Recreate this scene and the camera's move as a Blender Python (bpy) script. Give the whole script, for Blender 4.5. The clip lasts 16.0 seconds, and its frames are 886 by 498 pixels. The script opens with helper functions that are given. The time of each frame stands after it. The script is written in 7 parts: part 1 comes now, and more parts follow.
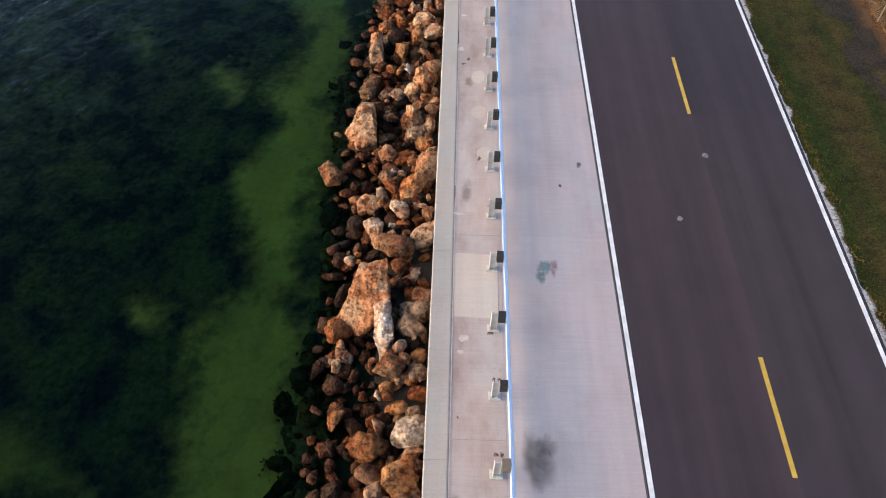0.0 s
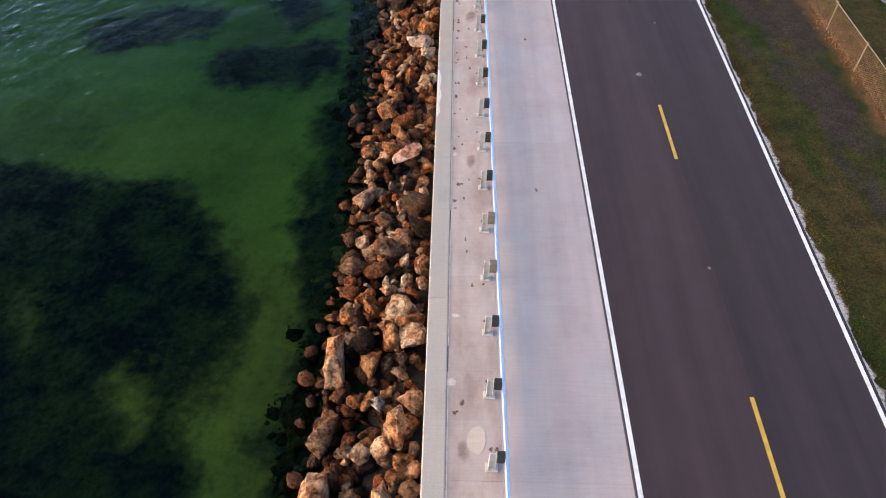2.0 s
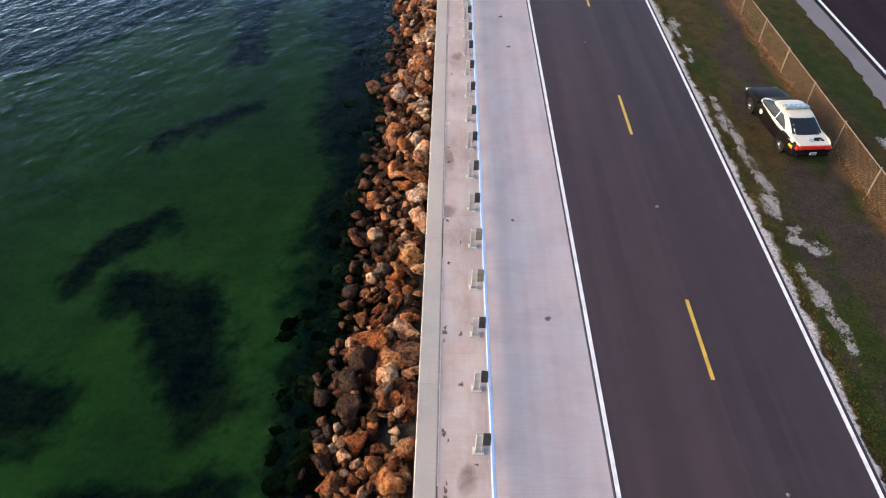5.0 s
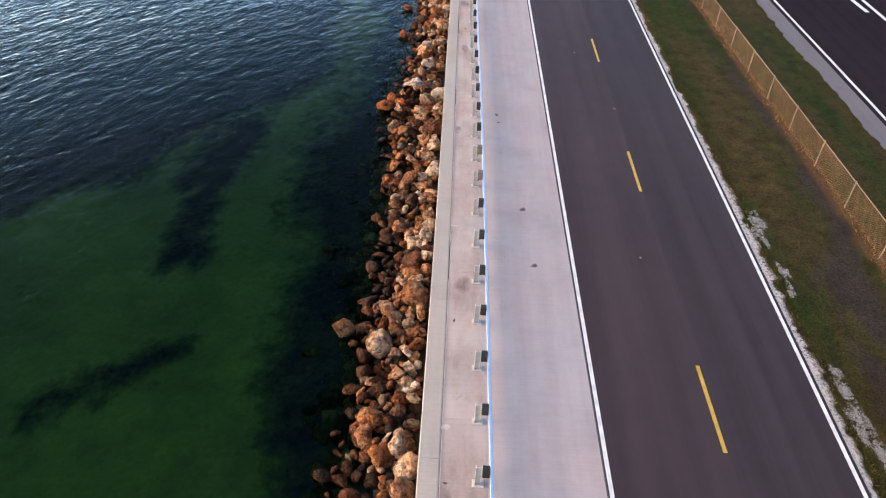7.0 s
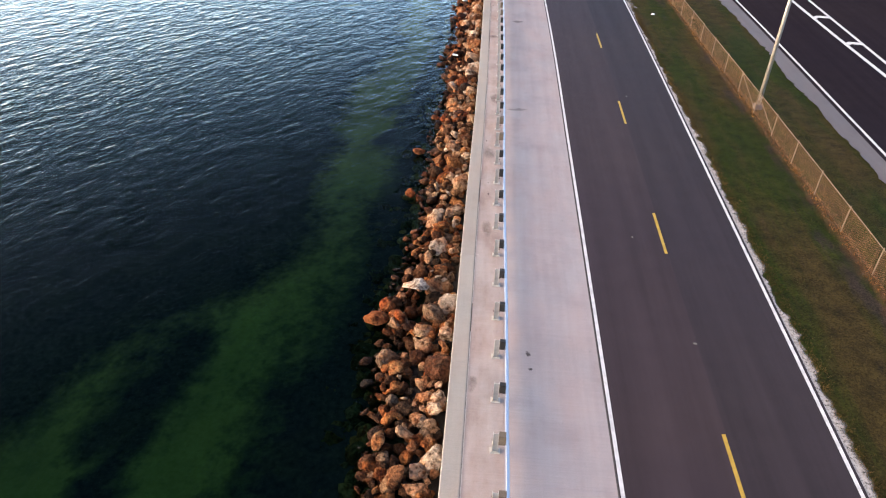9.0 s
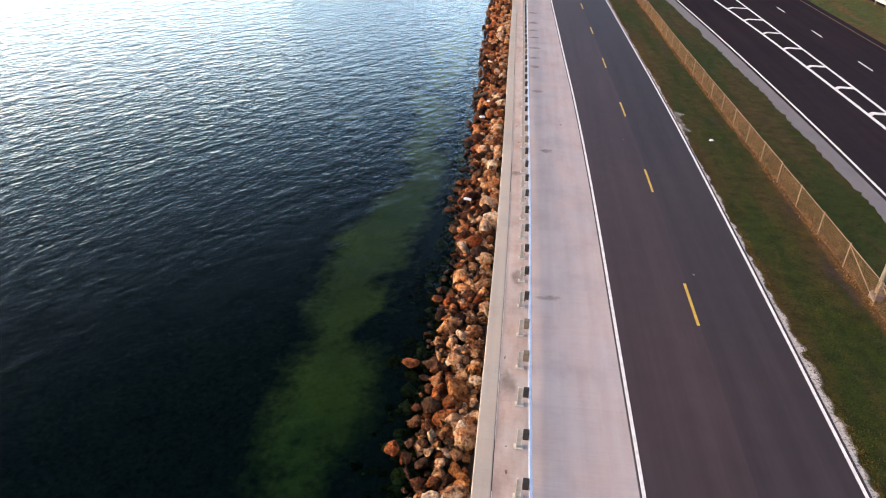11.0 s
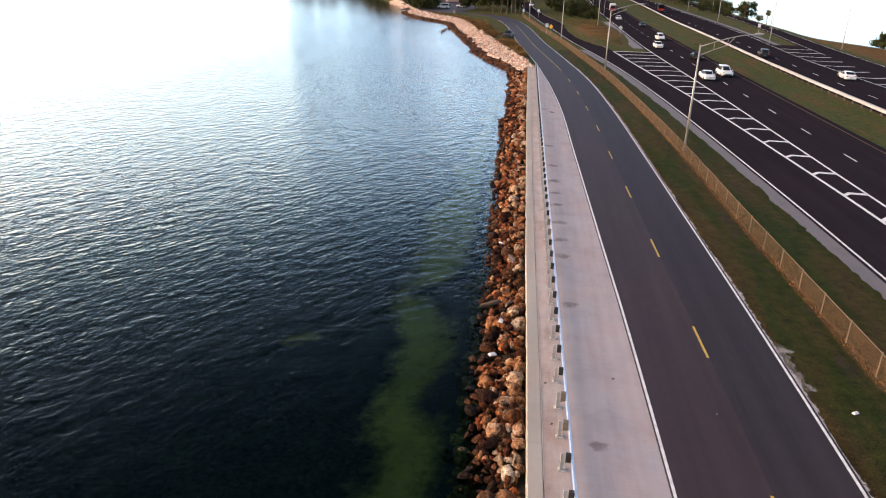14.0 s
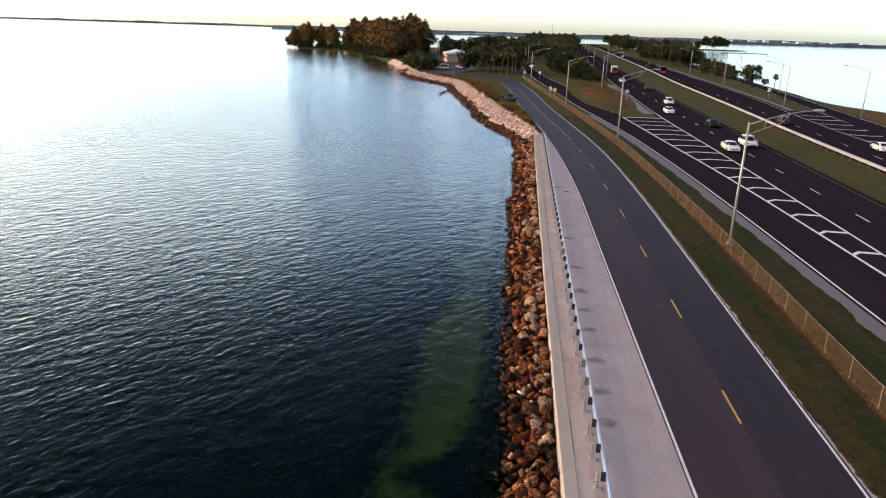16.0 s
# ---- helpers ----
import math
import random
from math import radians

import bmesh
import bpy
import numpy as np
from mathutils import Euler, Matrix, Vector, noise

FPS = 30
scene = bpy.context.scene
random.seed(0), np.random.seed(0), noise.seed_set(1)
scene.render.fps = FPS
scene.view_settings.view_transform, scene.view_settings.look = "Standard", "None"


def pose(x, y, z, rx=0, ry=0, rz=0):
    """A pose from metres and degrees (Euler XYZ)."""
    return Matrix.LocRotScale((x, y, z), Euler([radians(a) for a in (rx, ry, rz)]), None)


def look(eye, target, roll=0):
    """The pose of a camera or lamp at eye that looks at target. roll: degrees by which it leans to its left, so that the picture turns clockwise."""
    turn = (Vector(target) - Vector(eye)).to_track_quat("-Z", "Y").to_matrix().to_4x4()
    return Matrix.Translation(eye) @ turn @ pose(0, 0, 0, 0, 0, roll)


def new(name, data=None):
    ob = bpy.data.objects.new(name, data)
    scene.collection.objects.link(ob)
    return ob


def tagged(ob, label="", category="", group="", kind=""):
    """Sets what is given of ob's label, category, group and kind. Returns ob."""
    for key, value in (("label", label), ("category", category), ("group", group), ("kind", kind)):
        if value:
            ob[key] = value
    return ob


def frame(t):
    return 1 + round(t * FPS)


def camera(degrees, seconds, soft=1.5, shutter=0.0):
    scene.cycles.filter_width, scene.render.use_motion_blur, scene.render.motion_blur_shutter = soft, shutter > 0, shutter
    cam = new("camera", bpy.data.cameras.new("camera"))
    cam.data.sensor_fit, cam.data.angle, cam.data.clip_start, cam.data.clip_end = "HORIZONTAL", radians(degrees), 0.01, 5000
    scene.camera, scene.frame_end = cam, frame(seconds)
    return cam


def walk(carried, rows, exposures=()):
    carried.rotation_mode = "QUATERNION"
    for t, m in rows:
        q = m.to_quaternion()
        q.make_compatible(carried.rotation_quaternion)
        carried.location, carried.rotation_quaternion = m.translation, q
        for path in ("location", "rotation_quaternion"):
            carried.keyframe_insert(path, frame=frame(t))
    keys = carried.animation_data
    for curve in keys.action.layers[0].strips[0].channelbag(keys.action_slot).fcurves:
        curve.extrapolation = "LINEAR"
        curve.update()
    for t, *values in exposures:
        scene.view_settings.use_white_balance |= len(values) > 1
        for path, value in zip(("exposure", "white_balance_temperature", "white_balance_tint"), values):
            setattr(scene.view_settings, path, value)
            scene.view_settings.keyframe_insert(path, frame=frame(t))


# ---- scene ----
cam = camera(65.0, 16.0, soft=1.1)
PATH = [
    (0, (-7.791, -17.967, 15.296), (-7.814, -16.73, 13.724), 0.5),
    (0.5, (-7.854, -14.97, 15.313), (-7.87, -13.712, 13.758), 0.6),
    (1, (-7.894, -11.957, 15.359), (-7.902, -10.677, 13.822), 1.0),
    (1.5, (-7.876, -8.963, 15.423), (-7.881, -7.656, 13.909), 0.9),
    (2, (-7.874, -6.015, 15.492), (-7.875, -4.681, 14.002), 1.2),
    (2.5, (-7.863, -2.966, 15.523), (-7.859, -1.608, 14.054), 1.6),
    (3, (-7.831, 0.15, 15.534), (-7.825, 1.531, 14.088), 1.6),
    (3.5, (-7.777, 3.223, 15.585), (-7.771, 4.626, 14.16), 1.5),
    (4, (-7.718, 6.328, 15.64), (-7.714, 7.751, 14.234), 1.5),
    (4.5, (-7.726, 9.469, 15.68), (-7.718, 10.911, 14.295), 1.7),
    (5, (-7.78, 12.608, 15.711), (-7.765, 14.07, 14.347), 1.9),
    (5.2, (-7.784, 13.906, 15.72), (-7.767, 15.374, 14.363), 2.1),
    (7.5, (-7.597, 28.56, 15.829), (-7.629, 30.125, 14.584), 2.1),
    (8, (-7.599, 31.566, 15.872), (-7.65, 33.153, 14.657), 2.2),
    (8.5, (-7.579, 34.622, 15.93), (-7.653, 36.232, 14.745), 2.0),
    (9, (-7.567, 37.686, 15.977), (-7.664, 39.317, 14.823), 1.8),
    (9.5, (-7.593, 40.79, 16.031), (-7.709, 42.442, 14.91), 1.6),
    (9.7, (-7.623, 42.006, 16.043), (-7.745, 43.668, 14.937), 1.7),
    (12, (-8.184, 56.329, 16.202), (-8.375, 58.089, 15.27), 1.7),
    (12.5, (-8.37, 59.289, 16.268), (-8.566, 61.071, 15.381), 1.8),
    (13, (-8.579, 62.184, 16.307), (-8.78, 63.986, 15.464), 1.7),
    (13.5, (-8.815, 65.293, 16.378), (-9.023, 67.116, 15.582), 1.4),
    (14, (-9.123, 68.349, 16.398), (-9.334, 70.191, 15.648), 1.4),
    (14.5, (-9.496, 71.442, 16.407), (-9.709, 73.301, 15.7), 1.5),
    (15, (-9.935, 74.47, 16.41), (-10.147, 76.342, 15.739), 1.7),
    (15.5, (-10.375, 77.456, 16.459), (-10.587, 79.34, 15.823), 1.9),
    (16, (-10.783, 80.739, 16.571), (-10.997, 82.633, 15.967), 1.8),
]
walk(cam, [(t, look(eye, target, roll)) for t, eye, target, roll in PATH], [(0, 1.43, 6550, -1), (3, 1.56, 6700, 3), (5, 1.52, 6700, 3), (9, 1.53, 7100, 5), (12, 1.45, 7700, 8), (14.5, 1.04, 7500, 9), (16, 0.76, 7350, 10)])

# ---- light ----
SUN_AZ, SUN_EL = 92.0, 15.0  # degrees left of +y, degrees above the horizon
world = bpy.data.worlds.new("dusk_sky")
scene.world = world
world.use_nodes = True
wt = world.node_tree
sky = wt.nodes.new("ShaderNodeTexSky")
sky.sky_type = "NISHITA"
sky.sun_disc = False
sky.sun_elevation = radians(SUN_EL)
sky.sun_rotation = radians(-SUN_AZ)
sky.altitude = 10
sky.air_density, sky.dust_density, sky.ozone_density = 0.52, 1.1, 0.9
wt.nodes["Background"].inputs["Strength"].default_value = 0.24
wt.links.new(sky.outputs["Color"], wt.nodes["Background"].inputs["Color"])

sun = new("sun", bpy.data.lights.new("sun", "SUN"))
sun.data.energy, sun.data.angle, sun.data.color = 2.6, radians(74), (1.0, 0.58, 0.31)
_a, _e = radians(SUN_AZ), radians(SUN_EL)
sun_dir = Vector((-math.sin(_a) * math.cos(_e), math.cos(_a) * math.cos(_e), math.sin(_e)))
sun.matrix_world = look(sun_dir * 50, (0, 0, 0))


# ---- materials ----
def nodes_of(name):
    m = bpy.data.materials.new(name)
    m.use_nodes = True
    t = m.node_tree
    return m, t, t.nodes["Principled BSDF"]


def noise_node(t, vec, scale, detail=4.0, rough=0.55, stretch=None, turn=0.0, raw=False):
    n = t.nodes.new("ShaderNodeTexNoise")
    n.inputs["Scale"].default_value = scale
    n.inputs["Detail"].default_value = detail
    n.inputs["Roughness"].default_value = rough
    if stretch:
        mp = t.nodes.new("ShaderNodeMapping")
        mp.inputs["Scale"].default_value = stretch
        mp.inputs["Rotation"].default_value = (0, 0, radians(turn))
        t.links.new(vec, mp.inputs["Vector"])
        vec = mp.outputs["Vector"]
    t.links.new(vec, n.inputs["Vector"])
    if raw:
        return n.outputs["Fac"]
    r = t.nodes.new("ShaderNodeMapRange")
    r.inputs["From Min"].default_value, r.inputs["From Max"].default_value = 0.28, 0.72
    t.links.new(n.outputs["Fac"], r.inputs["Value"])
    return r.outputs["Result"]


def ramp(t, fac, stops):
    r = t.nodes.new("ShaderNodeValToRGB")
    e = r.color_ramp.elements
    while len(e) < len(stops):
        e.new(0.5)
    for el, (p, c) in zip(e, stops):
        el.position = p
        el.color = (*c, 1) if len(c) == 3 else c
    t.links.new(fac, r.inputs["Fac"])
    return r.outputs["Color"]


def grey(p, a, b=None):
    return (p, (a, a, a))


def mix(t, fac, a, b, kind="MIX"):
    n = t.nodes.new("ShaderNodeMix")
    n.data_type, n.blend_type = "RGBA", kind
    n.clamp_result = False
    for sock, val in ((n.inputs[0], fac), (n.inputs[6], a), (n.inputs[7], b)):
        if isinstance(val, (int, float)):
            sock.default_value = val
        elif isinstance(val, tuple):
            sock.default_value = (*val, 1) if len(val) == 3 else val
        else:
            t.links.new(val, sock)
    return n.outputs[2]


def bump(t, height, strength, distance, normal=None):
    b = t.nodes.new("ShaderNodeBump")
    b.inputs["Strength"].default_value = strength
    b.inputs["Distance"].default_value = distance
    t.links.new(height, b.inputs["Height"])
    if normal is not None:
        t.links.new(normal, b.inputs["Normal"])
    return b.outputs["Normal"]


def coords(t, world_space=True):
    if world_space:
        return t.nodes.new("ShaderNodeNewGeometry").outputs["Position"]
    return t.nodes.new("ShaderNodeTexCoord").outputs["Object"]


def plain(name, color, rough=0.6, metal=0.0, var=0.25, scale=6.0, bumps=0.15, world_space=False, gloss=0.5):
    """A material of one colour with grain and blotches at two scales."""
    m, t, b = nodes_of(name)
    v = coords(t, world_space)
    n1, n2 = noise_node(t, v, scale), noise_node(t, v, scale * 7)
    c1 = mix(t, n1, tuple(c * (1 - var) for c in color), tuple(min(1, c * (1 + var)) for c in color))
    c2 = ramp(t, n2, [grey(0.25, 1 - var * 0.6), grey(0.75, 1.0)])
    t.links.new(mix(t, 1.0, c1, c2, "MULTIPLY"), b.inputs["Base Color"])
    b.inputs["Roughness"].default_value = rough
    b.inputs["Metallic"].default_value = metal
    b.inputs["Specular IOR Level"].default_value = gloss
    if bumps:
        t.links.new(bump(t, n2, bumps, 0.02), b.inputs["Normal"])
    return m


def make_asphalt(name, color, worn=0.5, gloss=0.10, fresh=None):
    m, t, b = nodes_of(name)
    v = coords(t)
    fine = noise_node(t, v, 55, 3)
    mid = noise_node(t, v, 1.1, 5)
    streak = noise_node(t, v, 1.0, 4, 0.6, (1.4, 0.035, 1))
    big = noise_node(t, v, 0.09, 4)
    base = mix(t, fine, tuple(c * 0.86 for c in color), tuple(c * 1.14 for c in color))
    base = mix(t, 1.0, base, ramp(t, streak, [grey(0.2, 1 - 0.14 * worn), grey(0.8, 1 + 0.12 * worn)]), "MULTIPLY")
    base = mix(t, 1.0, base, ramp(t, big, [(0.2, (0.95, 0.94, 0.98)), (0.8, (1.06, 1.03, 1.0))]), "MULTIPLY")
    base = mix(t, 1.0, base, ramp(t, mid, [grey(0.2, 0.95), grey(0.8, 1.04)]), "MULTIPLY")
    # The base is multiplied by fresh, gradually from y 60 to 105.
    if fresh:
        sep = t.nodes.new("ShaderNodeSeparateXYZ")
        t.links.new(v, sep.inputs[0])
        along_y = t.nodes.new("ShaderNodeMapRange")
        along_y.inputs["From Min"].default_value, along_y.inputs["From Max"].default_value = 60.0, 105.0
        t.links.new(sep.outputs["Y"], along_y.inputs["Value"])
        base = mix(t, along_y.outputs["Result"], base, mix(t, 1.0, base, fresh, "MULTIPLY"))
    t.links.new(base, b.inputs["Base Color"])
    b.inputs["Roughness"].default_value = 0.55
    b.inputs["Specular IOR Level"].default_value = gloss
    t.links.new(bump(t, fine, 0.4, 0.006), b.inputs["Normal"])
    return m


def make_concrete(name, color, stain=0.5, along=True, per_piece=0.1, grime=0.0):
    m, t, b = nodes_of(name)
    v = coords(t)
    fine = noise_node(t, v, 40, 4)
    broom = noise_node(t, v, 3.0, 3, 0.6, (0.25, 7.0, 1))
    drag = noise_node(t, v, 1.0, 4, 0.6, (2.6, 0.10, 1))
    blot = noise_node(t, v, 0.55, 6, 0.62)
    spots = noise_node(t, v, 1.9, 5, 0.7)
    base = mix(t, fine, tuple(c * 0.88 for c in color), tuple(c * 1.1 for c in color))
    base = mix(t, 1.0, base, ramp(t, broom, [grey(0.2, 0.96), grey(0.8, 1.03)]), "MULTIPLY")
    base = mix(t, 1.0, base, ramp(t, drag, [(0.15, (0.93, 0.92, 0.925)), (0.85, (1.04, 1.035, 1.03))]), "MULTIPLY")
    base = mix(t, 1.0, base, ramp(t, blot, [(0.05, (1 - 0.26 * stain, 1 - 0.28 * stain, 1 - 0.27 * stain)), (0.5, (1, 1, 1)), (0.95, (1.04, 1.02, 1.0))]), "MULTIPLY")
    hue = noise_node(t, v, 0.7, 4, 0.6, (1.0, 0.45, 1))
    base = mix(t, 1.0, base, ramp(t, hue, [(0.15, (0.955, 1.0, 1.03)), (0.85, (1.035, 0.985, 0.97))]), "MULTIPLY")
    dark = ramp(t, spots, [grey(0.03, 0.7), grey(0.12, 1.0)])
    base = mix(t, stain, base, mix(t, 1.0, base, dark, "MULTIPLY"))
    if grime:
        gm = noise_node(t, v, 0.75, 6, 0.68, (1.3, 0.55, 1))
        base = mix(t, grime, base, mix(t, 1.0, base, ramp(t, gm, [(0.30, (1, 1, 1)), (0.62, (0.84, 0.77, 0.74)), (0.9, (0.60, 0.50, 0.47))]), "MULTIPLY"))
    oi = t.nodes.new("ShaderNodeObjectInfo").outputs["Random"]
    base = mix(t, 1.0, base, ramp(t, oi, [grey(0.0, 1 - per_piece), grey(1.0, 1 + per_piece * 0.6)]), "MULTIPLY")
    t.links.new(base, b.inputs["Base Color"])
    b.inputs["Roughness"].default_value = 0.86
    t.links.new(bump(t, fine, 0.25, 0.006), b.inputs["Normal"])
    return m


def make_rock(name, stops, island=False, wet=0.0):
    m, t, b = nodes_of(name)
    v = coords(t)
    if island:
        rnd = t.nodes.new("ShaderNodeNewGeometry").outputs["Random Per Island"]
    else:
        rnd = t.nodes.new("ShaderNodeObjectInfo").outputs["Random"]
    body = ramp(t, rnd, stops)
    n1, n2, n3 = noise_node(t, v, 3.4, 6, 0.65), noise_node(t, v, 8.5, 6, 0.62), noise_node(t, v, 1.3, 4)
    body = mix(t, 1.0, body, ramp(t, n1, [(0.16, (0.28, 0.19, 0.14)), (0.46, (0.95, 0.90, 0.86)), (0.82, (1.42, 1.40, 1.34))]), "MULTIPLY")
    body = mix(t, 1.0, body, ramp(t, n2, [grey(0.14, 0.36), grey(0.45, 0.95), grey(0.85, 1.22)]), "MULTIPLY")
    rust = ramp(t, n3, [grey(0.42, 0.0), grey(0.62, 0.55)])
    body = mix(t, rust, body, mix(t, 1.0, body, (0.95, 0.5, 0.27), "MULTIPLY"))
    t.links.new(body, b.inputs["Base Color"])
    b.inputs["Roughness"].default_value = 0.85 - wet
    b.inputs["Specular IOR Level"].default_value = 0.12
    t.links.new(bump(t, n2, 1.0, 0.10, bump(t, n1, 1.0, 0.16)), b.inputs["Normal"])
    return m


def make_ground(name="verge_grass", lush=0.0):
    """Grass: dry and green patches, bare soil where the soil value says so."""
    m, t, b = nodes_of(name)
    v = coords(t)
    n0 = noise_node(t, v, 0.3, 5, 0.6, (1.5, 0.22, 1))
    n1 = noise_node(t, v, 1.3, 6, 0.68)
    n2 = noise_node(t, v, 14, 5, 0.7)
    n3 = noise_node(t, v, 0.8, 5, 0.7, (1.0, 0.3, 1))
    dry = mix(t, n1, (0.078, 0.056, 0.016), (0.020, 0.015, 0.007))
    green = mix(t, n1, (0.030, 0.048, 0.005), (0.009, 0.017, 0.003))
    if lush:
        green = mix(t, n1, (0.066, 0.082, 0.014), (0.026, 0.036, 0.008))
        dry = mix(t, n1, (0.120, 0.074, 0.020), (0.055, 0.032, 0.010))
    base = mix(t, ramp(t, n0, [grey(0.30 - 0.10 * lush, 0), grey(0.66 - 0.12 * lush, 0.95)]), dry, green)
    at = t.nodes.new("ShaderNodeAttribute")
    at.attribute_name = "soil"
    sum_ = t.nodes.new("ShaderNodeMath")
    sum_.operation = "MULTIPLY_ADD"
    t.links.new(n3, sum_.inputs[0])
    sum_.inputs[1].default_value = 0.7
    t.links.new(at.outputs["Fac"], sum_.inputs[2])
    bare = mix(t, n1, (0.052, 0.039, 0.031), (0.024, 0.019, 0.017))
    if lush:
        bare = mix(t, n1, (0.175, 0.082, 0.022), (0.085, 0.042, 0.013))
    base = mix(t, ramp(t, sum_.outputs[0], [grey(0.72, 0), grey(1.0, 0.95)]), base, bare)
    base = mix(t, 1.0, base, ramp(t, n2, [grey(0.2, 0.5), grey(0.8, 1.35)]), "MULTIPLY")
    t.links.new(base, b.inputs["Base Color"])
    b.inputs["Roughness"].default_value = 0.95
    b.inputs["Specular IOR Level"].default_value = 0.1
    t.links.new(bump(t, n2, 0.9, 0.08), b.inputs["Normal"])
    return m


def make_soil(name, c1, c2):
    m, t, b = nodes_of(name)
    v = coords(t)
    n1, n2 = noise_node(t, v, 1.6, 6, 0.7), noise_node(t, v, 22, 4, 0.7)
    base = mix(t, n1, c1, c2)
    base = mix(t, 1.0, base, ramp(t, n2, [grey(0.25, 0.55), grey(0.7, 1.25)]), "MULTIPLY")
    t.links.new(base, b.inputs["Base Color"])
    b.inputs["Roughness"].default_value = 0.95
    t.links.new(bump(t, n2, 0.8, 0.04), b.inputs["Normal"])
    return m


def make_water():
    """Clear shallow sea water: mirror by Fresnel, tinted see-through below, wind ripples."""
    m, t, b = nodes_of("sea_water")
    t.nodes.remove(b)
    out = t.nodes["Material Output"]
    v = coords(t)
    rot = t.nodes.new("ShaderNodeMapping")
    rot.inputs["Rotation"].default_value = (0, 0, radians(-57))
    t.links.new(v, rot.inputs["Vector"])
    rv = rot.outputs["Vector"]
    w0 = noise_node(t, rv, 0.36, 3, 0.5, (0.8, 1.2, 1), raw=True)
    w1 = noise_node(t, rv, 1.1, 3, 0.52, (0.75, 1.25, 1), raw=True)
    w2 = noise_node(t, rv, 2.9, 3, 0.55, (0.7, 1.3, 1), raw=True)
    w3 = noise_node(t, v, 0.11, 2, 0.5)
    sep = t.nodes.new("ShaderNodeSeparateXYZ")
    t.links.new(v, sep.inputs[0])
    lee = t.nodes.new("ShaderNodeMapRange")
    lee.inputs["From Min"].default_value, lee.inputs["From Max"].default_value = 190.0, 360.0
    lee.inputs["To Min"].default_value, lee.inputs["To Max"].default_value = 1.0, 0.32
    t.links.new(sep.outputs["Y"], lee.inputs["Value"])
    gust = t.nodes.new("ShaderNodeMapRange")
    gust.inputs["From Min"].default_value, gust.inputs["From Max"].default_value = 55.0, 165.0
    gust.inputs["To Min"].default_value, gust.inputs["To Max"].default_value = 0.92, 1.45
    t.links.new(sep.outputs["Y"], gust.inputs["Value"])
    shelter = t.nodes.new("ShaderNodeMapRange")
    shelter.inputs["From Min"].default_value, shelter.inputs["From Max"].default_value = -30.0, -13.0
    shelter.inputs["To Min"].default_value, shelter.inputs["To Max"].default_value = 1.0, 0.8
    t.links.new(sep.outputs["X"], shelter.inputs["Value"])

    def times(p, q):
        m_ = t.nodes.new("ShaderNodeMath")
        m_.operation = "MULTIPLY"
        t.links.new(p, m_.inputs[0])
        t.links.new(q, m_.inputs[1])
        return m_.outputs[0]

    swell = times(times(lee.outputs["Result"], gust.outputs["Result"]), shelter.outputs["Result"])

    def wave(height, strength, distance, normal=None):
        b_ = t.nodes.new("ShaderNodeBump")
        b_.inputs["Strength"].default_value = strength
        m_ = t.nodes.new("ShaderNodeMath")
        m_.operation = "MULTIPLY"
        m_.inputs[1].default_value = distance
        t.links.new(swell, m_.inputs[0])
        t.links.new(m_.outputs[0], b_.inputs["Distance"])
        t.links.new(height, b_.inputs["Height"])
        if normal is not None:
            t.links.new(normal, b_.inputs["Normal"])
        return b_.outputs["Normal"]

    nrm = wave(w2, 0.62, 0.062, wave(w1, 0.64, 0.175, wave(w0, 0.4, 0.10)))
    fr = t.nodes.new("ShaderNodeFresnel")
    fr.inputs["IOR"].default_value = 1.33
    t.links.new(nrm, fr.inputs["Normal"])
    gl = t.nodes.new("ShaderNodeBsdfGlossy")
    gl.inputs["Roughness"].default_value = 0.075
    gl.inputs["Color"].default_value = (0.93, 0.99, 1.0, 1)
    t.links.new(nrm, gl.inputs["Normal"])
    tr = t.nodes.new("ShaderNodeBsdfTransparent")
    t.links.new(ramp(t, w3, [(0.3, (0.44, 0.70, 0.54)), (0.7, (0.49, 0.73, 0.56))]), tr.inputs["Color"])
    mx = t.nodes.new("ShaderNodeMixShader")
    t.links.new(ramp(t, fr.outputs["Fac"], [grey(0.021, 0.0008), grey(0.034, 0.0023), grey(0.055, 0.0078), grey(0.12, 0.048), grey(0.25, 0.33), grey(0.42, 0.92), grey(0.65, 1.0)]), mx.inputs["Fac"])
    t.links.new(tr.outputs["BSDF"], mx.inputs[1])
    t.links.new(gl.outputs["BSDF"], mx.inputs[2])
    t.links.new(mx.outputs["Shader"], out.inputs["Surface"])
    return m


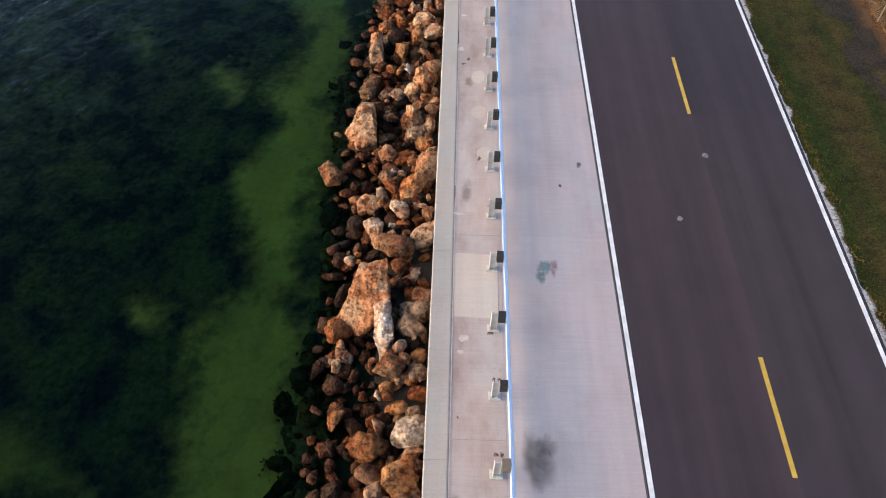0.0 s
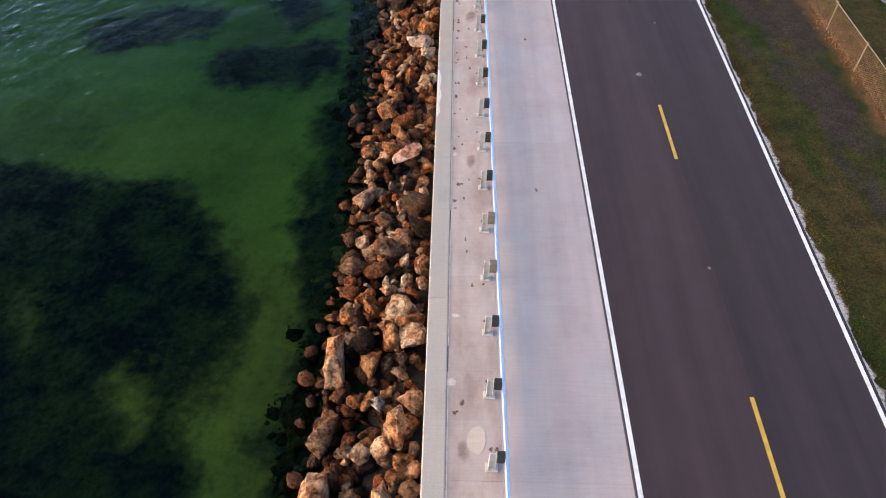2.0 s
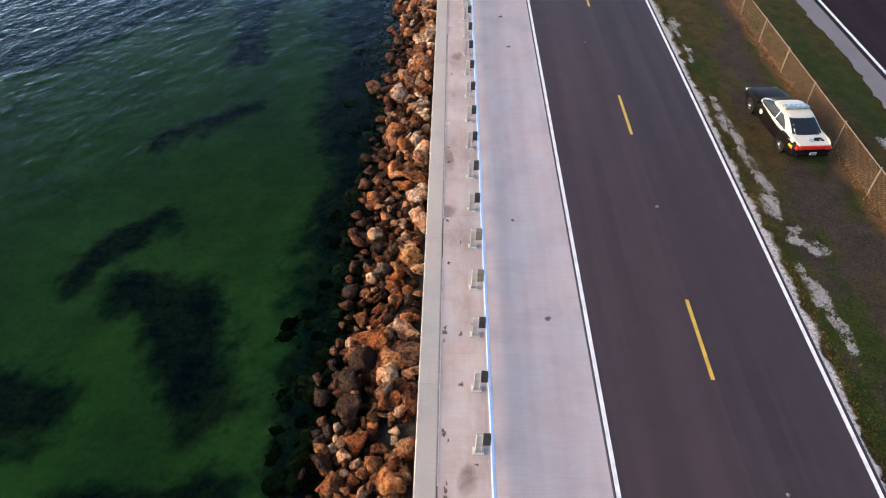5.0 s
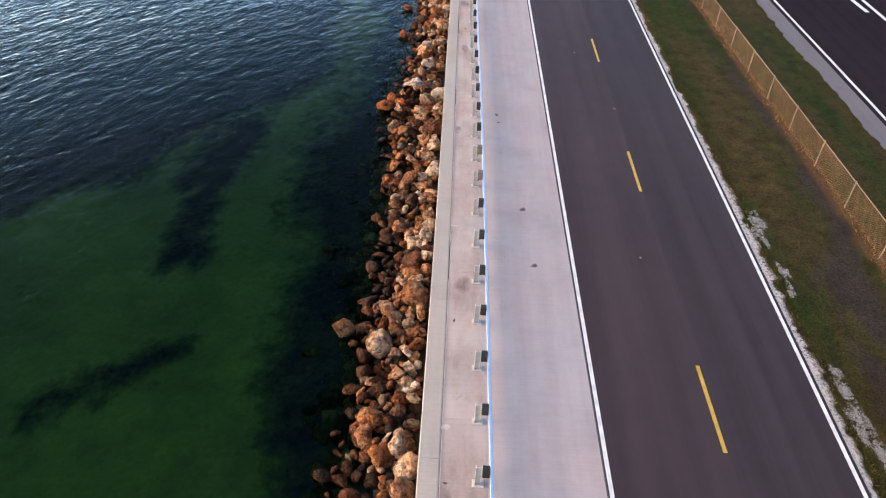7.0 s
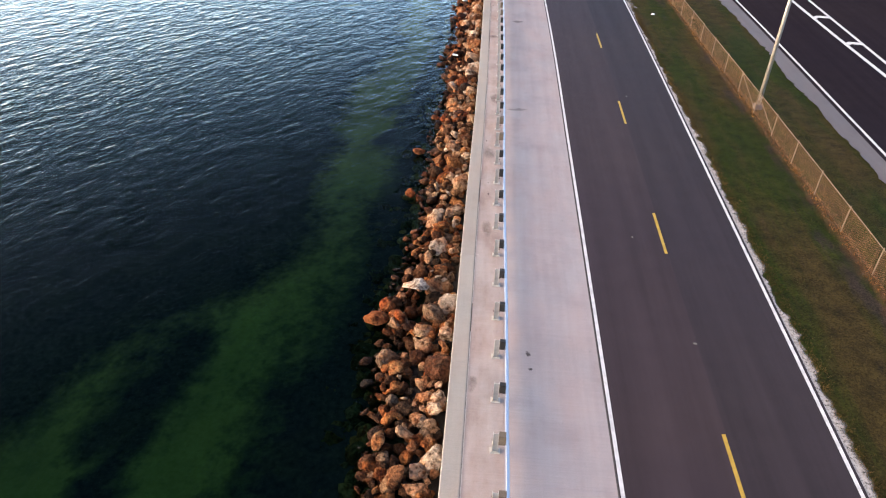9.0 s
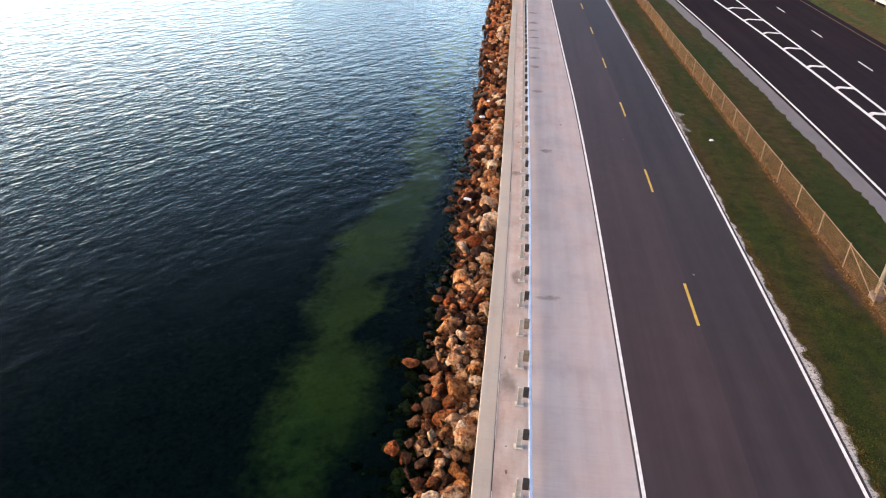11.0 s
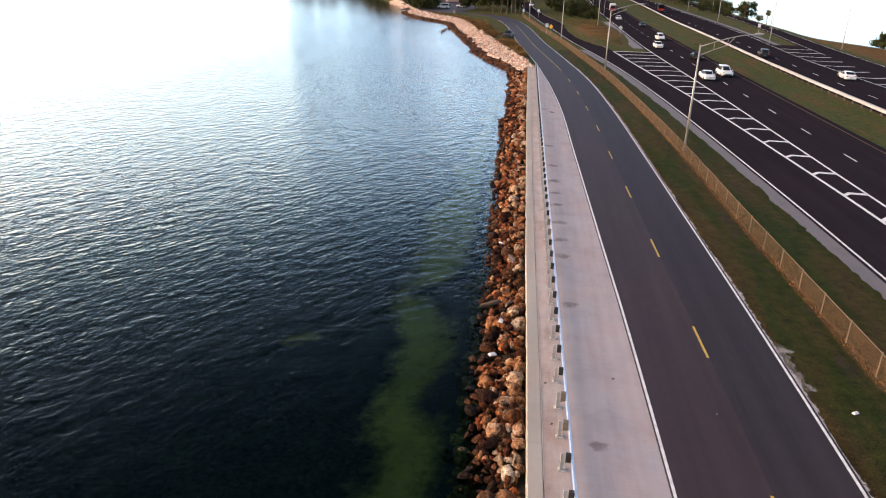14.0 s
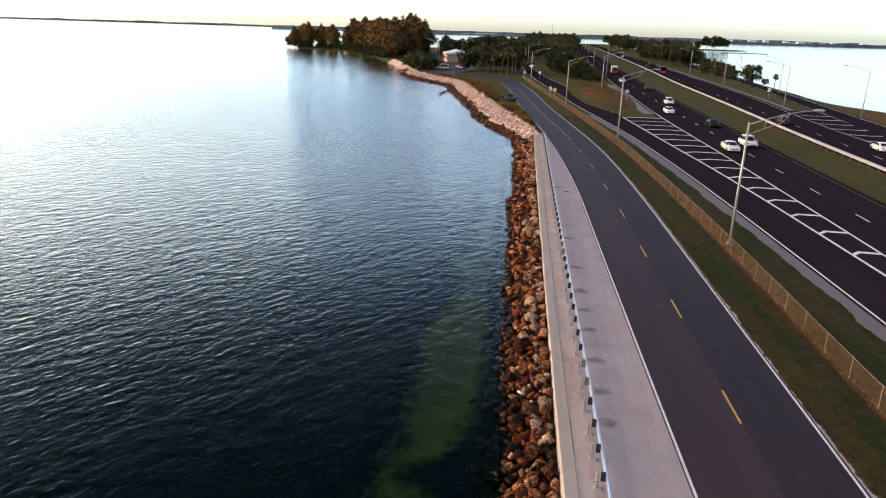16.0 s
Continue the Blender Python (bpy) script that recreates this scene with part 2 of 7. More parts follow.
def make_seabed():
    m, t, b = nodes_of("seabed")
    v = coords(t)
    at = t.nodes.new("ShaderNodeAttribute")
    at.attribute_name = "seagrass"
    n1, n2 = noise_node(t, v, 0.9, 6, 0.7), noise_node(t, v, 5, 5, 0.7)
    fl = t.nodes.new("ShaderNodeAttribute")
    fl.attribute_name = "film"
    bare = mix(t, n1, (0.43, 0.30, 0.085), (0.57, 0.42, 0.115))
    sand = mix(t, fl.outputs["Fac"], bare, mix(t, n1, (0.23, 0.31, 0.085), (0.32, 0.41, 0.11)))
    sand = mix(t, 1.0, sand, ramp(t, n2, [grey(0.2, 0.92), grey(0.7, 1.03)]), "MULTIPLY")
    weed = mix(t, n2, (0.006, 0.009, 0.018), (0.022, 0.027, 0.044))
    patchy = ramp(t, noise_node(t, v, 0.45, 5, 0.7), [grey(0.32, 0.0), grey(0.75, 0.95)])
    sep = t.nodes.new("ShaderNodeSeparateXYZ")
    t.links.new(v, sep.inputs[0])
    thinning = t.nodes.new("ShaderNodeMapRange")
    thinning.inputs["From Min"].default_value, thinning.inputs["From Max"].default_value = 15.0, 55.0
    thinning.inputs["To Min"].default_value, thinning.inputs["To Max"].default_value = 1.0, 0.1
    t.links.new(sep.outputs["Y"], thinning.inputs["Value"])
    patchy = mix(t, 1.0, patchy, thinning.outputs["Result"], "MULTIPLY")
    weed = mix(t, patchy, weed, mix(t, n2, (0.028, 0.030, 0.018), (0.10, 0.10, 0.056)))
    cl = t.nodes.new("ShaderNodeAttribute")
    cl.attribute_name = "clear"
    ad = t.nodes.new("ShaderNodeMath")
    ad.operation = "MULTIPLY_ADD"
    t.links.new(noise_node(t, v, 2.4, 6, 0.65), ad.inputs[0])
    ad.inputs[1].default_value = 0.42
    t.links.new(at.outputs["Fac"], ad.inputs[2])
    thin = mix(t, cl.outputs["Fac"], weed, sand)
    t.links.new(mix(t, ramp(t, ad.outputs[0], [grey(0.34, 0.0), grey(0.70, 0.7), grey(1.12, 1.0)]), thin, weed), b.inputs["Base Color"])
    b.inputs["Roughness"].default_value = 1.0
    b.inputs["Specular IOR Level"].default_value = 0.0
    return m


def make_stain(name, color, strength=0.8, scale=5.0):
    """A thin film on a surface, fading out by the fade value towards its rim."""
    m, t, b = nodes_of(name)
    v = coords(t)
    at = t.nodes.new("ShaderNodeAttribute")
    at.attribute_name = "fade"
    n1 = noise_node(t, v, scale, 6, 0.7)
    k = mix(t, 1.0, at.outputs["Color"], ramp(t, n1, [grey(0.15, 0.25), grey(0.75, 1.0)]), "MULTIPLY")
    k = ramp(t, k, [grey(0.0, 0.0), grey(0.75, strength)])
    b.inputs["Base Color"].default_value = (*color, 1)
    b.inputs["Roughness"].default_value = 0.85
    t.links.new(k, b.inputs["Alpha"])
    return m


def make_speckle(name, color, strength=0.8, scale=16.0):
    """Loose grains scattered over the ground, thinning out by the fade value."""
    m, t, b = nodes_of(name)
    v = coords(t)
    at = t.nodes.new("ShaderNodeAttribute")
    at.attribute_name = "fade"
    n1, n2 = noise_node(t, v, scale, 5, 0.75), noise_node(t, v, 2.2, 4, 0.6)
    k = t.nodes.new("ShaderNodeMath")
    k.operation = "MULTIPLY_ADD"
    t.links.new(n1, k.inputs[0])
    k.inputs[1].default_value = 0.9
    t.links.new(mix(t, 1.0, at.outputs["Color"], ramp(t, n2, [grey(0.2, 0.2), grey(0.8, 1.0)]), "MULTIPLY"), k.inputs[2])
    t.links.new(mix(t, n1, tuple(c * 0.6 for c in color), color), b.inputs["Base Color"])
    b.inputs["Roughness"].default_value = 0.9
    t.links.new(ramp(t, k.outputs[0], [grey(0.68, 0.0), grey(1.1, strength)]), b.inputs["Alpha"])
    return m


def make_leaf(name, c1, c2):
    m, t, b = nodes_of(name)
    v = coords(t)
    rnd = t.nodes.new("ShaderNodeNewGeometry").outputs["Random Per Island"]
    base = mix(t, rnd, c1, c2)
    base = mix(t, 1.0, base, ramp(t, noise_node(t, v, 0.35, 3), [grey(0.3, 0.6), grey(0.7, 1.35)]), "MULTIPLY")
    t.links.new(base, b.inputs["Base Color"])
    b.inputs["Roughness"].default_value = 0.8
    b.inputs["Specular IOR Level"].default_value = 0.15
    return m


def make_paint(name, color, gone=0.35):
    """Road paint with worn grain."""
    m, t, b = nodes_of(name)
    v = coords(t)
    n1, n2 = noise_node(t, v, 30, 4, 0.7), noise_node(t, v, 2.5, 4, 0.6)
    base = mix(t, ramp(t, n1, [grey(0.03, gone), grey(0.14, 0.0)]), color, (0.09, 0.085, 0.085))
    base = mix(t, 1.0, base, ramp(t, n2, [grey(0.25, 0.8), grey(0.7, 1.04)]), "MULTIPLY")
    t.links.new(base, b.inputs["Base Color"])
    b.inputs["Roughness"].default_value = 0.6
    return m


M = {}
M["asphalt"] = make_asphalt("trail_road_asphalt", (0.0430, 0.0330, 0.0375), 1.0, 0.055, (0.87, 0.83, 0.86))
M["asphalt_cool"] = make_asphalt("trail_road_asphalt_far_lane", (0.0365, 0.0300, 0.0350), 1.0, 0.05, (0.72, 0.71, 0.77))
M["asphalt_hwy"] = make_asphalt("highway_asphalt", (0.0205, 0.0175, 0.0222), 0.8, 0.0)
M["concrete"] = make_concrete("broomed_concrete", (0.343, 0.309, 0.312), 0.5, True, 0.05, 0.22)
M["cap"] = make_concrete("wall_cap_concrete", (0.30, 0.28, 0.252), 0.5, True, 0.05)
M["apron"] = make_concrete("apron_concrete", (0.345, 0.304, 0.290), 0.75, True, 0.06, 0.75)
M["fresh"] = make_concrete("fresh_concrete", (0.3968, 0.3472, 0.3038), 0.15)
M["shoulder"] = make_concrete("shoulder_concrete", (0.118, 0.110, 0.118), 0.6)
M["joint"] = plain("joint_filler", (0.075, 0.068, 0.064), 0.9, world_space=True)
M["sealant"] = plain("pale_sealant", (0.3844, 0.3534, 0.3286), 0.8, world_space=True)
M["white"] = make_paint("white_road_paint", (0.62, 0.62, 0.62))
M["yellow"] = make_paint("yellow_road_paint", (0.4464, 0.2852, 0.0341), 0.3)
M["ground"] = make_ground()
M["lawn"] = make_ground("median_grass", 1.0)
M["soil"] = make_soil("rusty_bare_soil", (0.124, 0.062, 0.0248), (0.0558, 0.0372, 0.01736))
M["sand"] = make_soil("pale_shell_sand", (0.36, 0.32, 0.275), (0.20, 0.165, 0.12))
# Kept near black so that gaps between the bank stones look shaded.
M["dark_fill"] = make_soil("dark_wet_fill", (0.0217, 0.0186, 0.01488), (0.0372, 0.0279, 0.0186))
ROCK_STOPS = [(0.0, (0.022, 0.014, 0.010)), (0.18, (0.060, 0.036, 0.022)), (0.30, (0.14, 0.056, 0.024)), (0.46, (0.29, 0.125, 0.048)), (0.62, (0.37, 0.19, 0.085)), (0.76, (0.16, 0.115, 0.085)), (0.88, (0.42, 0.26, 0.16)), (1.0, (0.50, 0.37, 0.25))]
TOP_STOPS = [(0.0, (0.10, 0.050, 0.030)), (0.25, (0.28, 0.155, 0.085)), (0.60, (0.44, 0.31, 0.215)), (1.0, (0.55, 0.46, 0.38))]
M["rock_top"] = make_rock("bleached_top_rock", TOP_STOPS)
M["rock_top_isl"] = make_rock("bleached_top_rock_heap", TOP_STOPS, True)
M["rock"] = make_rock("limestone_rock", ROCK_STOPS)
FAR_STOPS = [(0.0, (0.012, 0.007, 0.006)), (0.35, (0.06, 0.020, 0.009)), (0.6, (0.24, 0.080, 0.032)), (0.85, (0.42, 0.20, 0.095)), (1.0, (0.52, 0.33, 0.19))]
M["rock_far"] = make_rock("dark_rusty_rock_heap", FAR_STOPS, True)
M["rock_isl"] = make_rock("limestone_rock_heap", ROCK_STOPS, True)
PALE_STOPS = [(0.0, (0.38, 0.27, 0.22)), (0.4, (0.72, 0.61, 0.56)), (1.0, (0.82, 0.78, 0.75))]
M["rock_pale"] = make_rock("bleached_rock_heap", PALE_STOPS, True)
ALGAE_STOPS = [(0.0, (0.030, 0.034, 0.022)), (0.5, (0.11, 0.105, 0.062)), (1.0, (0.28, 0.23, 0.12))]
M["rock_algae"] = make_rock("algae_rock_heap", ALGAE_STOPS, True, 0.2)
TIDE_STOPS = [(0.0, (0.0186, 0.00992, 0.0062)), (0.5, (0.0682, 0.02852, 0.0124)), (1.0, (0.1488, 0.062, 0.0248))]
M["rock_tide"] = make_rock("wet_rusty_rock_heap", TIDE_STOPS, True, 0.25)
M["weedstone"] = make_rock("weed_covered_stone", [(0.0, (0.010, 0.014, 0.009)), (0.6, (0.032, 0.038, 0.022)), (1.0, (0.10, 0.092, 0.05))], True)
M["water"] = make_water()
M["seabed"] = make_seabed()
M["galv"] = plain("galvanised_steel", (0.46, 0.44, 0.41), 0.5, 0.25, 0.2, 5)
M["galv_beam"] = plain("galvanised_beam", (0.56, 0.62, 0.72), 0.32, 0.6, 0.10, 5, 0.05)
M["block"] = plain("black_blockout", (0.00744, 0.00744, 0.00806), 0.7, 0, 0.4, 20)
M["wire"] = plain("rusty_chain_link", (0.165, 0.085, 0.036), 0.7, 0.1, 0.3, 3, 0.0, True)
M["fpost"] = plain("weathered_fence_post", (0.17, 0.13, 0.09), 0.7, 0.1, 0.25, 8)
M["pole"] = plain("dull_aluminium_pole", (0.3472, 0.3224, 0.2852), 0.45, 0.4, 0.15, 3)
M["lumin"] = plain("luminaire_grey", (0.372, 0.3596, 0.3224), 0.4, 0.2, 0.1)
M["rubber"] = plain("tyre_rubber", (0.008, 0.008, 0.008), 0.8, 0, 0.3, 12, 0.15, False, 0.1)
M["rim"] = plain("wheel_alloy", (0.05, 0.05, 0.05), 0.35, 0.8, 0.1)
M["glass"] = plain("dark_car_glass", (0.012, 0.016, 0.022), 0.08, 0, 0.1, 4, 0.0, False, 0.18)
M["carblack"] = plain("black_car_paint", (0.006, 0.005, 0.005), 0.35, 0, 0.2, 4, 0.0, False, 0.04)
M["carcream"] = plain("cream_car_paint", (0.44, 0.42, 0.34), 0.28, 0, 0.05, 4, 0.0)
M["carwhite"] = plain("white_car_paint", (0.60, 0.60, 0.60), 0.28, 0, 0.04, 4, 0.0)
M["cargrey"] = plain("dark_grey_car_paint", (0.014, 0.014, 0.016), 0.3, 0.0, 0.1, 4, 0.0, False, 0.25)
M["cardkred"] = plain("dark_red_car_paint", (0.22, 0.02, 0.02), 0.3, 0, 0.1, 4, 0.0)
M["redlens"] = plain("red_tail_lens", (0.42, 0.02, 0.012), 0.25, 0, 0.08, 9, 0.0)
M["amber"] = plain("amber_lens", (0.75, 0.28, 0.03), 0.25, 0, 0.08, 9, 0.0)
M["clearlens"] = plain("clear_lens", (0.20, 0.24, 0.22), 0.15, 0, 0.1, 9, 0.0)
M["chrome"] = plain("bright_trim", (0.7, 0.7, 0.7), 0.2, 0.9, 0.05, 9, 0.0)
# White plate dimmed to grey: the shade at the tail is in its colour.
M["plate"] = plain("plate_white", (0.34, 0.34, 0.33), 0.5)
M["ink"] = plain("dark_ink", (0.05, 0.06, 0.09), 0.6)
M["blueink"] = plain("blue_grey_ink", (0.22, 0.30, 0.38), 0.6)
M["brick"] = plain("reddish_wall_paint", (0.36, 0.23, 0.18), 0.8, 0, 0.15, 1.0)
M["roofwhite"] = plain("white_metal_roof", (0.62, 0.66, 0.70), 0.45, 0.1, 0.08, 1.0)
M["dark"] = plain("dark_opening", (0.012, 0.012, 0.014), 0.6)
M["signyellow"] = plain("yellow_sign_face", (0.80, 0.42, 0.03), 0.5)
M["signwhite"] = plain("white_sign_face", (0.75, 0.75, 0.74), 0.5)
M["wood"] = plain("grey_timber", (0.124, 0.0992, 0.0744), 0.85, 0, 0.3, 4)
M["bark"] = plain("bark", (0.0682, 0.0465, 0.031), 0.95, 0, 0.3, 3)
M["pine"] = make_leaf("casuarina_foliage", (0.058, 0.041, 0.014), (0.19, 0.098, 0.026))
M["leaf"] = make_leaf("shrub_foliage", (0.01736, 0.02356, 0.00744), (0.0465, 0.0496, 0.01364))
M["leafdark"] = make_leaf("mangrove_foliage", (0.020, 0.025, 0.009), (0.058, 0.058, 0.018))
M["palm"] = make_leaf("palm_foliage", (0.031, 0.031, 0.0124), (0.0868, 0.062, 0.0248))
M["brush"] = make_leaf("dry_brush", (0.060, 0.034, 0.012), (0.175, 0.092, 0.026))
M["grassblade"] = make_leaf("grass_blades", (0.024, 0.032, 0.008), (0.075, 0.060, 0.020))
M["drygrass"] = make_leaf("golden_dry_grass", (0.05, 0.034, 0.011), (0.14, 0.088, 0.028))
# Pale blue-grey: air haze painted into the colour of wooded shores.
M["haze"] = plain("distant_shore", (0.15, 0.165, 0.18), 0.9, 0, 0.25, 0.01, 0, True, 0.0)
M["rail_paint"] = plain("weathered_pale_rail", (0.34, 0.34, 0.35), 0.6, 0, 0.15, 3)
M["litter"] = plain("pale_litter", (0.13, 0.125, 0.12), 0.9)
M["fringe"] = make_stain("shell_sand_fringe", (0.44, 0.40, 0.36), 1.0, 11)
M["sandfilm"] = make_speckle("scattered_shell_sand", (0.36, 0.345, 0.325), 0.5, 15)


# ---- mesh helpers ----
class Geo:
    """Plain lists of corners and faces, made into one mesh."""

    def __init__(self):
        self.v, self.f, self.fm = [], [], []
        self.slot = 0

    def add(self, verts, faces):
        o = len(self.v)
        self.v += [tuple(p) for p in verts]
        self.f += [tuple(i + o for i in f) for f in faces]
        self.fm += [self.slot] * len(faces)
        return self

    def rings(self, rings, caps=True):
        n = len(rings[0])
        vs = [p for r in rings for p in r]
        fs = [(a * n + i, a * n + (i + 1) % n, (a + 1) * n + (i + 1) % n, (a + 1) * n + i) for a in range(len(rings) - 1) for i in range(n)]
        if caps:
            fs += [tuple(reversed(range(n))), tuple((len(rings) - 1) * n + i for i in range(n))]
        return self.add(vs, fs)

    def box(self, c, s, b=0.0, top=1.0):
        """A box with chamfered edges b wide, its top scaled by top."""
        hx, hy, hz = s[0] / 2, s[1] / 2, s[2] / 2

        def ring(z, k, inset):
            x, y = hx * k - inset, hy * k - inset
            e = b * 0.7
            pts = [(-x + e, -y), (x - e, -y), (x, -y + e), (x, y - e), (x - e, y), (-x + e, y), (-x, y - e), (-x, -y + e)] if b else [(-x, -y), (x, -y), (x, y), (-x, y)]
            return [(c[0] + px, c[1] + py, c[2] + z) for px, py in pts]

        if b:
            return self.rings([ring(-hz, 1, b * 0.7), ring(-hz + b * 0.7, 1, 0), ring(hz - b * 0.7, top, 0), ring(hz, top, b * 0.7)])
        return self.rings([ring(-hz, 1, 0), ring(hz, top, 0)])

    def tube(self, pts, radii, n=8):
        pts = [Vector(p) for p in pts]
        if isinstance(radii, (int, float)):
            radii = [radii] * len(pts)
        rs = []
        for i, p in enumerate(pts):
            d = (pts[min(i + 1, len(pts) - 1)] - pts[max(i - 1, 0)]).normalized()
            s = d.cross(Vector((0, 0, 1)) if abs(d.z) < 0.9 else Vector((0, 1, 0))).normalized()
            u = s.cross(d)
            rs.append([tuple(p + radii[i] * (math.cos(a) * s + math.sin(a) * u)) for a in (2 * math.pi * k / n for k in range(n))])
        return self.rings(rs)

    def disc(self, c, axis, r, depth, n=20, inner=None):
        a = Vector(axis).normalized()
        self.tube([Vector(c) - a * depth / 2, Vector(c) + a * depth / 2], r, n)
        return self

    def poly(self, pts):
        return self.add(pts, [tuple(range(len(pts)))])

    def mesh(self, name, mats, smooth=False):
        me = bpy.data.meshes.new(name)
        me.from_pydata(self.v, [], self.f)
        for m in mats if isinstance(mats, (list, tuple)) else [mats]:
            me.materials.append(m)
        if max(self.fm, default=0):
            me.polygons.foreach_set("material_index", self.fm)
        if smooth:
            me.polygons.foreach_set("use_smooth", [True] * len(me.polygons))
        me.update()
        return me


def part(name, geo, material, parent=None, label="", smooth=False):
    me = geo.mesh(name, material, smooth) if isinstance(geo, Geo) else geo
    ob = new(name, me)
    if parent is not None:
        ob.parent = parent
    if label:
        ob["label"] = label
    return ob


def thing(name, label, category, m=None, group="", kind=""):
    ob = new(name)
    ob.empty_display_size = 0.3
    if m is not None:
        ob.matrix_basis = m
    return tagged(ob, label, category, group, kind)


def curve_of(*pts):
    """A smooth function through (y, x) control points."""
    ys, xs = np.array([p[0] for p in pts], float), np.array([p[1] for p in pts], float)
    d = np.gradient(xs, ys)

    def f(y):
        y = np.asarray(y, float)
        i = np.clip(np.searchsorted(ys, y) - 1, 0, len(ys) - 2)
        h = ys[i + 1] - ys[i]
        s = (y - ys[i]) / h
        s = np.clip(s, 0, 1)
        a, b = xs[i], xs[i + 1]
        r = (2 * s**3 - 3 * s**2 + 1) * a + (s**3 - 2 * s**2 + s) * h * d[i] + (-2 * s**3 + 3 * s**2) * b + (s**3 - s**2) * h * d[i + 1]
        r = r + np.where(y < ys[0], (y - ys[0]) * d[0], 0) + np.where(y > ys[-1], (y - ys[-1]) * d[-1], 0)
        return float(r) if r.ndim == 0 else r

    return f


def strip(geo, xl, xr, y0, y1, z, step=2.0, skirt=0.0):
    """A ribbon on the ground between two curves, with sides going down by skirt."""
    n = max(1, int(math.ceil((y1 - y0) / step)))
    ys = [y0 + (y1 - y0) * i / n for i in range(n + 1)]
    if skirt:
        rings = [[(xl(y), y, z - skirt), (xr(y), y, z - skirt), (xr(y), y, z), (xl(y), y, z)] for y in ys]
        geo.rings(rings)
    else:
        vs = [p for y in ys for p in ((xl(y), y, z), (xr(y), y, z))]
        geo.add(vs, [(2 * i, 2 * i + 1, 2 * i + 3, 2 * i + 2) for i in range(n)])
    return geo


def off(f, d):
    return lambda y: f(y) + d


rng = random.Random(7)


# ---- plan: lines as x over y ----
CL = curve_of((-60, 0), (0, 0), (60, 0), (85, 0.05), (98, -0.05), (110, -0.3), (122, -0.5), (137, -0.8), (149, -1.0), (161, -1.4), (172, -1.85), (185, -2.6), (198, -3.7), (215, -5.6), (243, -8.7), (270, -11.2), (302, -14.3), (330, -18.5))
LWL = curve_of((-60, -3.25), (40, -3.25), (70, -3.23), (85, -3.23), (100, -3.41), (113, -3.71), (122, -3.91), (135, -4.20), (158, -4.72), (178, -5.78), (205, -7.95), (243, -12.15), (302, -17.7), (330, -22))
RWL = curve_of((-60, 3.08), (0, 3.12), (30, 3.22), (60, 3.25), (98, 3.19), (122, 2.75), (137, 2.45), (161, 1.84), (185, 0.65), (215, -2.35), (243, -5.45), (302, -11.05), (330, -15.2))
WALL = curve_of((-60, -8.4), (0, -8.28), (30, -8.2), (48, -8.16), (62, -8.19), (80, -8.18), (95, -8.33), (110, -8.56), (122, -8.71), (134, -8.84), (160, -9.1), (199.5, -9.4))
RAIL_OFF = curve_of((-60, 1.95), (20, 1.93), (35, 1.88), (49, 1.81), (57, 1.76), (63, 1.68), (71, 1.61), (85, 1.56), (100, 1.58), (110, 1.64), (125, 1.65), (200, 1.65))
FENCE = curve_of((-60, 8.2), (26, 8.1), (40, 8.0), (75, 7.6), (90, 7.25), (98, 7.05), (116, 6.6), (137, 6.25), (166, 5.1), (186, 4.0), (209, 1.9), (247, -2.0), (300, -8.2), (345, -13.0))
HWYL = curve_of((-60, 12.6), (70, 12.6), (100, 12.4), (116, 12.0), (141, 11.0), (173, 9.3), (208, 6.3), (231, 3.3), (254, 0.3), (290, -3.2), (317, -6.4), (363, -10.6), (420, -14.5), (500, -13))
GOREL = curve_of((70, 18.3), (88, 17.75), (108, 17.4), (126, 16.9), (140, 16.2), (160, 15.1), (174, 14.1), (200, 11.8), (231, 9.2), (289, 4.2), (363, -4.5), (420, -9.0), (500, -8))
GORER = curve_of((-60, 18.9), (88, 19.0), (108, 19.1), (140, 18.9), (176, 18.6), (240, 17.6), (300, 18.2), (420, 20.5), (560, 26), (776, 34), (1200, 52))
LANE = curve_of((-60, 23.0), (140, 22.75), (200, 22.7), (300, 23.2), (420, 26), (560, 31), (776, 39), (1200, 57))
MEDL = curve_of((-60, 27.6), (140, 27.2), (225, 27.6), (300, 28.5), (420, 31.5), (560, 36), (776, 44), (1200, 62))
BARR = curve_of((-60, 36.0), (150, 36.1), (180, 36.4), (214, 37.1), (260, 38.8), (336, 41.0), (432, 45.6), (560, 50.5), (776, 58), (1200, 76))
RWYR = curve_of((-60, 50), (180, 49.5), (228, 50.2), (286, 54.5), (430, 60), (560, 64), (776, 70), (1200, 88))
FRL = curve_of((-60, 51), (180, 51.5), (228, 55.5), (275, 60.5), (330, 67), (420, 74), (520, 79))
FRR = curve_of((-60, 58.5), (180, 59.5), (228, 62.5), (275, 67.0), (330, 72.5), (420, 79.5), (520, 84))
LAND_L = curve_of((-60, -7.9), (60, -7.75), (150, -8.4), (199, -9.0), (206, -10.2), (212, -11.6), (238, -16.0), (270, -21.0), (296, -26.0), (318, -32.0), (340, -43.0), (368, -56.0), (420, -73.0), (469, -92.0), (540, -119.0), (583, -140.0), (610, -165.0), (628, -192.0), (645, -203.0), (665, -195.0), (700, -140.0), (780, -80.0), (900, -40.0), (1300, -20.0))
SHORE_R = curve_of((-60, 80), (200, 79), (270, 77.5), (282, 73.8), (325, 74.5), (347, 75.5), (420, 82), (466, 86), (560, 92), (640, 96), (720, 130), (800, 150), (900, 120), (1300, 110))
